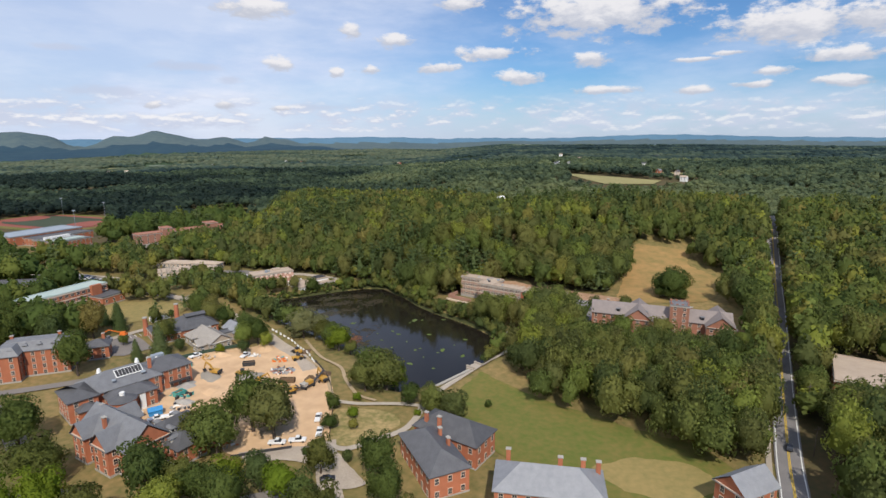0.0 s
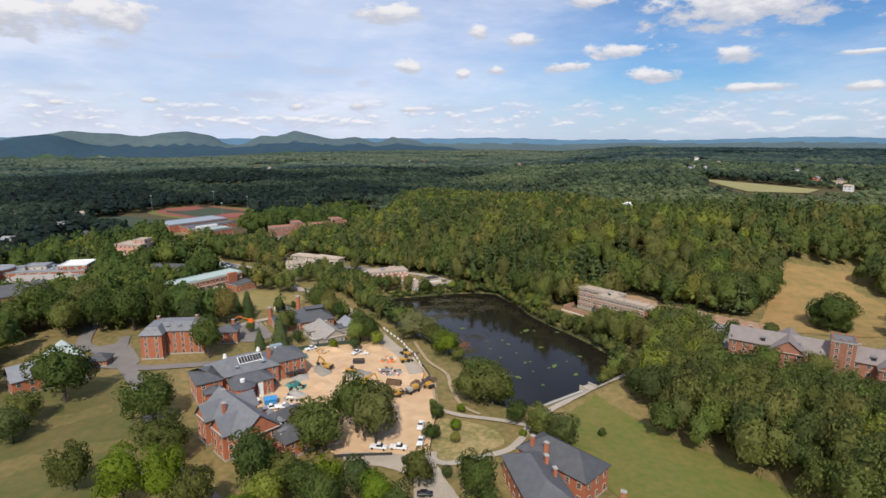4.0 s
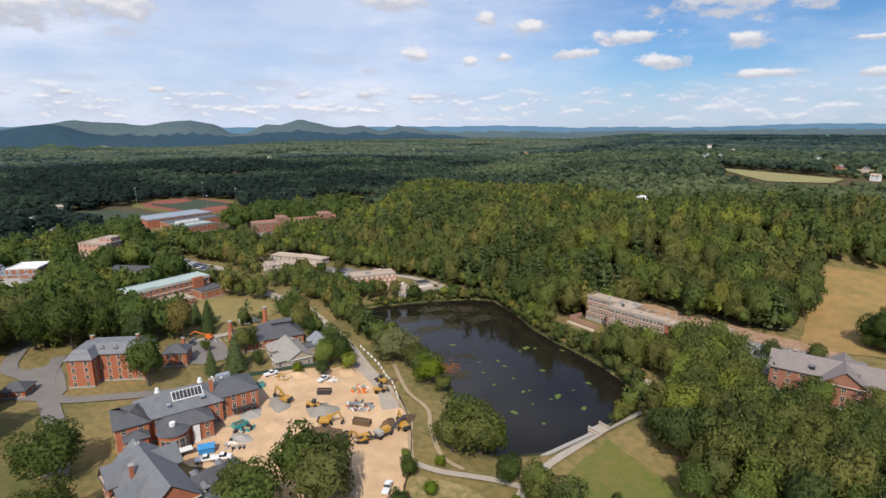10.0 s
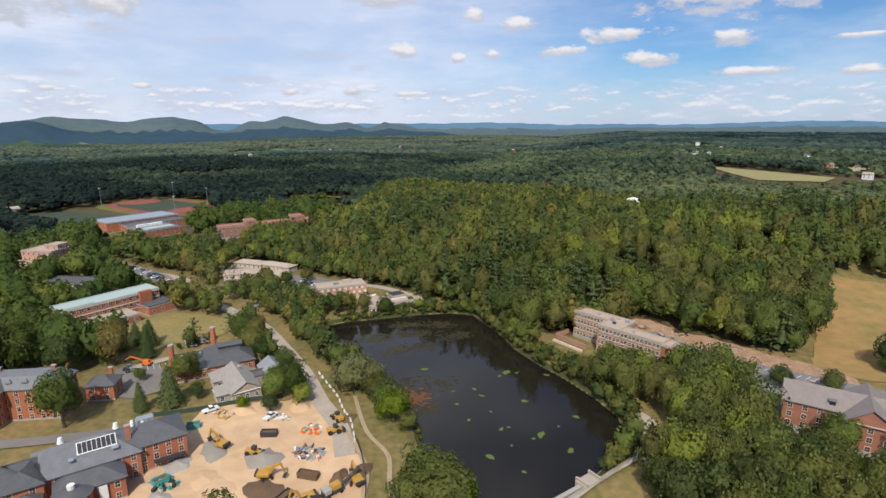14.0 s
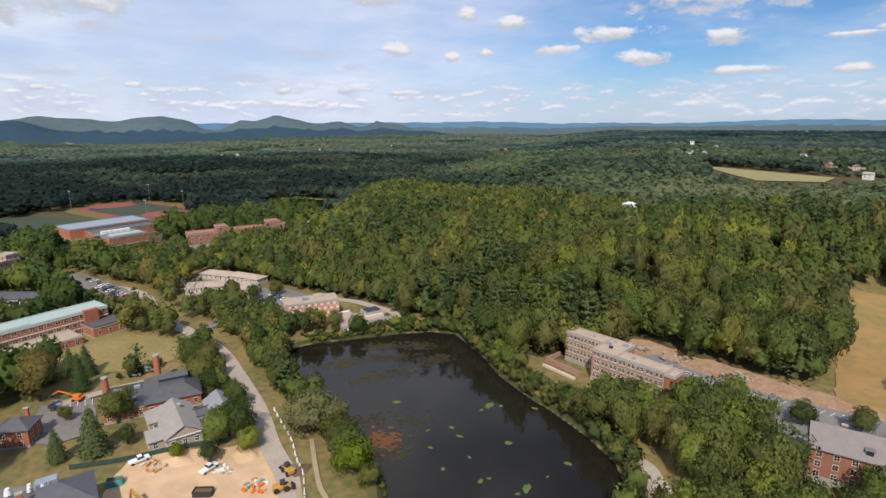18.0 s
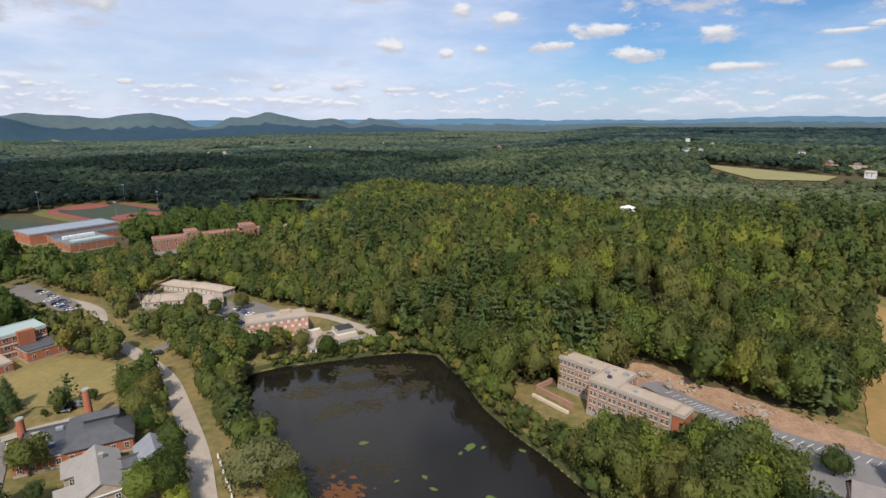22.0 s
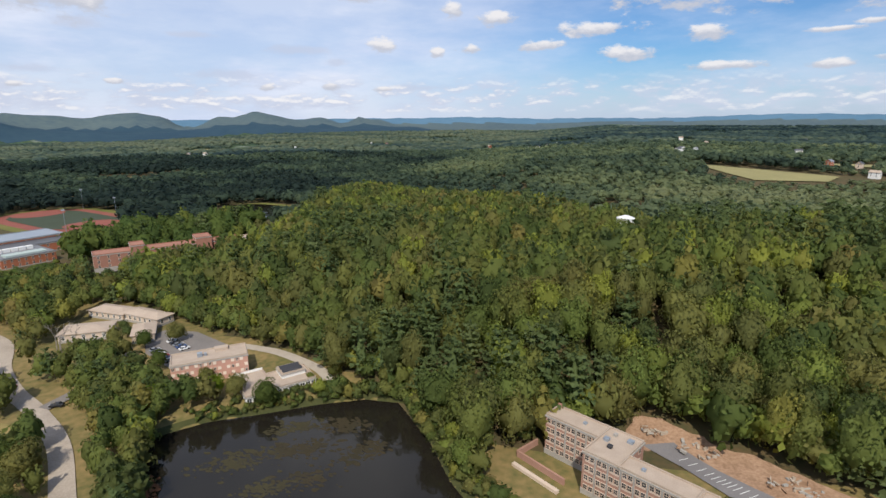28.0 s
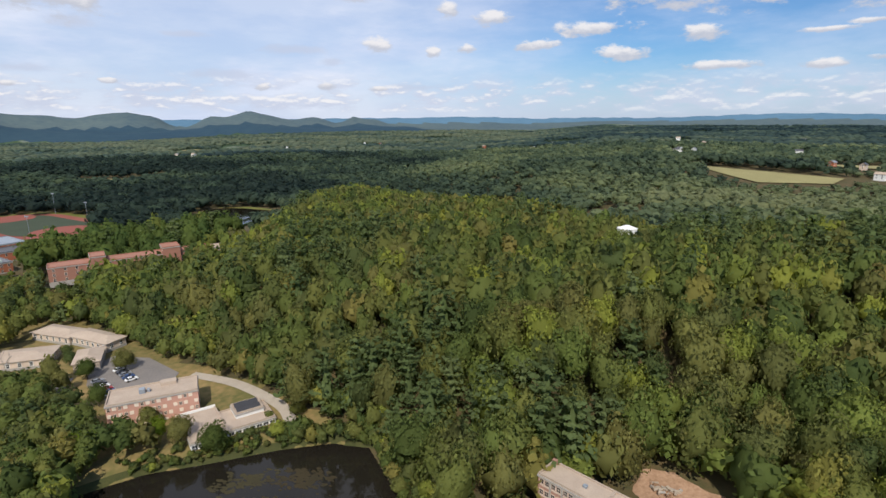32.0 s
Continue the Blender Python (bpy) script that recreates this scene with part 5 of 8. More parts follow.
def crown_template(rng, n, lobes, size, round_=1.0, fine=1, ragged=0.0, hug=0.0):
    """Broad crown of unit height 0..1, radius about 0.42: bulging lobes all round a tall egg, covered in leaf clumps, on a leafy core."""
    c = [(0, 0, 0.54, 0.33 * round_)]
    for i in range(lobes):
        a = i * 2.4 + rng.uniform(0, 0.9)
        up = 0.97 - 1.62 * (i + 0.5) / lobes + rng.uniform(-0.1, 0.1)
        out = max(1 - abs(up) ** 3.2, 0.03) ** 0.42
        k = rng.uniform(0.72 - 0.12 * ragged, 1.22 + 0.16 * ragged)
        c.append((math.cos(a) * 0.265 * out * k, math.sin(a) * 0.265 * out * k, 0.53 + 0.31 * up * k, rng.uniform(0.10, 0.2) * (1.25 if lobes < 9 else 1.0)))
    c = np.array(c)
    tall = np.array([1, 1, 0.92])
    w = c[:, 3] ** 2
    pick = rng.choice(len(c), n * 4, p=w / w.sum())
    d = rng.normal(0, 1, (n * 4, 3))
    d[:, 2] += 0.35
    d /= np.linalg.norm(d, axis=1, keepdims=True)
    p = c[pick, :3] + d * c[pick, 3:4] * rng.uniform(0.93 - 0.08 * ragged + 0.03 * hug, 1.07 + 0.14 * ragged - 0.02 * hug, (n * 4, 1)) * tall
    buried = np.zeros(len(p), bool)
    for k in range(len(c)):
        buried |= (np.linalg.norm((p - c[k, :3]) / tall, axis=1) < c[k, 3] * 0.9) & (pick != k)
    p, d = p[~buried][:n], d[~buried][:n]
    v = leaf_quads(rng, p, d, size)
    f = np.arange(len(v)).reshape(-1, 4)
    out = p - np.array([0, 0, 0.42])
    out = d * (0.8 - 0.2 * hug) + out / np.linalg.norm(out, axis=1, keepdims=True) * (0.45 + 0.2 * hug) + rng.normal(0, 0.07 + 0.25 * ragged, p.shape)
    vn = np.repeat(out / np.linalg.norm(out, axis=1, keepdims=True), 4, 0)
    # leafy core just under the clumps
    bm = bmesh.new()
    bmesh.ops.create_icosphere(bm, subdivisions=fine, radius=1)
    core = np.array([q.co for q in bm.verts])
    tri = np.array([[q.index for q in fc.verts] for fc in bm.faces])
    bm.free()
    mid = np.array([0, 0, 0.53])
    rad = np.zeros(len(core))
    for k in range(len(c)):
        b = core @ (c[k, :3] - mid)
        disc = b * b - (np.sum((c[k, :3] - mid) ** 2) - (c[k, 3] * (0.86 - 0.1 * ragged + 0.1 * hug)) ** 2)
        rad = np.maximum(rad, np.where(disc > 0, b + np.sqrt(np.maximum(disc, 0)), 0))
    cn = core + rng.normal(0, 0.16, core.shape)
    cn /= np.linalg.norm(cn, axis=1, keepdims=True)
    rad = rad * rng.uniform(0.94, 1.04, len(rad))
    core = core * np.maximum(rad, 0.12)[:, None] * np.array([1, 1, 0.93]) + mid
    return v, f, core, tri, np.concatenate([vn, cn])


def conifer_template(rng, n, size):
    """White pine: level, uneven tiers of boughs with gaps between, and a ragged rounded top."""
    p, d = [], []
    boughs = []
    for k in range(8):
        z = 0.24 + 0.7 * k / 7
        for j in range(6):
            a = j * 1.047 + k * 0.9 + rng.uniform(-0.35, 0.35)
            boughs.append((a, z + rng.uniform(-0.03, 0.03), (0.36 * (1 - (k / 7.8) ** 2.2) + 0.06) * rng.uniform(0.6, 1.15)))
    for i in range(n):
        a, z, ln = boughs[rng.integers(0, len(boughs))]
        f = math.sqrt(rng.uniform(0.04, 1.0))
        w = rng.normal(0, 0.2)
        r = ln * f
        p.append((math.cos(a + w) * r, math.sin(a + w) * r, z + 0.06 * f * f - 0.02 + rng.normal(0, 0.008)))
        d.append((math.cos(a) * 0.35, math.sin(a) * 0.35, 1.0))
    p, d = np.array(p), np.array(d)
    v = leaf_quads(rng, p, d, size)
    f = np.arange(len(v)).reshape(-1, 4)
    vn = d + np.c_[p[:, :2] * 3, np.zeros(len(p))] + rng.normal(0, 0.2, p.shape)
    vn = np.repeat(vn / np.linalg.norm(vn, axis=1, keepdims=True), 4, 0)
    m = 10
    core = [(0, 0, 0.97)]
    for k in range(5):
        zz, r = 0.86 - 0.15 * k, 0.025 + 0.018 * k
        core += [(math.cos(j * 6.2832 / m) * r * (0.8 + 0.4 * (j % 2)), math.sin(j * 6.2832 / m) * r * (0.8 + 0.4 * (j % 2)), zz) for j in range(m)]
    tri = [(0, 1 + j, 1 + (j + 1) % m) for j in range(m)]
    for k in range(4):
        for j in range(m):
            a, b = 1 + k * m + j, 1 + k * m + (j + 1) % m
            tri += [(a, a + m, b), (b, a + m, b + m)]
    core = np.array(core)
    cn = core * np.array([1, 1, 0]) + np.array([0, 0, 0.1])
    return v, f, core, np.array(tri), np.concatenate([vn, cn / np.linalg.norm(cn, axis=1, keepdims=True)])


def spruce_template(rng, n, size):
    """Dense dark cone of drooping tiers, radius about 0.24."""
    z = 1 - np.sqrt(rng.uniform(0.0, 1.0, n)) * 0.93
    a = rng.uniform(0, 6.2832, n)
    tier = np.mod(z * 11 + 0.35 * np.sin(a * 3), 1.0)
    r = 0.25 * (1 - z) ** 0.85 * (1.08 - 0.34 * tier) * (1 + 0.14 * np.sin(a * 5 + z * 30)) + 0.012
    p = np.stack([np.cos(a) * r, np.sin(a) * r, z], 1)
    d = np.stack([np.cos(a), np.sin(a), 0.75 - 0.9 * tier], 1)
    d /= np.linalg.norm(d, axis=1, keepdims=True)
    v = leaf_quads(rng, p, d, size)
    f = np.arange(len(v)).reshape(-1, 4)
    vn = np.repeat(d, 4, 0)
    m = 12
    core = [(0, 0, 0.98)] + [(math.cos(j * 6.2832 / m) * q, math.sin(j * 6.2832 / m) * q, h) for h, q in ((0.7, 0.07), (0.4, 0.13), (0.08, 0.19)) for j in range(m)]
    tri = [(0, 1 + j, 1 + (j + 1) % m) for j in range(m)]
    for k in range(2):
        for j in range(m):
            b, c = 1 + k * m + j, 1 + k * m + (j + 1) % m
            tri += [(b, b + m, c), (c, b + m, c + m)]
    core = np.array(core)
    cn = core * np.array([1, 1, 0]) + np.array([0, 0, 0.08])
    return v, f, core, np.array(tri), np.concatenate([vn, cn / np.linalg.norm(cn, axis=1, keepdims=True)])


def build_crown_mesh(name, tpl, mat, tint):
    v, f, core, tri, vn = tpl
    me = bpy.data.meshes.new(name)
    me.from_pydata(np.concatenate([v, core]).tolist(), [], f.tolist() + (tri + len(v)).tolist())
    me.materials.append(mat)
    at = me.attributes.new("tint", "FLOAT", "POINT")
    at.data.foreach_set("value", np.full(len(me.vertices), tint, np.float32))
    me.polygons.foreach_set("use_smooth", np.ones(len(me.polygons), bool))
    me.normals_split_custom_set_from_vertices(vn)
    return me


def forest_mesh(name, items, templates, mat, label, group=""):
    """Many trees in one mesh. items: rows of x, y, z, height, width factor, turn, template, tint."""
    vs, qs, ts, tint, ns, off = [], [], [], [], [], 0
    for x, y, z, hgt, wid, turn, k, tn in items:
        v, f, core, tri, vn = templates[int(k)]
        allv = np.concatenate([v, core])
        c, s = math.cos(turn) * hgt * wid, math.sin(turn) * hgt * wid
        out = np.empty_like(allv)
        out[:, 0] = allv[:, 0] * c - allv[:, 1] * s + x
        out[:, 1] = allv[:, 0] * s + allv[:, 1] * c + y
        out[:, 2] = allv[:, 2] * hgt + z
        vs.append(out)
        c, s = math.cos(turn), math.sin(turn)
        ns.append(np.stack([vn[:, 0] * c - vn[:, 1] * s, vn[:, 0] * s + vn[:, 1] * c, vn[:, 2]], 1))
        qs.append(f + off), ts.append(tri + (off + len(v)))
        tint.append(np.full(len(allv), tn, np.float32))
        off += len(allv)
    vs, qs, ts = np.concatenate(vs), np.concatenate(qs), np.concatenate(ts)
    me = bpy.data.meshes.new(name)
    me.vertices.add(len(vs))
    me.vertices.foreach_set("co", vs.astype(np.float32).ravel())
    nl = qs.size + ts.size
    me.loops.add(nl)
    me.loops.foreach_set("vertex_index", np.concatenate([qs.ravel(), ts.ravel()]).astype(np.int32))
    me.polygons.add(len(qs) + len(ts))
    me.polygons.foreach_set("loop_start", np.concatenate([np.arange(len(qs)) * 4, qs.size + np.arange(len(ts)) * 3]).astype(np.int32))
    me.update(calc_edges=True)
    me.materials.append(mat)
    at = me.attributes.new("tint", "FLOAT", "POINT")
    at.data.foreach_set("value", np.concatenate(tint))
    me.polygons.foreach_set("use_smooth", np.ones(len(me.polygons), bool))
    me.normals_split_custom_set_from_vertices(np.concatenate(ns))
    return tagged(new(name, me), label, "woodland", group, "stuff")


rng = np.random.default_rng(7)
HI_T = [crown_template(rng, 720, 20, 0.029, 0.72, 2, 1.0, 0.35) for _ in range(7)]
HI_C = [conifer_template(rng, 330, 0.038) for _ in range(3)]
NEAR_T = [crown_template(rng, 125, 13, 0.064, 0.78, 2, 0.6, 0.6) for _ in range(6)]
NEAR_C = [conifer_template(rng, 150, 0.054) for _ in range(3)]
LOW_T = [crown_template(rng, 54, 10, 0.095, 0.85, 1, 0.5, 0.6) for _ in range(6)]
MID_T = [crown_template(rng, 24, 6, 0.15) for _ in range(5)]

WOODS = [
    [(1, 238), (4, 219), (16, 196), (40, 179), (58, 169), (58, 161), (60, 156), (72, 160), (84, 164), (101, 204), (126, 262), (140, 292), (126, 300), (122, 262), (112, 244), (88, 246), (58, 250), (42, 264), (40, 286), (30, 300), (18, 292), (-4, 299), (-22, 304), (-26, 297), (-7, 281), (3, 268), (6, 256)],
    [(114, 200), (142, 262), (190, 372), (225, 455), (275, 560), (420, 560), (420, 60), (70, 60), (98, 160)],
    [(-106, 360), (-92, 357), (-76, 356), (-62, 342), (-50, 326), (-42, 312), (-32, 306), (-30, 326), (-27, 338), (-13, 341), (0, 346), (5, 353), (14, 352), (27, 344), (39, 339), (52, 329), (66, 320), (74, 330), (82, 352), (88, 368), (100, 404), (134, 397), (130, 376), (142, 352), (138, 332), (122, 306), (136, 290), (172, 372), (210, 470), (255, 580), (60, 580), (0, 600), (-60, 650), (-120, 700), (-190, 760), (-270, 790), (-290, 740), (-275, 660), (-262, 600), (-246, 560), (-240, 520), (-262, 476), (-290, 440), (-236, 410), (-190, 390), (-160, 376), (-130, 368)],
]
BLOCKED = []
for o in list(scene.objects):
    if o.parent is None and o.type == "EMPTY":
        pts = [o.matrix_basis @ c.matrix_basis @ Vector(b) for c in o.children if c.type == "MESH" and c.name.split(".")[0] in ("wall", "shaft") for b in c.bound_box]
        if pts:
            for c in o.children:
                if c.name.split(".")[0] in ("wall", "shaft"):
                    bb = [o.matrix_basis @ c.matrix_basis @ Vector(b) for b in c.bound_box]
                    BLOCKED.append([(bb[i].x, bb[i].y) for i in (0, 3, 7, 4)])
HOUSES = list(BLOCKED)
BLOCKED.append([(-1, 472), (8, 472), (9, 486), (-2, 486)])
BLOCKED.append([(4, 241), (9, 240), (14, 250), (12, 258), (7, 267), (4, 264), (7, 254)])
BLOCKED.append([(-34, 327), (-14, 318), (-8, 308), (-13, 303), (-26, 308), (-36, 317)])


def scatter(poly_list, x0, x1, y0, y1, step, margin):
    xs, ys = np.meshgrid(np.arange(x0, x1, step), np.arange(y0, y1, step))
    xs = (xs + rng.uniform(-0.42, 0.42, xs.shape) * step).ravel()
    ys = (ys + rng.uniform(-0.42, 0.42, ys.shape) * step).ravel()
    ok = np.zeros(xs.shape, bool)
    for p in poly_list:
        ok |= inside(xs, ys, p)
    for b in BLOCKED:
        ok &= ~inside(xs, ys, b) & (seg_dist(xs, ys, b) > margin)
    ok &= ~inside(xs, ys, LAKE)
    ok &= seg_dist(xs, ys, MAIN, False) > 6.2
    return xs[ok], ys[ok]


def tree_rows(xs, ys, kinds, hmin, hmax, dark=0.0):
    z = land(xs, ys)
    n = len(xs)
    # neighbours tend to be of one kind
    stand = 0.5 + 0.30 * wave(xs, ys, 55, 6) + 0.22 * wave(xs, ys, 190, 8) + rng.normal(0, 0.26, n)
    size = 1 + 0.1 * wave(xs, ys, 40, 11)
    return np.c_[xs, ys, z, rng.uniform(hmin, hmax, n) * size, rng.uniform(0.62, 0.92, n), rng.uniform(0, 6.28, n), rng.integers(0, kinds, n), np.abs(np.mod(stand, 2.0) - 2.0 * (np.mod(stand, 2.0) > 1)).clip(0.0, 0.999)]


def keep_low(rows, reach_, low_by, houses):
    """Trees close in front of a house, as seen from the south, stay low."""
    x, y = rows[:, 0], rows[:, 1]
    gap = np.full(len(rows), 99.0)
    d = np.hypot(x + 5, y - 100)
    for s_ in range(reach_, 2, -6):
        for b in houses:
            gap = np.where(inside(x + (x + 5) / d * s_, y + (y - 100) / d * s_, b), s_, gap)
    low = np.minimum(1.0, (low_by + 0.25 * gap) / rows[:, 3])
    rows[:, 3] *= low
    rows[:, 4] *= np.minimum(1.6, low ** -0.6)
    return rows


def open_before(rows, places, wide, reach_, base, slope):
    """Only low growth on the south side of the given places."""
    for px, py in places:
        ux, uy = -8 - px, 160 - py
        n = math.hypot(ux, uy)
        ux, uy = ux / n, uy / n
        along, side = (rows[:, 0] - px) * ux + (rows[:, 1] - py) * uy, (rows[:, 0] - px) * uy - (rows[:, 1] - py) * ux
        low = np.where((along > -8) & (along < reach_) & (np.abs(side) < wide), np.minimum(1.0, (base + slope * along.clip(0)) / rows[:, 3]), 1.0)
        rows[:, 3] *= low
        rows[:, 4] *= np.minimum(1.9, low ** -0.55)
    return rows


RIVER_VIEW = [(-330, 640), (-350, 652), (-372, 660), (-392, 668)]
xs, ys = scatter(WOODS, -320, 330, 90, 800, 7.3, 4.0)
rows = tree_rows(xs, ys, 6, 12, 23)
rows[:, 4] *= 0.9
rows = open_before(rows, [(3.5, 480)], 5.5, 40, 17.5, 0.2)
rows = open_before(rows, RIVER_VIEW, 14, 120, 4, 0.11)
rows = open_before(rows, [(-32, 315), (-24, 308), (-14, 304)], 6, 13, 3, 0.4)
rows = keep_low(rows, 45, 8.0, [b for b in HOUSES if b[0][0] > -40])
pine = (wave(xs, ys, 38, 2) + rng.uniform(-0.6, 0.6, len(xs))) > 0.62
pine &= ys > 335
reach = np.minimum(np.hypot(xs + 13, ys - 215), np.where(ys < 215, np.abs(xs) + 40, 1e3))
for name, lo, hi, tpl, leaf in (("woodland", 0, 175, HI_T, LEAF), ("woodland_slope", 175, 290, NEAR_T, WOODLEAF), ("woodland_crest", 290, 1e4, LOW_T, WOODLEAF)):
    pick = ~pine & (reach >= lo) & (reach < hi)
    forest_mesh(name, rows[pick], tpl, leaf, "dense late-summer broadleaf woodland canopy")
rows[pine, 6] = rng.integers(0, 3, pine.sum())
rows[pine, 3] *= 1.12
rows[pine, 4] *= 1.2
for name, lo, hi, tpl in (("pine_wood", 0, 175, HI_C), ("pine_wood_slope", 175, 1e4, NEAR_C)):
    pick = pine & (reach >= lo) & (reach < hi)
    forest_mesh(name, rows[pick], tpl, NEEDLE, "white pines standing among the broadleaf trees")

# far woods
def far_stand_shade(xs, ys):
    """0 dark conifer stands and painted-in cloud shadow .. 1 pale open broadleaf, in broad bands."""
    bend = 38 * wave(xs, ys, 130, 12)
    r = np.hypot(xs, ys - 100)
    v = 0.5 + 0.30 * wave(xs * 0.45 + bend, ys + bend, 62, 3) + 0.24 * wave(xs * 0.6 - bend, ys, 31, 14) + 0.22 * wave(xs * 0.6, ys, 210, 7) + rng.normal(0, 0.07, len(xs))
    # cloud shadow on the western plain and the lit bands, put into leaf tint
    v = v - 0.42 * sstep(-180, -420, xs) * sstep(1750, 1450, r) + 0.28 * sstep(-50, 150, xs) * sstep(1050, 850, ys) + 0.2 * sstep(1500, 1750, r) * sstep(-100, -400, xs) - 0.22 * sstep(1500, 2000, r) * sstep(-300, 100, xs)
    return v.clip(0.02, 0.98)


xs, ys = np.meshgrid(np.arange(-1500, 1300, 12.5), np.arange(230, 1650, 12.5))
xs, ys = (xs + 0.31 * ys % 12.5 + rng.uniform(-7, 7, xs.shape)).ravel(), (ys + 0.23 * xs % 12.5 + rng.uniform(-7, 7, ys.shape)).ravel()
th = np.degrees(np.arctan2(-(xs + 10), ys - 100))
ok = (th < 76) & (th > -38) & (np.hypot(xs, ys - 200) < 1450)
ok &= ~((xs > -430) & (xs < 420) & (ys < 580)) & ~inside(xs, ys, WOODS[2])
ok &= ~(inside(xs, ys, FIELD_FAR) | (seg_dist(xs, ys, FIELD_FAR) < 16))
for p in FAR_FIELDS:
    ok &= ~(inside(xs, ys, p) | (seg_dist(xs, ys, p) < 18))
for p in ([(-600, 470), (-600, 560), (-600, 610), (-546, 648), (-500, 640), (-420, 560), (-380, 510), (-385, 425), (-480, 420)], [(-312, 560), (-345, 600), (-396, 636), (-424, 702), (-380, 726), (-343, 714), (-296, 676), (-284, 640)]):
    ok &= ~inside(xs, ys, p)
for hx, hy in FAR_HOUSES:
    ok &= np.hypot(xs - hx, ys - hy + 10) > 22
open_ = wave(xs, ys, 120, 5) + rng.uniform(-0.3, 0.3, len(xs))
ok &= ~((open_ > 0.85) & (np.hypot(xs, ys) > 700))
xs, ys = xs[ok], ys[ok]
rows = tree_rows(xs, ys, 5, 11, 18)
rows[:, 7] = far_stand_shade(xs, ys)
rows[:, 4] *= 1.55
rows = open_before(rows, [(154, 978), (179, 944), (205, 946), (232, 949), (261, 951), (282, 975)], 24, 150, 3.5, 0.075)
rows = open_before(rows, FAR_HOUSES[:15], 13, 130, 3, 0.06)
rows = open_before(rows, RIVER_VIEW, 14, 120, 3, 0.1)
far_off = np.hypot(xs, ys - 200) > 900
SMALL_T = [crown_template(rng, 9, 5, 0.2) for _ in range(5)]
forest_mesh("far_woods", rows[~far_off], MID_T, FARHAZELEAF, "rolling woods stretching to the hills")
forest_mesh("far_woods", rows[far_off], SMALL_T, FARHAZELEAF, "rolling woods stretching to the hills")

# beyond them, rounded tree tops only
xs, ys = np.meshgrid(np.arange(-2900, 2200, 18.5), np.arange(600, 3500, 18.5))
xs, ys = (xs + 0.37 * ys % 18.5 + rng.uniform(-10, 10, xs.shape)).ravel(), (ys + 0.29 * xs % 18.5 + rng.uniform(-10, 10, ys.shape)).ravel()
th = np.degrees(np.arctan2(-(xs + 10), ys - 100))
r = np.hypot(xs, ys - 200)
ok = (th < 60) & (th > -36) & (r > 1420) & (r < 3180)
ok &= wave(xs, ys, 170, 9) + 0.5 * wave(xs, ys, 60, 3) + rng.uniform(-0.2, 0.2, len(xs)) < 0.62
xs, ys = xs[ok], ys[ok]
DOME = []
for k in range(4):
    bm = bmesh.new()
    bmesh.ops.create_icosphere(bm, subdivisions=1, radius=1)
    cap = np.array([v.co for v in bm.verts])
    tri = np.array([[v.index for v in f.verts] for f in bm.faces if f.calc_center_median().z > -0.1])
    bm.free()
    nrm = cap.copy()
    cap *= rng.uniform(0.75, 1.2, (len(cap), 1))
    DOME.append((np.zeros((0, 3)), np.zeros((0, 4), int), cap * np.array([0.75, 0.75, 0.5]) + np.array([0, 0, 0.45]), tri, nrm))
for p in FAR_FIELDS:
    out_ = ~(inside(xs, ys, p) | (seg_dist(xs, ys, p) < 10))
    xs, ys = xs[out_], ys[out_]
for hx, hy in FAR_HOUSES:
    out_ = np.hypot(xs - hx, ys - hy + 14) > 30
    xs, ys = xs[out_], ys[out_]
rows = tree_rows(xs, ys, 4, 10, 17)
rows[:, 7] = far_stand_shade(xs, ys)
rows[:, 4] = rng.uniform(0.8, 1.25, len(rows))
rows = open_before(rows, FAR_HOUSES, 16, 160, 3, 0.04)
forest_mesh("distant_woods", rows, DOME, DISTHAZELEAF, "distant tree tops on the plain")

# ---------------------------------------------------------------- single trees
def trunk_mesh(seed, kind):
    r = random.Random(seed)
    bm = bmesh.new()

    def limb(a, b, ra, rb, n=6):
        a, b = Vector(a), Vector(b)
        m = (b - a).to_track_quat("Z", "Y").to_matrix()
        rings = [[bm.verts.new(p + m @ Vector((math.cos(j * 6.2832 / n) * q, math.sin(j * 6.2832 / n) * q, 0))) for j in range(n)] for p, q in ((a, ra), (b, rb))]
        for j in range(n):
            bm.faces.new((rings[0][j], rings[0][(j + 1) % n], rings[1][(j + 1) % n], rings[1][j]))

    if kind == "conifer":
        limb((0, 0, -0.03), (0, 0, 0.9), 0.022, 0.004)
    else:
        limb((0, 0, -0.03), (0.01, 0, 0.3), 0.034, 0.024)
        limb((0.01, 0, 0.3), (0, 0.01, 0.66), 0.024, 0.010)
        for k in range(5):
            a = k * 1.26 + r.uniform(0, 0.6)
            z = r.uniform(0.24, 0.42)
            limb((0, 0, z), (math.cos(a) * 0.24, math.sin(a) * 0.24, z + r.uniform(0.16, 0.3)), 0.015, 0.005)
    me = bpy.data.meshes.new("trunk")
    bm.to_mesh(me), bm.free()
    me.materials.append(BARK)
    return me


FULL_T = [crown_template(rng, 1900, 24, 0.0225, 0.7, 2, 1.0) for _ in range(5)]
FULL_C = [spruce_template(rng, 1100, 0.022) for _ in range(2)]
TREE_KIND = {}


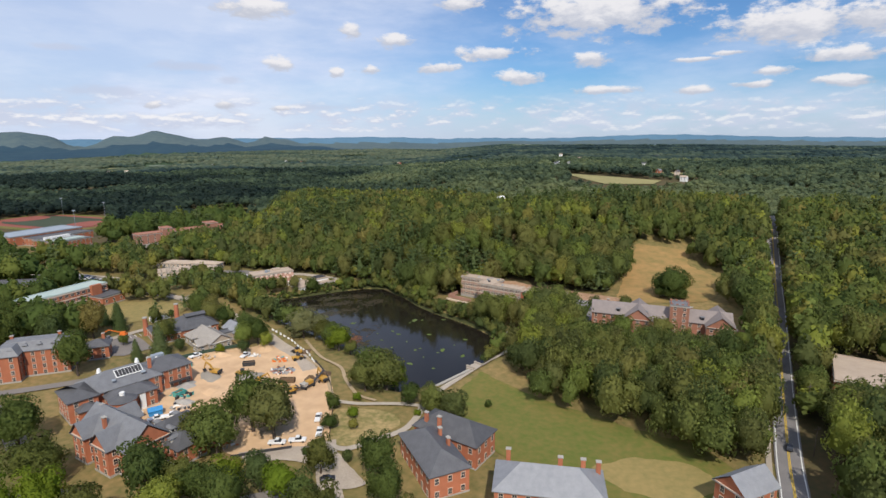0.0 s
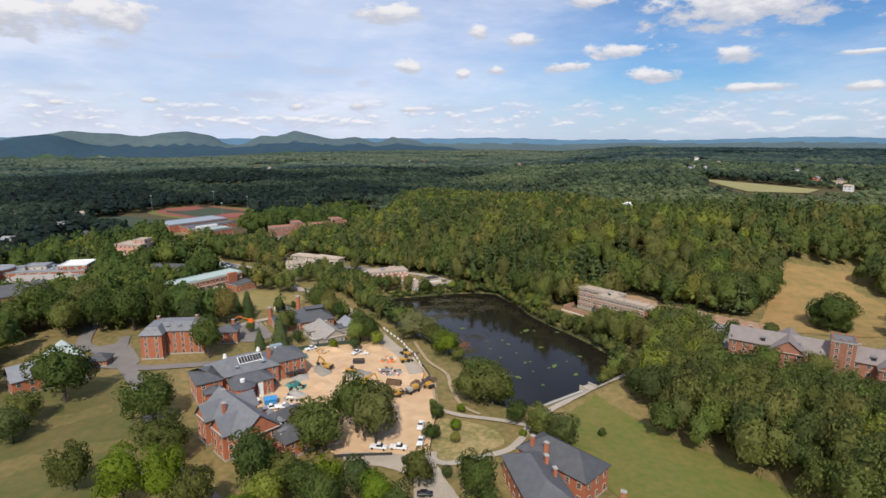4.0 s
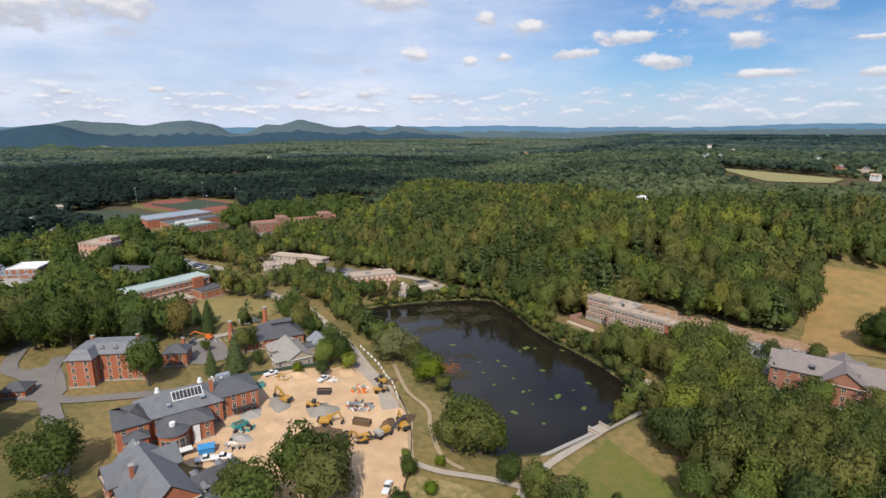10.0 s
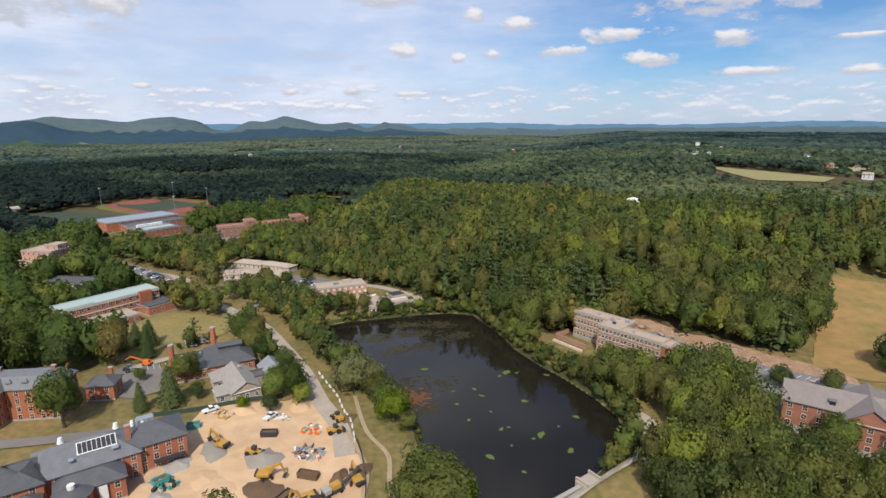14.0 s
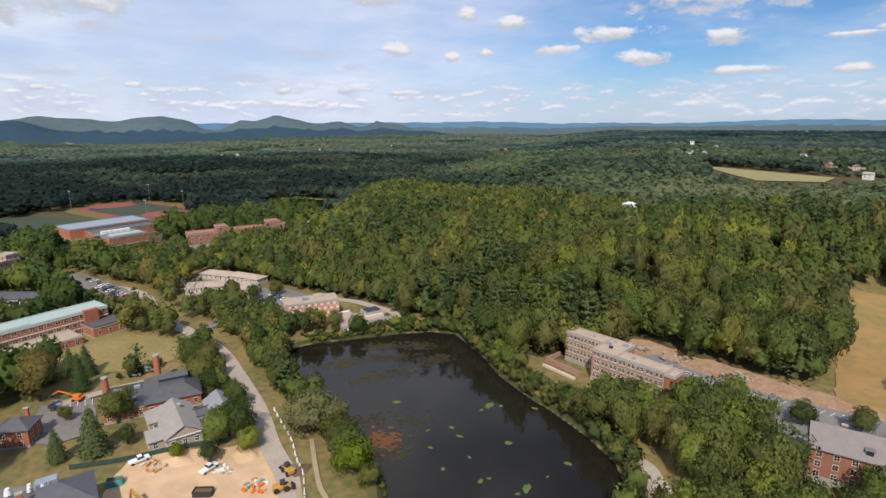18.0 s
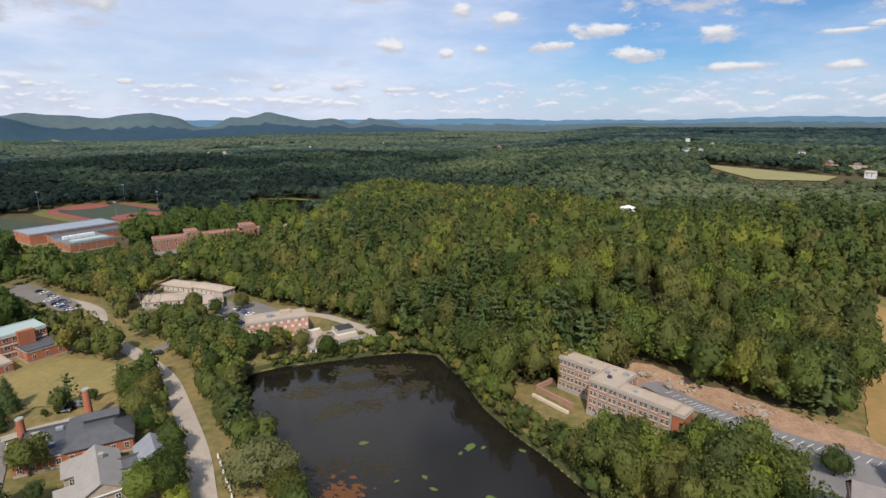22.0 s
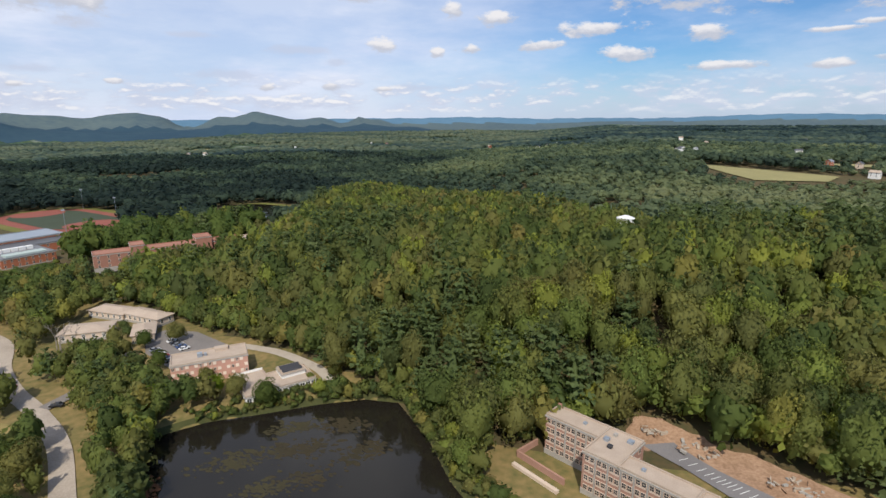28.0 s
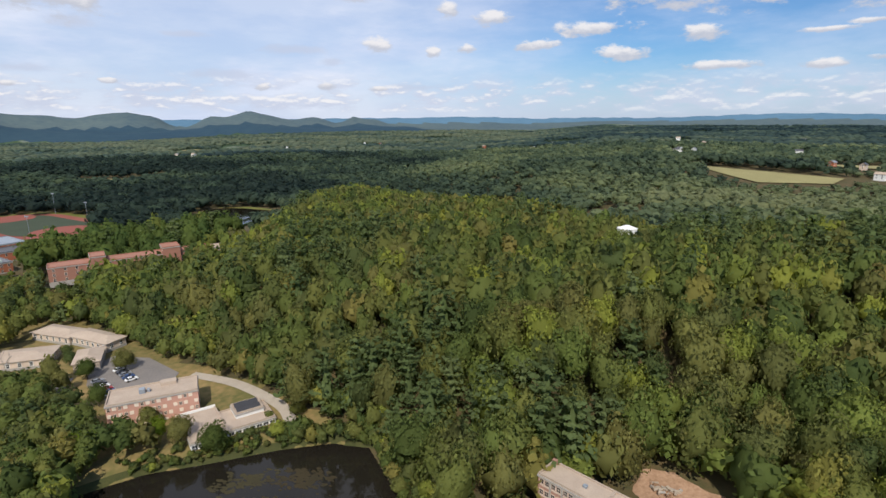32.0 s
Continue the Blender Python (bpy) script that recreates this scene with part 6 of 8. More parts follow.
def tree_thing(x, y, h, kind="broad", wide=1.0, label="", tint=None, group="campus trees"):
    """A tree of height h: trunk with limbs, and a crown of leaf clumps."""
    i = tree_thing.n % (2 if kind == "conifer" else 5)
    tree_thing.n += 1
    key = (kind, i, tint)
    if key not in TREE_KIND:
        tp, mat = (FULL_C[i], NEEDLE) if kind == "conifer" else (FULL_T[i], LEAF_OF.get(tint, LEAF))
        TREE_KIND[key] = trunk_mesh(i, kind), build_crown_mesh("crown", tp, mat, 0.0)
    tm, cm = TREE_KIND[key]
    name = {"conifer": "conifer", "shrub": "shrub"}.get(kind, "tree")
    e = new(name)
    e.matrix_basis = pose(x, y, float(land(x, y)) - 0.1, 0, 0, (tree_thing.n * 77) % 360) @ Matrix.Diagonal((h * wide, h * wide, h, 1))
    tagged(e, label or {"conifer": "dark green spreading conifer", "shrub": "rounded green shrub at the water's edge"}.get(kind, "leafy green broadleaf tree with full crown"), "tree" if kind != "shrub" else "shrub", group)
    if kind == "shrub":
        piece("stems", tm, e)
    else:
        piece("trunk", tm, e)
    piece("crown", cm, e)
    return e


tree_thing.n = 0
DEEPLEAF = foliage("deep_green_leaves", [(0.0, (0.087, 0.137, 0.039)), (0.3, (0.137, 0.183, 0.047)), (0.5, (0.100, 0.147, 0.039)), (0.75, (0.191, 0.224, 0.053)), (1.0, (0.263, 0.270, 0.059))], own=False)
LEAF_OF = {
    "dark": foliage("dark_leaves", [(0.0, (0.076, 0.112, 0.030)), (1.0, (0.118, 0.150, 0.038))], (0.7, 1.35)),
    "lime": foliage("lime_leaves", [(0.0, (0.163, 0.237, 0.025)), (1.0, (0.237, 0.275, 0.031))]),
    "willow": foliage("willow_leaves", [(0.0, (0.200, 0.213, 0.094)), (1.0, (0.250, 0.250, 0.112))]),
    "olive": foliage("olive_leaves", [(0.0, (0.118, 0.136, 0.036)), (1.0, (0.160, 0.158, 0.044))], (0.7, 1.35)),
}
# by the halls and round the yard
for x, y, h, w, k in ((-150, 148, 18, 1.1, "dark"), (-128, 132, 15, 1.2, "olive"), (-192, 148, 22, 1.0, "dark"), (-226, 140, 17, 1.0, "dark"), (-182, 123, 12, 1.0, None), (-85, 151, 19, 0.95, None),
                      (-80, 165, 21, 0.9, "dark"), (-71, 161, 20, 0.9, None), (-94, 154, 14, 1.0, "olive"), (-76, 171, 16, 0.95, None), (-95, 132, 17, 0.95, None), (-90, 140, 5, 1.0, "lime"), (-172, 199, 20, 0.78, "dark"),
                      (-197, 239, 21, 0.75, None), (-216, 240, 18, 0.8, "dark"), (-229, 225, 21, 0.85, "dark"), (-207, 226, 17, 0.8, None), (-233, 214, 25, 0.85, "dark"), (-248, 208, 24, 0.9, "dark"), (-262, 212, 24, 0.9, None),
                      (-270, 202, 24, 0.9, "dark"), (-286, 203, 24, 0.9, "dark"), (-256, 196, 19, 0.9, None), (-242, 226, 22, 0.85, None), (-226, 238, 18, 0.9, None), (-176, 232, 6, 0.9, None),
                      (-107, 236, 8, 1.0, None), (-244, 240, 19, 0.85, "dark"), (-190, 132, 13, 1.0, None), (-281, 188, 20, 0.9, None)):
    tree_thing(x, y, h, wide=w, tint=k)
for x, y, h, w in ((-150, 221, 16.5, 1.15), (-157, 215, 11.5, 1.0), (-190, 249, 16, 0.9), (-208, 250, 14, 1.1)):
    tree_thing(x, y, h, "conifer", w)
tree_thing(-22, 186, 11, wide=1.0)
# round the heating plant and the stone hall
for x, y, h, k, kind in ((-158, 236, 10, None, "broad"), (-145, 228, 6, None, "broad"), (-151, 266, 9, None, "broad"), (-140, 261, 9, "dark", "broad"), (-127, 256, 8, None, "broad"),
                          (-118, 241, 10, None, "broad"), (-113, 240, 10, "dark", "broad"), (-118, 236, 9, None, "broad"), (-114, 228, 7, None, "broad"), (-163, 276, 10, "dark", "broad"), (-157, 277, 10, None, "broad"),
                          (-125, 227, 4.5, "lime", "broad"), (-159, 268, 4.5, "lime", "broad"), (-184, 260, 3, "dark", "broad"), (-182, 263, 3, "dark", "broad"), (-180, 266, 3.5, "dark", "broad"), (-178, 269, 3, "dark", "broad"),
                          (-178, 273, 4, "dark", "broad"), (-205, 257, 9, None, "conifer"), (-199, 259, 10, None, "conifer")):
    tree_thing(x, y, h * (1.35 if h > 7 else 1.1), kind, 1.15 if kind == "conifer" else 0.9, tint=k)
# along the drive south of the yard
for x, y, h in ((-33, 147, 13), (-72, 133, 11), (-64, 135, 10), (-78, 129, 13), (-50, 145, 10), (-86, 133, 9), (-112, 117, 13), (-57, 132, 11), (-84, 122, 13), (-49, 128, 10),
                (-28, 134, 11), (-40, 118, 13), (-68, 122, 13), (-100, 114, 13), (-122, 112, 14), (-140, 112, 12), (-20, 120, 11), (-60, 112, 12), (-82, 108, 13)):
    tree_thing(x, y, h * (1.25 if x % 3 else 1.05), wide=0.82 if x % 3 else 0.95, tint=("olive", None, "dark", "lime", None)[x % 5])
# between the yard and the pond
for x, y, h, k in ((-48, 203, 16, None), (-42, 200, 17, None), (-50, 198, 13, None), (-39, 203, 12, "lime"), (-31, 190, 9, "dark"), (-14, 183, 11, None), (-58, 183, 6.2, "dark"), (-55, 169, 6, "dark"), (-47, 170, 4, None),
                   (-44, 152, 4, None), (-51, 190, 3.5, "lime"), (-62, 190, 3.5, None), (-72, 236, 12, "lime"), (-76, 240, 12, None), (-82, 246, 12, "olive"), (-94, 250, 15, "willow"), (-90, 254, 14, "willow"),
                   (-66, 234, 7, None), (-49, 177, 4.5, "lime"), (-27, 182, 3, "lime"), (-2, 193, 3, "dark"), (-57, 153, 4, None)):
    tree_thing(x, y, h, wide=1.1, tint=k)
# round the water tank
for x, y in ((-3, 470), (1.5, 467.5), (6, 467), (10.5, 470), (-7, 476), (14, 477)):
    tree_thing(x, y, 50.0 - float(land(x, y)), wide=0.72, label="tall broadleaf tree beside the water tank", group="")
# meadow tree, car park trees
tree_thing(105, 318, 14, wide=1.0)
for x, y, h in ((98, 312, 7.5), (104, 313, 7), (94, 316, 7)):
    tree_thing(x, y, h, wide=1.35, tint="dark", label="low leafy tree at the hayfield's edge")
tree_thing(96, 319, 14, wide=1.0, tint="dark")
tree_thing(100, 315, 18, wide=1.05, label="large spreading broadleaf tree at the hayfield's edge", tint="dark")
for x, y, h in ((30, 309, 5), (36, 308, 4), (24, 314, 5), (54, 296, 8.5), (69, 294, 9), (22, 300, 8), (76, 252, 14), (60, 258, 13)):
    tree_thing(x, y, h)


SPORTS_FRONT = [(-392, 418), (-384, 428), (-376, 438), (-366, 446), (-430, 436), (-412, 424)]
LOT_FRONT = [(-325, 347), (-310, 343), (-295, 340), (-282, 338), (-270, 336)]
LOT_WEST = [(-345, 361), (-336, 366), (-305, 358.5), (-272.6, 346.5), (-267.6, 336), (-293, 341), (-318, 345.5), (-335, 353)]


def tree_belt(name, polys, step, hmin, hmax, label, margin=3.5, thin=0.0, conifers=0.12, roads=(), setback=0, clear=(), leaf=None, spread=1.0, low_by=3.5):
    x0, x1 = min(p[0] for q in polys for p in q), max(p[0] for q in polys for p in q)
    y0, y1 = min(p[1] for q in polys for p in q), max(p[1] for q in polys for p in q)
    xs, ys = scatter(polys, x0, x1, y0, y1, step, margin)
    keep = rng.uniform(0, 1, len(xs)) > thin
    for line, d in roads:
        keep &= seg_dist(xs, ys, line, False) > d
    d = np.hypot(xs + 5, ys - 100)
    for s_ in range(3, setback, 3):
        for b in BLOCKED:
            keep &= ~inside(xs + (xs + 5) / d * s_, ys + (ys - 100) / d * s_, b)
    for p in clear:
        keep &= ~inside(xs, ys, p)
    xs, ys = xs[keep], ys[keep]
    rows = tree_rows(xs, ys, 6, hmin, hmax)
    rows[:, 4] *= spread
    rows = keep_low(rows, 69, low_by, HOUSES)
    rows = open_before(rows, SPORTS_FRONT, 15, 60, 4, 0.12)
    rows = open_before(rows, LOT_FRONT, 9, 40, 2.5, 0.2)
    rows = open_before(rows, [(-32, 315), (-24, 308), (-14, 304)], 6, 13, 3, 0.4)
    con = rng.uniform(0, 1, len(xs)) < conifers
    forest_mesh(name, rows[~con], NEAR_T, leaf or LEAF, label)
    if con.any():
        rows[con, 6] = rng.integers(0, 3, con.sum())
        rows[con, 4] *= 1.3
        forest_mesh(name + "_conifers", rows[con], NEAR_C, NEEDLE, "dark conifers scattered among broadleaf trees")


WEST_DRIVE = [(-262, 215), (-240, 192), (-222, 188), (-205, 182), (-186, 172)]
LAKE_ROAD = [(-78, 214), (-102, 240), (-119, 257), (-142, 276), (-166, 294), (-191, 306), (-212, 314), (-235, 326), (-262, 345), (-300, 352), (-345, 350), (-420, 330)]
tree_belt("lakeside_trees", [[(-146, 311), (-133, 297), (-119, 285), (-104, 274), (-86, 261), (-90, 254), (-108, 262), (-125, 273), (-148, 291), (-166, 304), (-184, 318), (-186, 334), (-168, 334), (-150, 330), (-134, 328), (-142, 318)]],
          5.4, 9, 15, "mixed trees along the pond bank", roads=((LAKE_ROAD, 4.5),), low_by=6.5)
CAMPUS = [
    [(-420, 330), (-345, 345), (-300, 345), (-262, 338), (-236, 318), (-238, 262), (-215, 258), (-196, 244), (-204, 226), (-226, 222), (-240, 208), (-268, 196), (-300, 190), (-330, 215), (-430, 230)],
    [(-430, 250), (-330, 230), (-268, 190), (-246, 150), (-228, 140), (-250, 118), (-430, 130)],
    [(-182, 284), (-182, 297), (-158, 284), (-136, 272), (-126, 261), (-140, 260), (-160, 270)],
    [(-260, 321), (-245, 325), (-207, 310), (-190, 296), (-200, 291), (-220, 290)],

    [(-300, 360), (-260, 352), (-236, 334), (-205, 320), (-198, 326), (-206, 350), (-212, 364), (-240, 366), (-256, 392), (-232, 402), (-300, 462), (-350, 440), (-360, 385)],
    [(-430, 330), (-345, 356), (-300, 358), (-350, 440), (-372, 408), (-430, 420)],
    [(-430, 290), (-300, 305), (-270, 330), (-300, 344), (-345, 342), (-430, 322)],
    [(-236, 332), (-212, 306), (-196, 300), (-186, 300), (-205, 312)],
    [(-196, 300), (-178, 286), (-168, 276), (-160, 268), (-152, 272), (-170, 290)],
    [(-196, 262), (-180, 262), (-176, 270), (-190, 276)],
]
CAMPUS += [
    [(-430, 400), (-372, 410), (-350, 440), (-345, 470), (-330, 500), (-300, 545), (-275, 575), (-330, 590), (-380, 520), (-385, 430), (-430, 425)],
    [(-330, 452), (-300, 440), (-262, 420), (-236, 412), (-262, 500), (-268, 540), (-292, 508)],
    [(-300, 340), (-262, 336), (-240, 318), (-262, 300), (-280, 314), (-310, 330)],
]
OPEN_GROUND = ([(-238, 336), (-216, 330), (-212, 350), (-236, 354)], [(-192, 354), (-166, 343), (-160, 356), (-166, 372), (-188, 380), (-204, 377), (-204, 366)], [(-216, 350), (-240, 378), (-228, 380), (-206, 362)],
               [(-230, 262), (-196, 262), (-178, 280), (-182, 292), (-196, 298), (-222, 296), (-236, 284)], [(-196, 252), (-178, 262), (-158, 244), (-166, 224), (-188, 232)], LOT_WEST)
OLD_WOOD = [p for p in CAMPUS if sum(q[0] for q in p) / len(p) < -275]
GARDEN = [p for p in CAMPUS if p not in OLD_WOOD]
tree_belt("campus_wood", OLD_WOOD, 8.2, 14, 24, "tall dark green trees between campus buildings", 5.0, 0.12, 0.12, roads=((LAKE_ROAD, 6.5), (WEST_DRIVE, 7)), setback=16, clear=OPEN_GROUND, leaf=DEEPLEAF, low_by=9.5)
tree_belt("garden_trees", GARDEN, 6.4, 8.5, 15.5, "mixed green trees along the curving road", 4.0, 0.2, 0.15, roads=((LAKE_ROAD, 5.0), (WEST_DRIVE, 7)), setback=16, clear=OPEN_GROUND)
ROAD_EDGE = [p for p in smooth_line(MAIN, 4) if 185 < p[1] < 480]
tree_belt("roadside_trees", [ribbon(ROAD_EDGE, 5, 9.2), ribbon(ROAD_EDGE, 5, -9.2)], 5.5, 15, 21, "tall trees arching over the country road", 3.0, 0.0, 0.0)
BACK_DRIVE = [(-160, 372), (-140, 370), (-122, 364), (-110, 358), (-101, 348)]
tree_belt("wood_edge", [[(-236, 398), (-212, 391), (-190, 385), (-166, 376), (-150, 375), (-128, 369), (-110, 362), (-98, 354), (-92, 358), (-104, 368), (-130, 380), (-160, 392), (-190, 404), (-234, 414)]], 4.6, 8, 15, "leafy edge of the wood behind the halls", 2.5, 0.0, 0.1,
          roads=((BACK_DRIVE, 3.0),))
TERRACE = [(-36, 330), (-12, 318), (-4, 308), (-10, 304), (-22, 309), (-36, 318)]
tree_belt("grove", [[(-214, 333), (-202, 352), (-178, 342), (-168, 329), (-154, 323), (-143, 318), (-146, 310), (-160, 300), (-188, 318)]], 6.2, 8.5, 13, "leafy grove between the road and the pink hall", 4.0, 0.0, 0.1,
          roads=((LAKE_ROAD, 5.0),), setback=10, low_by=5.5)
tree_belt("bank_edge_trees", [[(-30, 330), (-27, 341), (-12, 345), (-2, 351), (4, 357), (14, 356), (28, 348), (40, 343), (54, 333), (68, 325), (66, 319.5), (52, 328.5), (39, 338.5), (27, 343.5), (14, 351.5), (5, 352.5), (-2, 346), (-13, 337)]], 5.0, 12, 19, "tall trees at the head of the bare bank", 2.5, 0.0, 0.1)
EAST_SHORE = [(-103, 342), (-88, 350), (-76, 351), (-66, 340), (-57, 330), (-46, 314), (-33, 301), (-22, 292), (-10, 280), (-1, 268), (2, 256), (-2, 243), (-6, 234)]
road("shore_margin", LAKE + [LAKE[0]], 4.5, REED, 0.12, "rank grass and reeds at the water's edge", "bank")
tree_belt("shore_thicket", [ribbon(smooth_line(EAST_SHORE, 3), 4.5, 2.0)], 2.7, 4.0, 8.0, "bushes overhanging the pond's edge", 1.5, 0.0, 0.0, spread=1.3)
tree_belt("shore_trees", [[(-100, 356), (-92, 351), (-80, 354), (-72, 352), (-62, 340), (-44, 316), (-30, 303), (-20, 294), (-8, 282), (1, 270), (3, 256), (-1, 243), (4, 240), (10, 256), (6, 276), (-4, 290), (-20, 300), (-30, 312), (-40, 326), (-56, 346), (-74, 362), (-92, 366)]],
          5.0, 7, 12, "bushy trees leaning over the pond's edge", 3.0, 0.0, 0.0, clear=(TERRACE,), low_by=6.5)
tree_belt("northeast_bank", [[(-9, 290), (2, 286), (18, 290), (24, 298), (14, 300), (2, 305), (-5, 308)]], 5.4, 10, 16, "bank trees below the long hall", 3.0, 0.25, 0.0, clear=(TERRACE,), low_by=6.5)

tree_belt("shore_shrubs", [[(-142, 320), (-124, 336), (-106, 347), (-96, 354), (-90, 352), (-104, 341), (-120, 330), (-135, 319)], [(-62, 233), (-52, 226), (-41, 219), (-40, 224), (-56, 236), (-68, 248)]],
          1.5, 1.6, 3.8, "low yellow-green shrubs along the pond's edge", 1.5, 0.1, 0.0, spread=1.35)
for x, y, h, k in ((-119, 333.5, 10, "dark"), (-131, 333, 9, None), (-147, 338, 8, None), (-152, 341, 4, None), (-138, 331, 9, "lime"), (-104, 356, 6, "olive"), (-175, 344, 8, "dark"), (-112, 352, 4, None), (-152, 318, 10, "lime"), (-196, 358, 9, "dark"),
                   (-188, 368, 9, None), (-214, 366, 6, None), (-222, 372, 6, None)):
    tree_thing(x, y, h, tint=k)


def bare_tree(x, y, h, seed):
    """Leafless grey tree: forking limbs only."""
    q = random.Random(seed)
    e = new("bare_tree")
    e.matrix_basis = pose(x, y, float(land(x, y)) - 0.1)
    tagged(e, "leafless grey tree with bare forking limbs", "tree", "bare trees")
    bm = bmesh.new()

    def limb(a, dr, ln, r, level):
        b_ = a + dr * ln
        m = dr.to_track_quat("Z", "Y").to_matrix()
        n = 5
        rings = [[bm.verts.new(p + m @ Vector((math.cos(j * 6.2832 / n) * t, math.sin(j * 6.2832 / n) * t, 0))) for j in range(n)] for p, t in ((a, r), (b_, r * 0.55))]
        for j in range(n):
            bm.faces.new((rings[0][j], rings[0][(j + 1) % n], rings[1][(j + 1) % n], rings[1][j]))
        if level:
            for _ in range(3 if level > 1 else 4):
                nd = (dr + Vector((q.uniform(-0.7, 0.7), q.uniform(-0.7, 0.7), q.uniform(0, 0.4)))).normalized()
                limb(a + dr * ln * q.uniform(0.5, 1.0), nd, ln * q.uniform(0.45, 0.7), r * 0.5, level - 1)

    limb(Vector((0, 0, 0)), Vector((0, 0, 1)), h * 0.5, 0.22, 3)
    part("branchwork", bm, GREYBARK, e)


GREYBARK = material("grey_bark", (0.34, 0.30, 0.26), 0.9, scale=1.5)
for k, (x, y, h) in enumerate(((-226, 344, 17), (-221, 340, 16), (-231, 346, 15), (-223, 348, 15), (-88, 250, 9), (70, 262, 10))):
    bare_tree(x, y, h, k)


# ---------------------------------------------------------------- vehicles and machines
def profile_mesh(pts, half, mat, taper=0.0):
    """A body with the side outline pts (x, z), half its width, narrowed towards the top by taper."""
    bm = bmesh.new()
    top = max(z for _, z in pts)
    rows_ = []
    for s in (-1, 1):
        rows_.append([bm.verts.new((x, s * half * (1 - taper * max(z, 0) / top), z)) for x, z in pts])
    n = len(pts)
    bm.faces.new(rows_[0])
    bm.faces.new(rows_[1][::-1])
    for i in range(n):
        bm.faces.new((rows_[0][i], rows_[1][i], rows_[1][(i + 1) % n], rows_[0][(i + 1) % n]))
    bmesh.ops.recalc_face_normals(bm, faces=bm.faces)
    return bm


def mesh_of(name, bm, mat):
    me = bpy.data.meshes.new(name)
    bm.to_mesh(me), bm.free()
    me.materials.append(mat)
    return me


def wheel_mesh(r, w):
    bm = bmesh.new()
    bmesh.ops.create_cone(bm, cap_ends=True, segments=12, radius1=r, radius2=r, depth=w, matrix=Matrix.Rotation(math.pi / 2, 4, "X"))
    return bm


CAR_KINDS = {
    "car": ([(-2.2, 0.35), (-2.25, 0.75), (-2.1, 0.95), (-1.0, 1.0), (1.0, 1.0), (2.1, 0.85), (2.25, 0.6), (2.2, 0.3)], [(-1.7, 1.0), (-1.2, 1.45), (0.3, 1.48), (1.1, 1.0)]),
    "pickup": ([(-2.8, 0.45), (-2.8, 1.05), (-0.6, 1.1), (1.2, 1.15), (2.6, 1.1), (2.8, 0.8), (2.75, 0.4)], [(-0.6, 1.1), (-0.5, 1.85), (0.8, 1.85), (1.4, 1.12)]),
    "van": ([(-2.6, 0.4), (-2.6, 2.2), (1.3, 2.25), (2.0, 1.3), (2.6, 1.1), (2.65, 0.4)], [(1.2, 1.35), (1.15, 2.1), (1.45, 2.05), (2.0, 1.35)]),
}
CAR_MESH = {}


def vehicle(kind, colour, x, y, rz, label, group="", z=None):
    if (kind, colour) not in CAR_MESH:
        side, cab = CAR_KINDS[kind]
        w = 0.9 if kind == "car" else 1.0
        body = profile_mesh(side, w, None, 0.06)
        bmesh.ops.bevel(body, geom=body.edges[:], offset=0.06, segments=1, affect="EDGES")
        glass = profile_mesh(cab, w * 0.93, None, 0.12)
        roof = boxes((cab[1][0] + 0.05, cab[2][0] - 0.05, -w * 0.78, w * 0.78, cab[1][1], cab[1][1] + 0.06))
        CAR_MESH[kind, colour] = (mesh_of("body", body, CARS[colour]), mesh_of("cab_glass", glass, GLASS), mesh_of("roof", roof, CARS[colour]),
                                  mesh_of("wheel", wheel_mesh(0.36, 0.24), RUBBER), side[0][0], side[-1][0], w,
                                  mesh_of("lamp", boxes((-0.04, 0.04, -0.16, 0.16, -0.08, 0.08)), WHITE))
    body, glass, roof, wheel, x0, x1, w, lamp = CAR_MESH[kind, colour]
    e = thing({"car": "parked_car", "pickup": "pickup_truck", "van": "white_van" if colour == 0 else "van"}[kind], x, y, (float(land(x, y)) + 0.34) if z is None else z, rz, label, "car" if kind == "car" else "truck", group)
    piece("body", body, e), piece("cab_glass", glass, e), piece("roof", roof, e)
    for u in (x0 + 0.85, x1 - 0.85):
        for s in (-1, 1):
            piece("wheel", wheel, e, m=pose(u, s * (w - 0.08), 0.36))
    for s in (-0.6, 0.6):
        piece("headlight", lamp, e, m=pose(x1 + 0.04, s, 0.72))
    return e


CNAME = ("white", "black", "grey", "dark red", "dark blue")


def car(x, y, rz, colour, where="parked on worn asphalt", kind="car", group="parked cars"):
    return vehicle(kind, colour, x, y, rz, f"{CNAME[colour]} {'car' if kind == 'car' else 'pickup truck' if kind == 'pickup' else 'van'} {where}", group)


for k, (x, y) in enumerate(((-318, 357.5), (-312, 356), (-305, 354), (-299, 352), (-290, 349), (-284, 347))):
    car(x, y, 70 + 4 * (k % 3), (1, 0, 2, 0, 4, 2)[k], "parked beside the curving road")


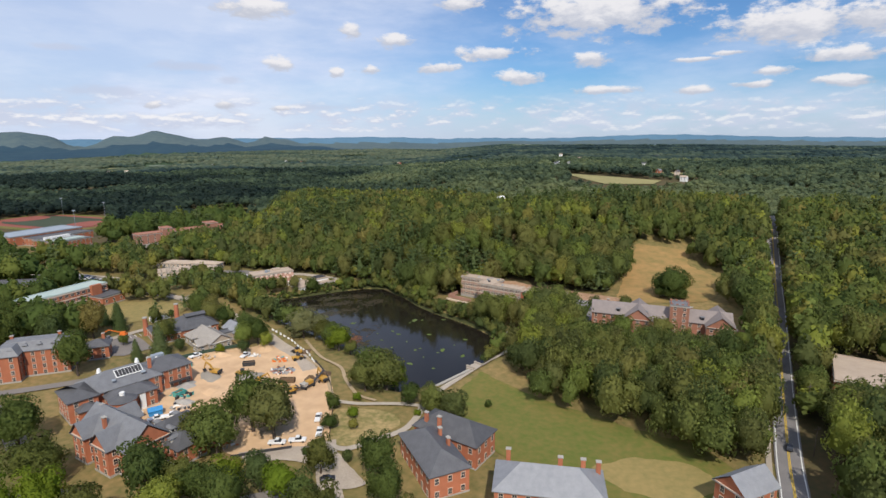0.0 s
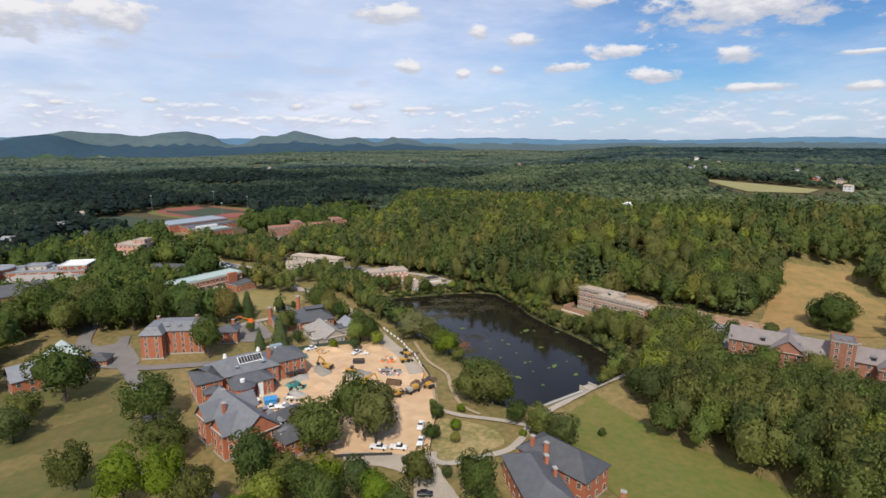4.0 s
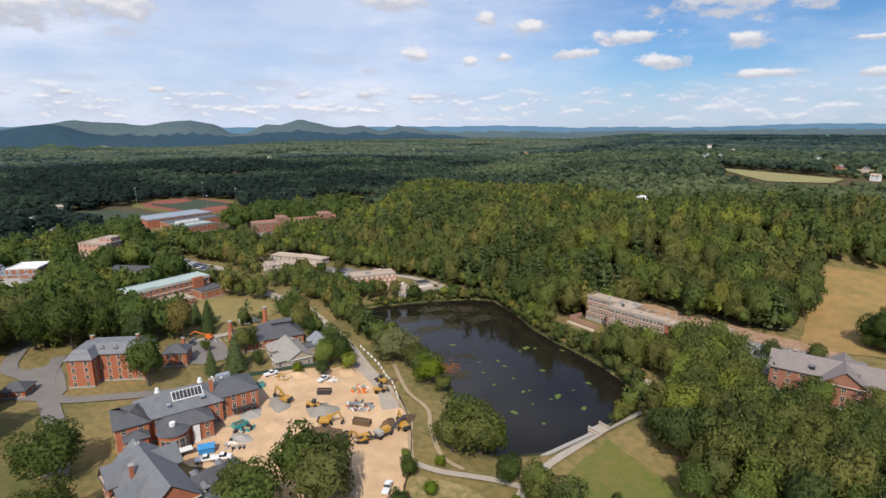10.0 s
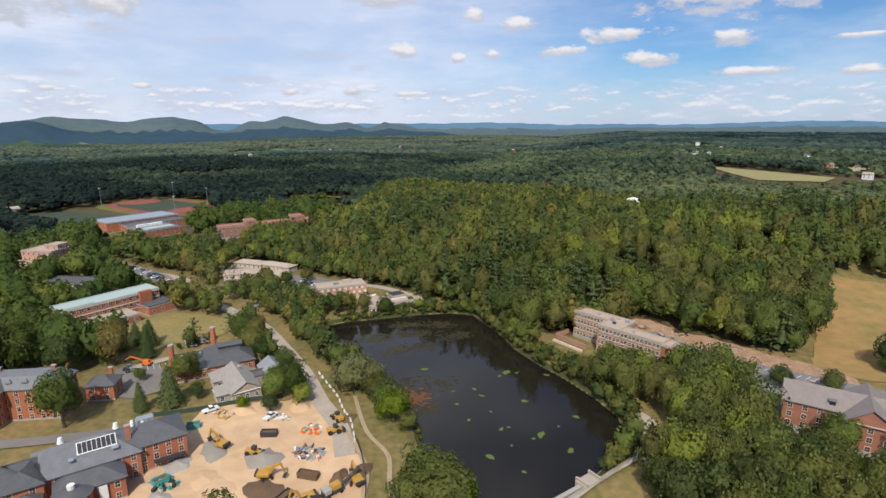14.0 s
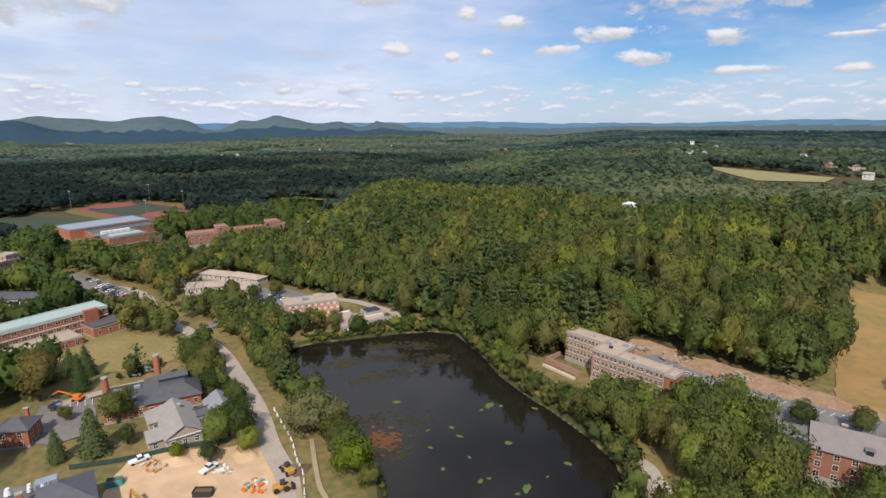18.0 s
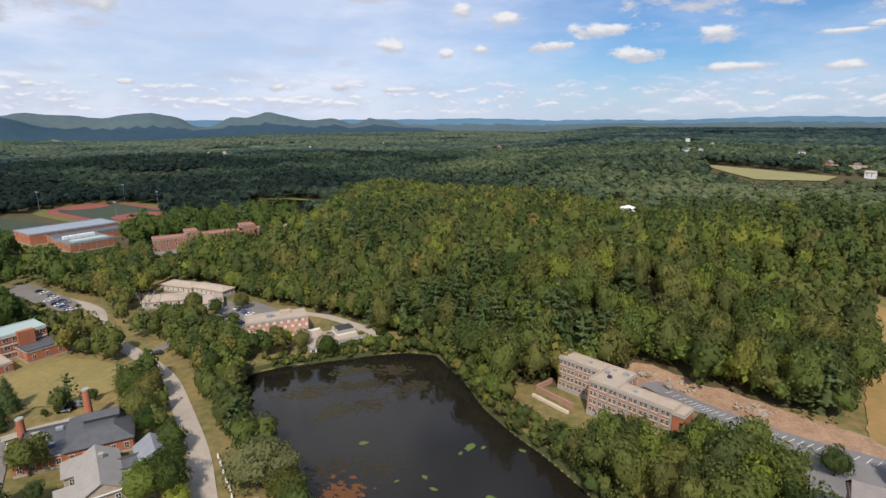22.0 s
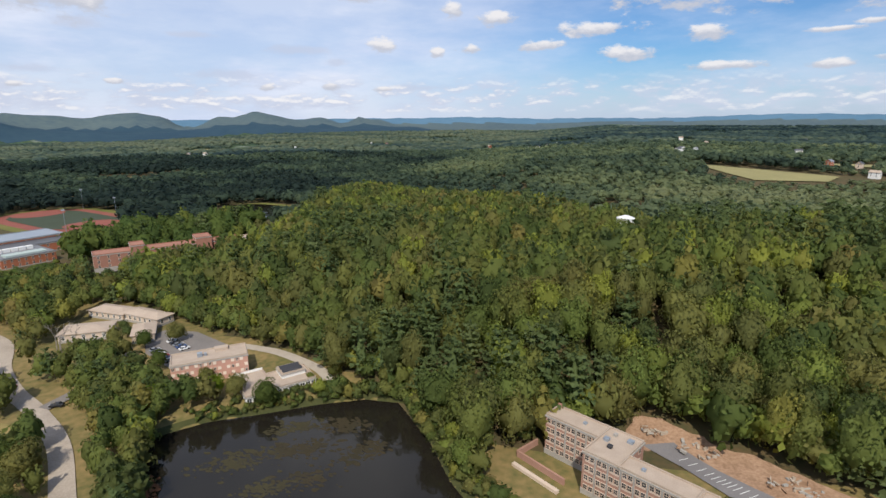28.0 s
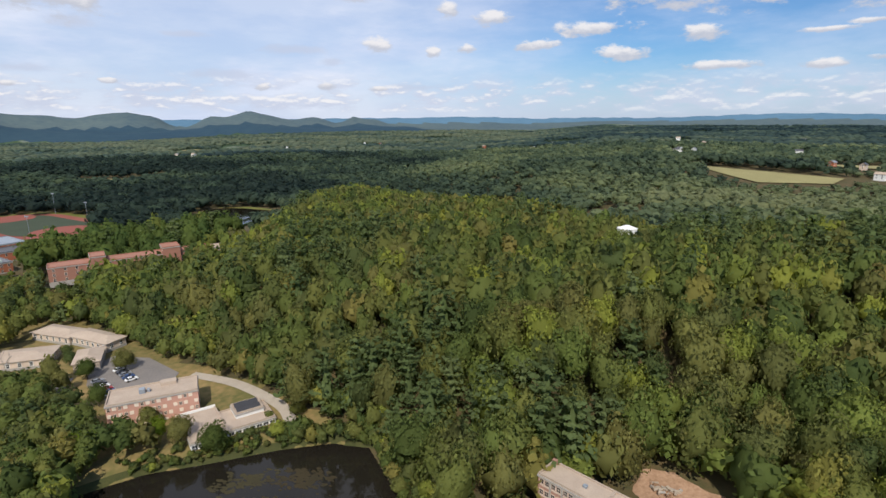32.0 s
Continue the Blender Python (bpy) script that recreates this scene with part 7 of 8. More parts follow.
def excavator(x, y, rz, swing, colour, label, reach=1.0):
    e = thing("excavator", x, y, float(land(x, y)) + 0.4, rz, label, "excavator", "site machines")
    for s in (-1, 1):
        tr = bmesh.new()
        box(tr, -2.1, 2.1, s * 1.2 - 0.3, s * 1.2 + 0.3, 0.0, 0.85)
        bmesh.ops.bevel(tr, geom=[ed for ed in tr.edges if abs(ed.verts[0].co.y - ed.verts[1].co.y) > 0.1], offset=0.35, segments=2, affect="EDGES")
        part("track", tr, RUBBER, e, "black crawler track")
    T = pose(0, 0, 0.95, 0, 0, swing)
    part("deck", bevelled(boxes((-2.3, 1.2, -1.4, 1.4, 0, 1.1)), 0.12), colour, e, m=T)
    part("counterweight", bevelled(boxes((-2.9, -2.25, -1.35, 1.35, 0.15, 1.2)), 0.15), DARK, e, m=T)
    cab = part("cab", bevelled(boxes((0.1, 1.6, 0.35, 1.35, 0.2, 2.1)), 0.1), colour, e, m=T)
    part("cab_glass", boxes((0.25, 1.66, 0.5, 1.42, 1.1, 1.95)), GLASS, cab)
    ex, ez = 3.6 * reach, 3.6
    part("boom", profile_mesh([(0.8, 0.6), (2.0, 3.0), (ex + 0.6, ez + 0.2), (ex + 0.7, ez - 0.25), (2.4, 2.4), (1.4, 0.5)], 0.28, None), colour, e, m=T @ pose(0, -0.3, 0))
    part("stick", profile_mesh([(ex + 0.4, ez + 0.4), (ex + 0.9, ez + 0.3), (ex + 2.0, 0.6), (ex + 1.7, 0.5)], 0.2, None), colour, e, m=T @ pose(0, -0.3, 0))
    part("bucket", profile_mesh([(ex + 1.6, 0.8), (ex + 2.3, 0.5), (ex + 1.9, -0.5), (ex + 1.1, -0.4), (ex + 1.2, 0.1)], 0.55, None), DARK, e, m=T @ pose(0, -0.3, 0))
    return e


def heap(name, x, y, r, h, mat, label, seed, flat=1.0, lumps=0.25, category="heap"):
    """A loose heap with an uneven outline."""
    q = random.Random(seed)
    bm = bmesh.new()
    rings, n = 6, 18
    ph = [q.uniform(0, 6.28) for _ in range(4)]
    prev = None
    for k in range(rings + 1):
        f = k / rings
        ring = []
        for j in range(n):
            a = j * 6.2832 / n
            rr = r * f * (1 + 0.22 * math.sin(2 * a + ph[0]) + 0.12 * math.sin(5 * a + ph[1])) * (1 if j % 2 else 0.97)
            zz = h * (1 - f) ** flat * (1 + lumps * math.sin(3 * a + ph[2]) * f) + q.uniform(-0.12, 0.12) * h * (1 - f)
            ring.append(bm.verts.new((math.cos(a) * rr, math.sin(a) * rr * 0.8, max(zz, 0) - (0.3 if k == rings else 0))) if k else None)
        if k == 0:
            tip = bm.verts.new((0, 0, h))
        elif k == 1:
            for j in range(n):
                bm.faces.new((tip, ring[j], ring[(j + 1) % n]))
        else:
            for j in range(n):
                bm.faces.new((prev[j], ring[j], ring[(j + 1) % n], prev[(j + 1) % n]))
        prev = ring
    me = mesh_of(name, bm, mat)
    me.polygons.foreach_set("use_smooth", np.ones(len(me.polygons), bool))
    ob = new(name, me)
    ob.matrix_basis = pose(x, y, float(land(x, y)) + 0.28, 0, 0, q.uniform(0, 360))
    return tagged(ob, label, category)


def skip_bin(x, y, rz, mat, label, L=5.0, W=2.3, H=1.7):
    e = thing("skip_bin", x, y, float(land(x, y)) + 0.32, rz, label, "container", "site containers")
    t = 0.12
    part("side", boxes((-L / 2, L / 2, -W / 2, -W / 2 + t, 0, H)), mat, e)
    part("side", boxes((-L / 2, L / 2, W / 2 - t, W / 2, 0, H)), mat, e)
    part("end", boxes((-L / 2, -L / 2 + t, -W / 2 + t, W / 2 - t, 0, H)), mat, e)
    part("end", boxes((L / 2 - t, L / 2, -W / 2 + t, W / 2 - t, 0, H)), mat, e)
    part("load", boxes((-L / 2 + t, L / 2 - t, -W / 2 + t, W / 2 - t, 0, H * 0.7)), SOIL, e, "dark rubble load")
    for u in (-1.6, 0, 1.6):
        part("rib", boxes((u - 0.06, u + 0.06, -W / 2 - 0.1, -W / 2, 0, H)), mat, e)
    return e


excavator(-116, 206, 20, 150, YELLOW, "yellow excavator working beside a grey gravel heap")
excavator(-94, 198, -40, 60, YELLOW, "yellow excavator standing on dark dug soil")
excavator(-69, 204, 100, 40, YELLOW, "yellow excavator with raised boom by the fence", 0.8)
excavator(-78, 193, 200, 30, YELLOW, "small yellow excavator beside the crusher", 0.8)


def crusher():
    e = thing("crusher", -73, 198, float(land(-73, 198)) + 0.35, 62, "grey mobile crusher with long conveyor arm", "crusher", "site machines")
    part("chassis", bevelled(boxes((-3, 3, -1.1, 1.1, 0.7, 1.5)), 0.1), DARK, e)
    part("hopper", profile_mesh([(-3.2, 2.6), (-0.8, 2.6), (-1.2, 1.5), (-2.8, 1.5)], 1.3, None), STONE, e)
    part("engine", bevelled(boxes((-0.5, 2.2, -1.0, 1.0, 1.5, 2.9)), 0.1), YELLOW, e)
    part("conveyor", profile_mesh([(1.5, 1.0), (8.5, 4.2), (8.6, 3.9), (1.6, 0.6)], 0.5, None), DARK, e)
    part("conveyor", profile_mesh([(-2.5, 1.0), (-6.5, 2.8), (-6.6, 2.5), (-2.6, 0.6)], 0.45, None), DARK, e)
    for u in (-2, 2):
        for s in (-1, 1):
            part("wheel", wheel_mesh(0.5, 0.35), RUBBER, e, m=pose(u, s * 1.1, 0.5))


crusher()


def loader(x, y, rz, label):
    e = thing("wheel_loader", x, y, float(land(x, y)) + 0.34, rz, label, "loader", "site machines")
    part("body", bevelled(boxes((-2.6, 0.2, -1.0, 1.0, 0.7, 1.9)), 0.15), YELLOW, e)
    part("cab", bevelled(boxes((-0.6, 0.8, -0.7, 0.7, 1.9, 3.0)), 0.1), DARK, e)
    part("arm", profile_mesh([(0.2, 1.6), (2.4, 1.0), (2.5, 0.7), (0.2, 1.2)], 0.8, None), YELLOW, e)
    part("bucket", profile_mesh([(2.3, 1.3), (3.4, 0.4), (2.6, 0.2), (2.2, 0.5)], 1.3, None), DARK, e)
    for u in (-1.7, 1.0):
        for s in (-1, 1):
            part("wheel", wheel_mesh(0.75, 0.5), RUBBER, e, m=pose(u, s * 1.05, 0.75))


loader(-90, 231, 150, "yellow wheel loader on the gravel track")
loader(-87, 224, 40, "yellow wheel loader by the barriers")
loader(-104, 206, 10, "small yellow loader by a gravel heap")


def lift(x, y, rz):
    e = thing("boom_lift", x, y, float(land(x, y)) + 0.36, rz, "orange boom lift parked in the yard", "boom lift")
    part("chassis", bevelled(boxes((-1.6, 1.6, -1.1, 1.1, 0.5, 1.4)), 0.1), ORANGE, e)
    part("turret", bevelled(boxes((-1.4, 1.0, -0.9, 0.9, 1.4, 2.4)), 0.1), ORANGE, e)
    part("boom", profile_mesh([(-1.0, 2.3), (-6.5, 4.0), (-6.4, 3.6), (-0.8, 1.9)], 0.25, None), ORANGE, e)
    part("jib", profile_mesh([(-6.5, 4.0), (-9.0, 2.4), (-8.8, 2.1), (-6.3, 3.6)], 0.2, None), ORANGE, e)
    part("basket", boxes((-9.6, -8.6, -0.8, 0.8, 1.6, 2.6)), DARK, e)
    for u in (-1.2, 1.2):
        for s in (-1, 1):
            part("wheel", wheel_mesh(0.5, 0.35), RUBBER, e, m=pose(u, s * 1.1, 0.5))


lift(-184, 243, 20)

for k, (x, y, r, h, mat, label) in enumerate((
        (-100, 205, 7, 1.8, GRAVEL, "grey heap of crushed stone"), (-117, 204, 6, 1.4, GRAVEL, "grey heap of crushed stone"), (-91, 193, 7, 1.0, SOIL, "dark spread of dug soil"),
        (-70, 209, 4, 2.2, SOIL, "dark heap of dug soil"), (-75, 205, 3.5, 2.0, SOIL, "dark heap of dug soil"), (-107, 235, 5.5, 2.6, DIRT, "pale mound of sandy earth"),
        (-122, 195, 5, 1.2, STONE, "pale heap of broken concrete"), (-115, 182, 4, 1.1, STONE, "pale heap of broken concrete"), (-87, 233, 3.2, 1.2, SOIL, "dark heap of dug soil"),
        (-103, 186, 9, 1.2, DIRT, "low pale mound of sandy earth"), (-110, 192, 5, 0.9, DIRT, "low pale mound of sandy earth"), (-124, 226, 5, 1.2, DIRT, "low pale mound of sandy earth"))):
    heap("earth_mound" if mat in (SOIL, DIRT) else "stone_mound", x, y, r, h, mat, label, k, flat=1.2)


def debris(name, x, y, r, n, mats, label, seed, tall=0.8):
    """Loose pieces lying together, each one a part."""
    q = random.Random(seed)
    e = thing(name, x, y, float(land(x, y)) + 0.32, 0, label, "rubble")
    for k in range(n):
        a, d = q.uniform(0, 6.28), r * math.sqrt(q.uniform(0, 1))
        lx, ly, lz = q.uniform(0.4, 2.2), q.uniform(0.25, 0.8), q.uniform(0.15, tall)
        part("fragment", boxes((-lx / 2, lx / 2, -ly / 2, ly / 2, 0, lz)), q.choice(mats), e, m=pose(math.cos(a) * d, math.sin(a) * d * 0.7, -0.05, q.uniform(-12, 12), q.uniform(-12, 12), q.uniform(0, 360)))


debris("scrap_heap", -89, 212, 5.0, 70, [DARK, WHITE, STONE, DARK, BRICK, METROOF], "tangled heap of scrap metal and rubble", 1)
debris("equipment_pile", -95, 223, 4.0, 26, [ORANGE, TEAL, STONE, WHITE, ORANGE], "orange and green equipment laid out on dirt", 2)
debris("material_pile", -119, 187, 4.5, 30, [TEAL, STONE, CREAM, TEAL, DARK], "teal boxes and rubble beside the hall", 3, 1.4)
debris("timber_pile", -128, 222, 4.0, 22, [CREAM, STONE, YELLOW], "timber and pallets on bare ground", 4)
debris("material_pile", -86, 157, 4.5, 24, [BRICK, ORANGE, STONE, WHITE], "brick and orange barriers under trees", 5)
debris("material_pile", -114, 178, 4.0, 22, [STONE, CREAM, WHITE, DARK], "pallets and boxes beside the hall", 6)
debris("pipe_stack", -108, 226, 3.5, 16, [STONE, WHITE, GRAVEL], "pale concrete pieces laid in rows", 7)
debris("rock_pile", 22, 341, 7.0, 40, [STONE, FIELDSTONE, RUBBLE], "broken rock lying on the bare bank", 8)
debris("rock_pile", 42, 327, 6.0, 34, [STONE, FIELDSTONE, RUBBLE], "broken rock lying on the bare bank", 9)
debris("rock_pile", 10, 347, 4.0, 26, [STONE, FIELDSTONE, RUBBLE], "broken rock lying on the bare bank", 10)
skip_bin(-106, 216, 20, DARK, "dark open steel skip with rubble")
skip_bin(-83, 202, 5, SOIL, "brown open trench box", 6)
skip_bin(-84, 192, 80, DARK, "grey open steel skip with rubble")
skip_bin(-79, 178, 62, SOIL, "long dark trench shield in a ditch", 9, 2, 0.8)
skip_bin(-132, 212, 40, TEAL, "teal steel container beside the hall", 4)
skip_bin(-120, 187, 70, TEAL, "teal steel container on the dirt", 4)


def tent(x, y, rz):
    e = thing("tarpaulin_shelter", x, y, float(land(x, y)) + 0.32, rz, "bright blue tarpaulin over stacked material", "shelter")
    part("cover", roof_mesh("gable", 4.4, 3.0, 1.0, 0.2), BLUE, e, m=pose(0, 0, 1.9))
    part("skirt", bevelled(boxes((-2.2, 2.2, -1.5, 1.5, 0, 1.68)), 0.08), BLUE, e)


tent(-120, 172.5, 40)
for x, y, rz, lab in ((-113, 171, 30, "by the hall"), (-117, 168.5, 40, "by the blue shelter"), (-112, 225, 80, "on the dirt"), (-134, 222, 60, "near the fence"), (-69, 158.5, 10, "by the black fence"), (-63, 160.5, 10, "by the black fence"),
                      (-61, 175, 100, "on the haul track"), (-57.5, 166, 100, "on the haul track"), (-54.5, 157, 100, "beside the drive")):
    car(x, y, rz, 0, lab + " of the site", "pickup", "site trucks")
car(-94, 151, 60, 3, "beside the brick hall", "pickup")
car(-47, 142, 20, 1, "on the pale drive")
for k, (x, y, rz) in enumerate(((-187, 236, -20), (-188.5, 238.5, -20), (-181, 264, 35), (-183, 266, 35), (-179, 268.5, 35))):
    car(x, y, rz, (1, 2, 0, 0, 2)[k], "in the yard", "car" if k < 3 else "van")
for k in range(11):
    x, y = -190 + (k % 6) * 2.8, 357 + (k // 6) * 10 - (k % 6) * 1.3
    car(x, y, 63, (2, 1, 0, 3, 4, 2, 0, 1, 2, 4, 0)[k], "in the small car park")
for k in range(8):
    car(-297 + k * 4.2, 346.5 - 1.1 * k if k > 1 else 347, 70, (0, 2, 1, 0, 4, 2, 0, 3)[k], "beside the curving road")
for x, y, c in ((-246, 327.5, 2), (-224, 318.5, 0), (-216, 315.5, 3), (-187, 310.5, 1)):
    car(x, y, 208, c, "at the side of the curving road")
car(93, 172, 63, 1, "driving on the country road")
car(78, 296, 60, 0, "in the east car park")
car(82, 294, 60, 2, "in the east car park")

# white bays
bay = mesh_of("bay_line", boxes((-0.09, 0.09, -2.4, 2.4, 0, 0.03)), LINE_W)
bays = smooth_line([(15, 343), (25, 332), (32, 326), (44, 317), (56, 311), (70, 306)], 6)
for (x, y), (x2, y2) in zip(bays[3:], bays[4:]):
    d = math.hypot(x2 - x, y2 - y)
    x, y = x + (y2 - y) / d * 2.7, y - (x2 - x) / d * 2.7
    ob = new("bay_line", bay)
    ob.matrix_basis = pose(x, y, float(land(x, y)) + 0.42, 0, 0, math.degrees(math.atan2(y2 - bays[0][1], x2 - bays[0][0])) - 8)
    tagged(ob, "white painted parking bay line", "bay line", "parking bay lines", "structure")
for k in range(9):
    x, y = -184 + 2.3 * k * 0.8, 240 + 1.6 * k * 0.8
    ob = new("bay_line", bay)
    ob.matrix_basis = pose(x, y, float(land(x, y)) + 0.42, 0, 0, 50)
    tagged(ob, "white painted parking bay line", "bay line", "parking bay lines", "structure")

# barriers along the lakeside road, black fence round the yard
bar = mesh_of("traffic_barrier", profile_mesh([(-0.3, 0), (0.3, 0), (0.12, 0.35), (0.09, 0.85), (-0.09, 0.85), (-0.12, 0.35)], 0.95, None), WHITE)
line = smooth_line([(-79, 222), (-85, 231), (-91, 237), (-98, 245), (-106, 252), (-114, 259)], 8)
for k in range(0, len(line) - 1, 3):
    (x, y), (x2, y2) = line[k], line[k + 1]
    ob = new("traffic_barrier", bar)
    ob.matrix_basis = pose(x, y, float(land(x, y)) + 0.36, 0, 0, math.degrees(math.atan2(y2 - y, x2 - x)) - 90)
    tagged(ob, "white concrete traffic barrier beside the road", "barrier", "road barriers")


def fence(pts, label, h=1.7, mat=None, step=3.0):
    e = thing("fence", pts[0][0], pts[0][1], 0, 0, label, "fence")
    e.matrix_basis = Matrix.Identity(4)
    line = smooth_line(pts, 4)
    acc = [0.0]
    for a, b in zip(line, line[1:]):
        acc.append(acc[-1] + math.dist(a, b))
    n = int(acc[-1] // step)
    at = [(np.interp(k * step, acc, [p[0] for p in line]), np.interp(k * step, acc, [p[1] for p in line])) for k in range(n + 1)]
    post, panel = mesh_of("post", tube(0.06, h + 0.1, 6), DARK), mesh_of("panel", boxes((0.05, step - 0.05, -0.03, 0.03, 0.05, h)), mat or DARK)
    for k, (x, y) in enumerate(at):
        z = float(land(x, y)) + 0.25
        piece("post", post, e, m=pose(x, y, z))
        if k < n:
            piece("panel", panel, e, m=pose(x, y, z, 0, 0, math.degrees(math.atan2(at[k + 1][1] - y, at[k + 1][0] - x))))


fence([(-80, 149.5), (-71, 153.5), (-61, 157.5)], "low black site fence with fabric", 1.1)
fence([(-53, 162), (-58, 182), (-64, 199), (-71, 212), (-80, 224)], "dark mesh site fence beside the footpath", 1.5)
fence([(-150, 213), (-138, 221), (-127, 231), (-116, 238)], "dark green site fence with fabric", 1.6, material("green_mesh_fabric", (0.05, 0.085, 0.06), 0.8, scale=0.8))

# dam with its spillway
dam = thing("dam", -14, 219, 0.0, 0, "low stone dam with concrete spillway", "dam")
ang_ = math.degrees(math.atan2(24, 18))
part("wall", bevelled(boxes((-15, 15.5, -0.5, 0.5, -2, 1.7)), 0.1), STONE, dam, m=pose(-6, -7, 0, 0, 0, ang_))
part("coping", boxes((-15, 15.5, -0.65, 0.65, 1.7, 1.95)), STONE, dam, m=pose(-6, -7, 0, 0, 0, ang_))
part("spillway", bevelled(boxes((-3.2, 3.2, -1.6, 2.4, -2, 2.6)), 0.15), PATHM, dam, "pale concrete spillway block", pose(5.5, 7.6, 0, 0, 0, ang_))
for u in (-2.6, 2.6):
    part("parapet", bevelled(boxes((u - 0.3, u + 0.3, -1.8, 2.6, 2.6, 3.4)), 0.05), PATHM, dam, m=pose(5.5, 7.6, 0, 0, 0, ang_))
part("spillway_gate", boxes((-1.6, 1.6, 2.4, 2.55, 0, 2.3)), DARK, dam, m=pose(5.5, 7.6, 0, 0, 0, ang_))

# terrace west of the long hall
ter = thing("terrace_wall", -22, 322, 3.6, -34, "low brick retaining wall and white ramp", "retaining wall")
part("wall", boxes((-9, 8, -0.3, 0.3, -3, 1.4)), BRICK2, ter)
part("ramp", boxes((-7, 9, -4.6, -3.4, -3, 0.3)), CREAM, ter, "pale concrete ramp")
part("wall", boxes((-9.3, -8.7, 0, 9, -3, 1.4)), BRICK2, ter)


# ---------------------------------------------------------------- pond life
def pad(x, y, r, seed):
    q = random.Random(seed)
    bm = bmesh.new()
    n = 14
    vs = [bm.verts.new((math.cos(j * 6.2832 / n) * r * q.uniform(0.6, 1.25), math.sin(j * 6.2832 / n) * r * 0.62 * q.uniform(0.6, 1.25), 0.05)) for j in range(n)]
    bm.faces.new(vs)
    lo = [bm.verts.new((v.co.x, v.co.y, -0.05)) for v in vs]
    for j in range(n):
        bm.faces.new((lo[j], lo[(j + 1) % n], vs[(j + 1) % n], vs[j]))
    ob = new("lily_patch", mesh_of("lily_patch", bm, LILY))
    ob.matrix_basis = pose(x, y, 0.0, 0, 0, q.uniform(0, 360))
    tagged(ob, "floating patch of bright green lily pads", "lily pads", "lily patches")


for k, (x, y, r) in enumerate(((-38, 232, 1.6), (-15, 264, 1.5), (-25, 249, 2.0), (-15, 243, 1.6), (-34, 269, 1.6), (-38, 248, 1.2), (-78, 282, 1.6), (-45, 290, 2.6), (-50, 250, 1.1), (-54, 272, 1.2), (-29, 293, 1.2), (-50, 268, 1.2),
                               (-27, 228, 1.0), (-57, 259, 1.0), (-36, 250, 0.8), (-27, 246, 0.8), (-44, 258, 0.8), (-61, 268, 0.8), (-33, 240, 0.7), (-20, 256, 0.7), (-47, 286, 1.0), (-41, 291, 1.1))):
    pad(x, y, r, k)


def weed(name, x, y, r, n, mat, label, seed, stretch=1.0, turn=0.0):
    """A loose raft of weed: many small uneven flakes at the surface."""
    q = random.Random(seed)
    bm = bmesh.new()
    for _ in range(n):
        u, v = q.gauss(0, 0.45) * r, q.gauss(0, 0.45) * r * stretch
        X, Y = x + u * math.cos(turn) - v * math.sin(turn), y + u * math.sin(turn) + v * math.cos(turn)
        if not bool(inside(X, Y, LAKE)):
            continue
        s = q.uniform(0.15, 1.0) ** 1.3 * 1.3
        m = 7
        z = q.uniform(0.008, 0.03)
        bm.faces.new([bm.verts.new((X + math.cos(j * 6.2832 / m) * s * q.uniform(0.5, 1.3), Y + math.sin(j * 6.2832 / m) * s * 0.6 * q.uniform(0.5, 1.3), z)) for j in range(m)])
    ob = new(name, mesh_of(name, bm, mat))
    tagged(ob, label, "water weed", kind="stuff")


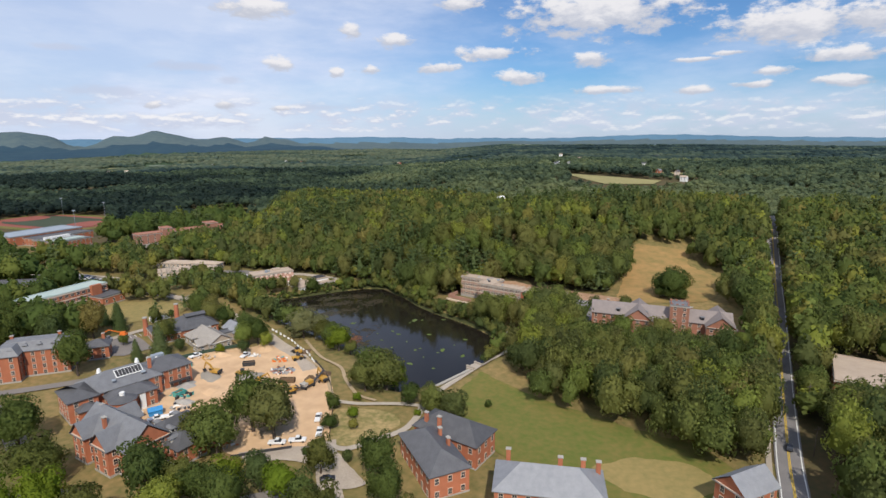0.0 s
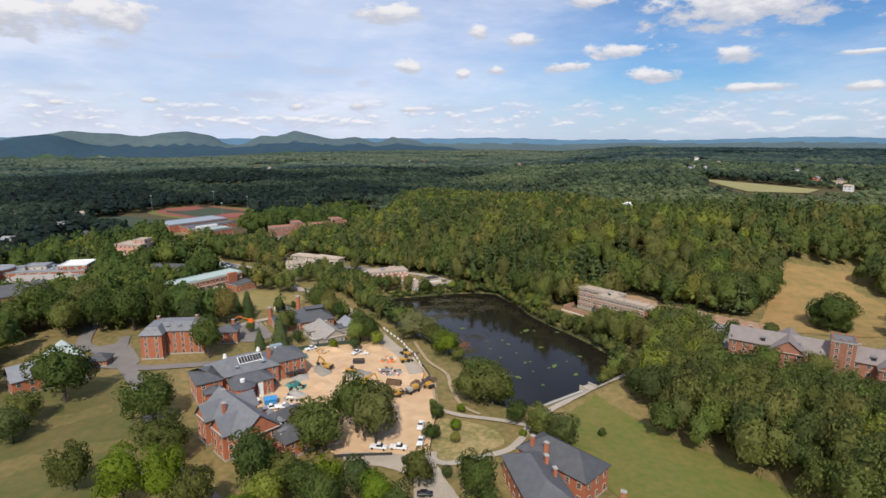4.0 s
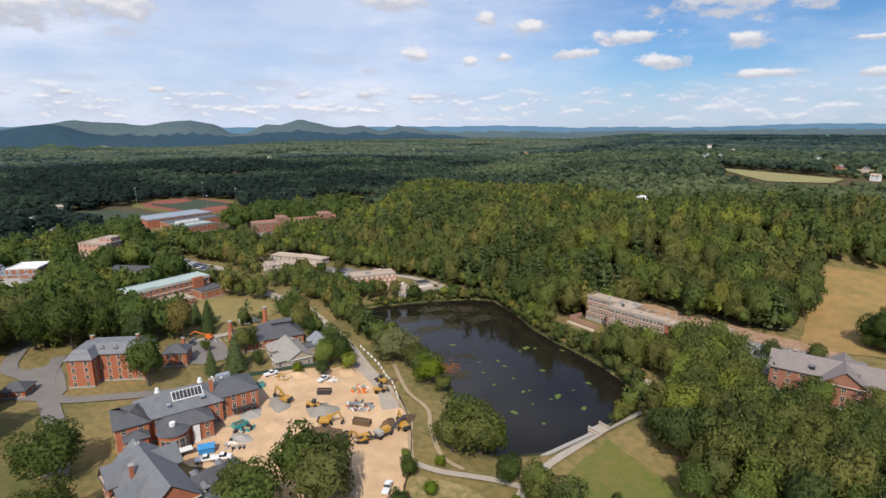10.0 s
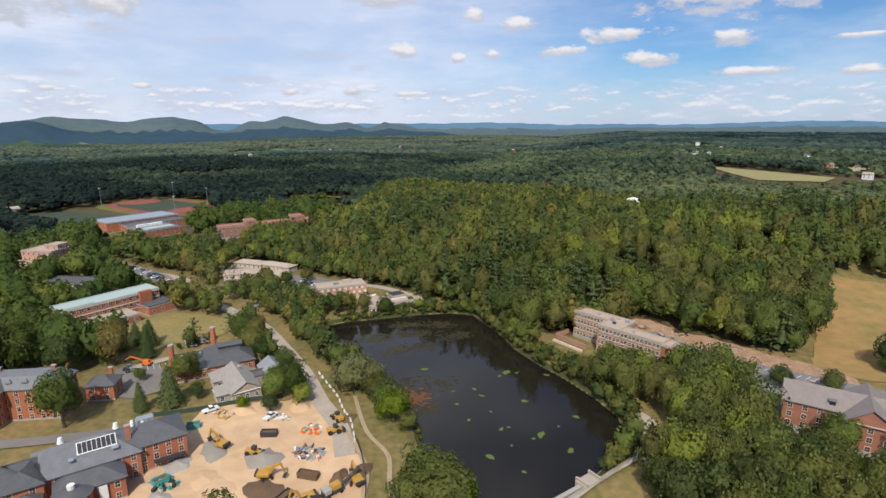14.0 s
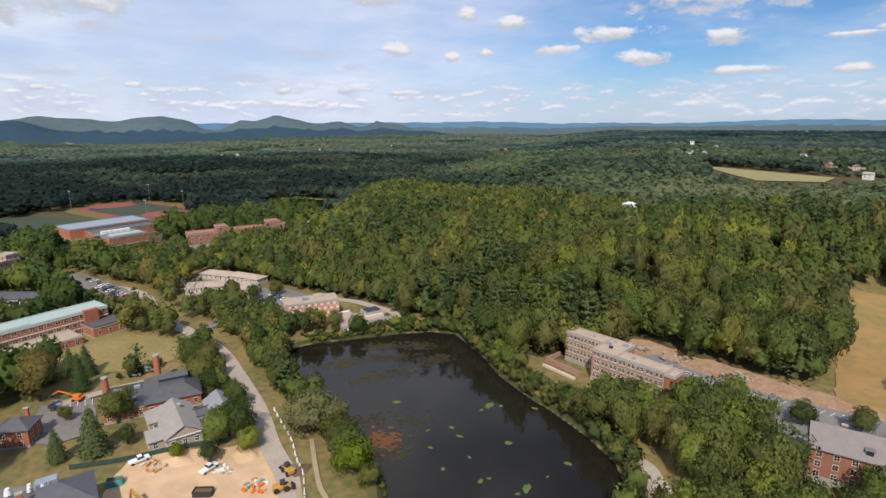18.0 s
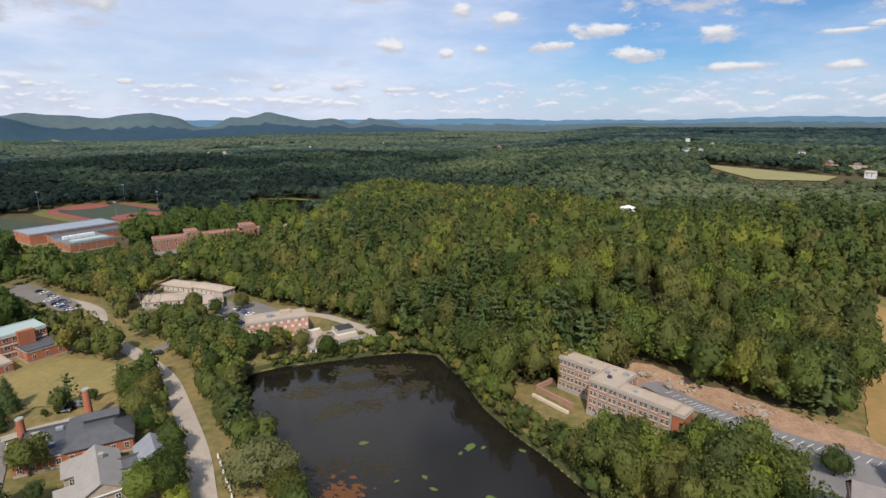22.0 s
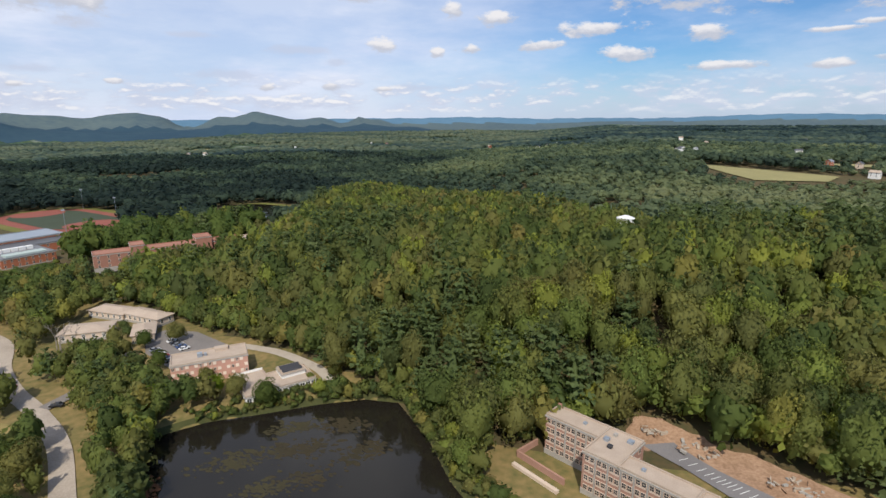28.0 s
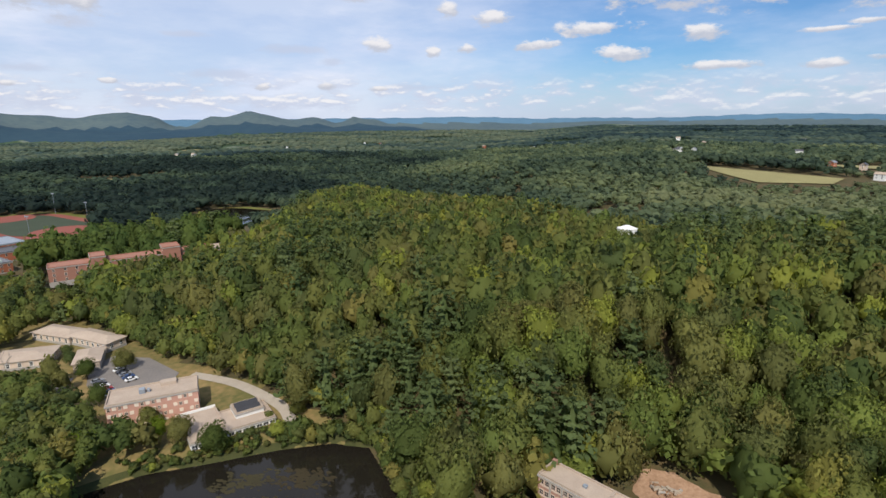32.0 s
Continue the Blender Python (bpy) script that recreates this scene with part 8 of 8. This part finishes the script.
for k, (x, y, r, n, s, a) in enumerate(((-112, 305, 13, 230, 0.5, 0.6), (-96, 316, 12, 230, 0.4, 0.5), (-88, 332, 10, 200, 0.5, 0.3), (-96, 296, 11, 150, 0.5, 0.9), (-82, 268, 10, 110, 0.5, 0.9), (-76, 320, 11, 190, 0.45, 0.9),
                                        (-104, 326, 9, 160, 0.5, 0.7), (-86, 304, 9, 130, 0.6, 0.2), (-68, 272, 8, 60, 0.6, 0.8))):
    weed("water_weed", x, y, r, n, WEED if k % 3 else PALEWEED, "brown rafts of floating pond weed", k, s, a)
weed("red_water_weed", -74, 258, 8, 210, REDWEED, "rust-red weed along the pond's edge", 15, 0.8, 0.7)
weed("red_water_weed", -66, 253, 5, 80, PALEWEED, "olive weed along the pond's edge", 17, 0.8, 0.7)
weed("red_water_weed", -127, 287, 9, 170, REDWEED, "rust-red weed along the pond's edge", 16, 0.4, -0.7)

# houses far off among the woods
WALLS = (WHITE, WHITE, CREAM, WHITE, BRICK)
q = random.Random(3)
for k, (x, y) in enumerate(FAR_HOUSES):
    hs = house("far_house", x, y, q.uniform(0, 180), "small distant house with pale walls among trees", "house", z=float(land(x, y)) + 2.0)
    tagged(hs, group="far houses")
    wing(hs, 0, 0, q.uniform(9, 13), 7.5, 0, 2, 2.8, "gable", 2.6, WALLS[k % 5], (SLATE, PALESLATE, TANROOF)[k % 3], 2, 1, trim=WHITE, plinth=False)
pav = drape("clearing", [(-3, 746), (5, 773), (13, 763), (12, 742)], DIRT, 1.7, 6, "bare clearing beside the water tank")

# bits along the country road
for k in range(7):
    f = k / 6
    x, y = np.interp(f, [0, 1], [98, 176]) + 0.0, np.interp(f, [0, 1], [168, 340])
    e = thing("utility_pole", x, y, None, 24, "grey wooden utility pole beside the road", "utility pole", "utility poles")
    part("pole", tube(0.16, 10.5, 8, 0.11), BARK, e)
    part("crossarm", boxes((-1.2, 1.2, -0.07, 0.07, 9.3, 9.5)), BARK, e)
    for u in (-1.05, -0.4, 0.4, 1.05):
        part("insulator", tube(0.06, 0.25, 6, 0.04, 9.5), DARK, e, m=pose(u, 0, 0))

for x, y in ((-590, 560), (-560, 640), (-470, 600), (-450, 530)):
    e = thing("floodlight_mast", x, y, None, 30, "tall grey floodlight mast beside the track", "floodlight", "floodlight masts")
    part("mast", tube(0.22, 22, 8, 0.12), METROOF, e)
    part("lamp_rack", boxes((-1.3, 1.3, -0.2, 0.2, 21.2, 22.3)), METROOF, e)
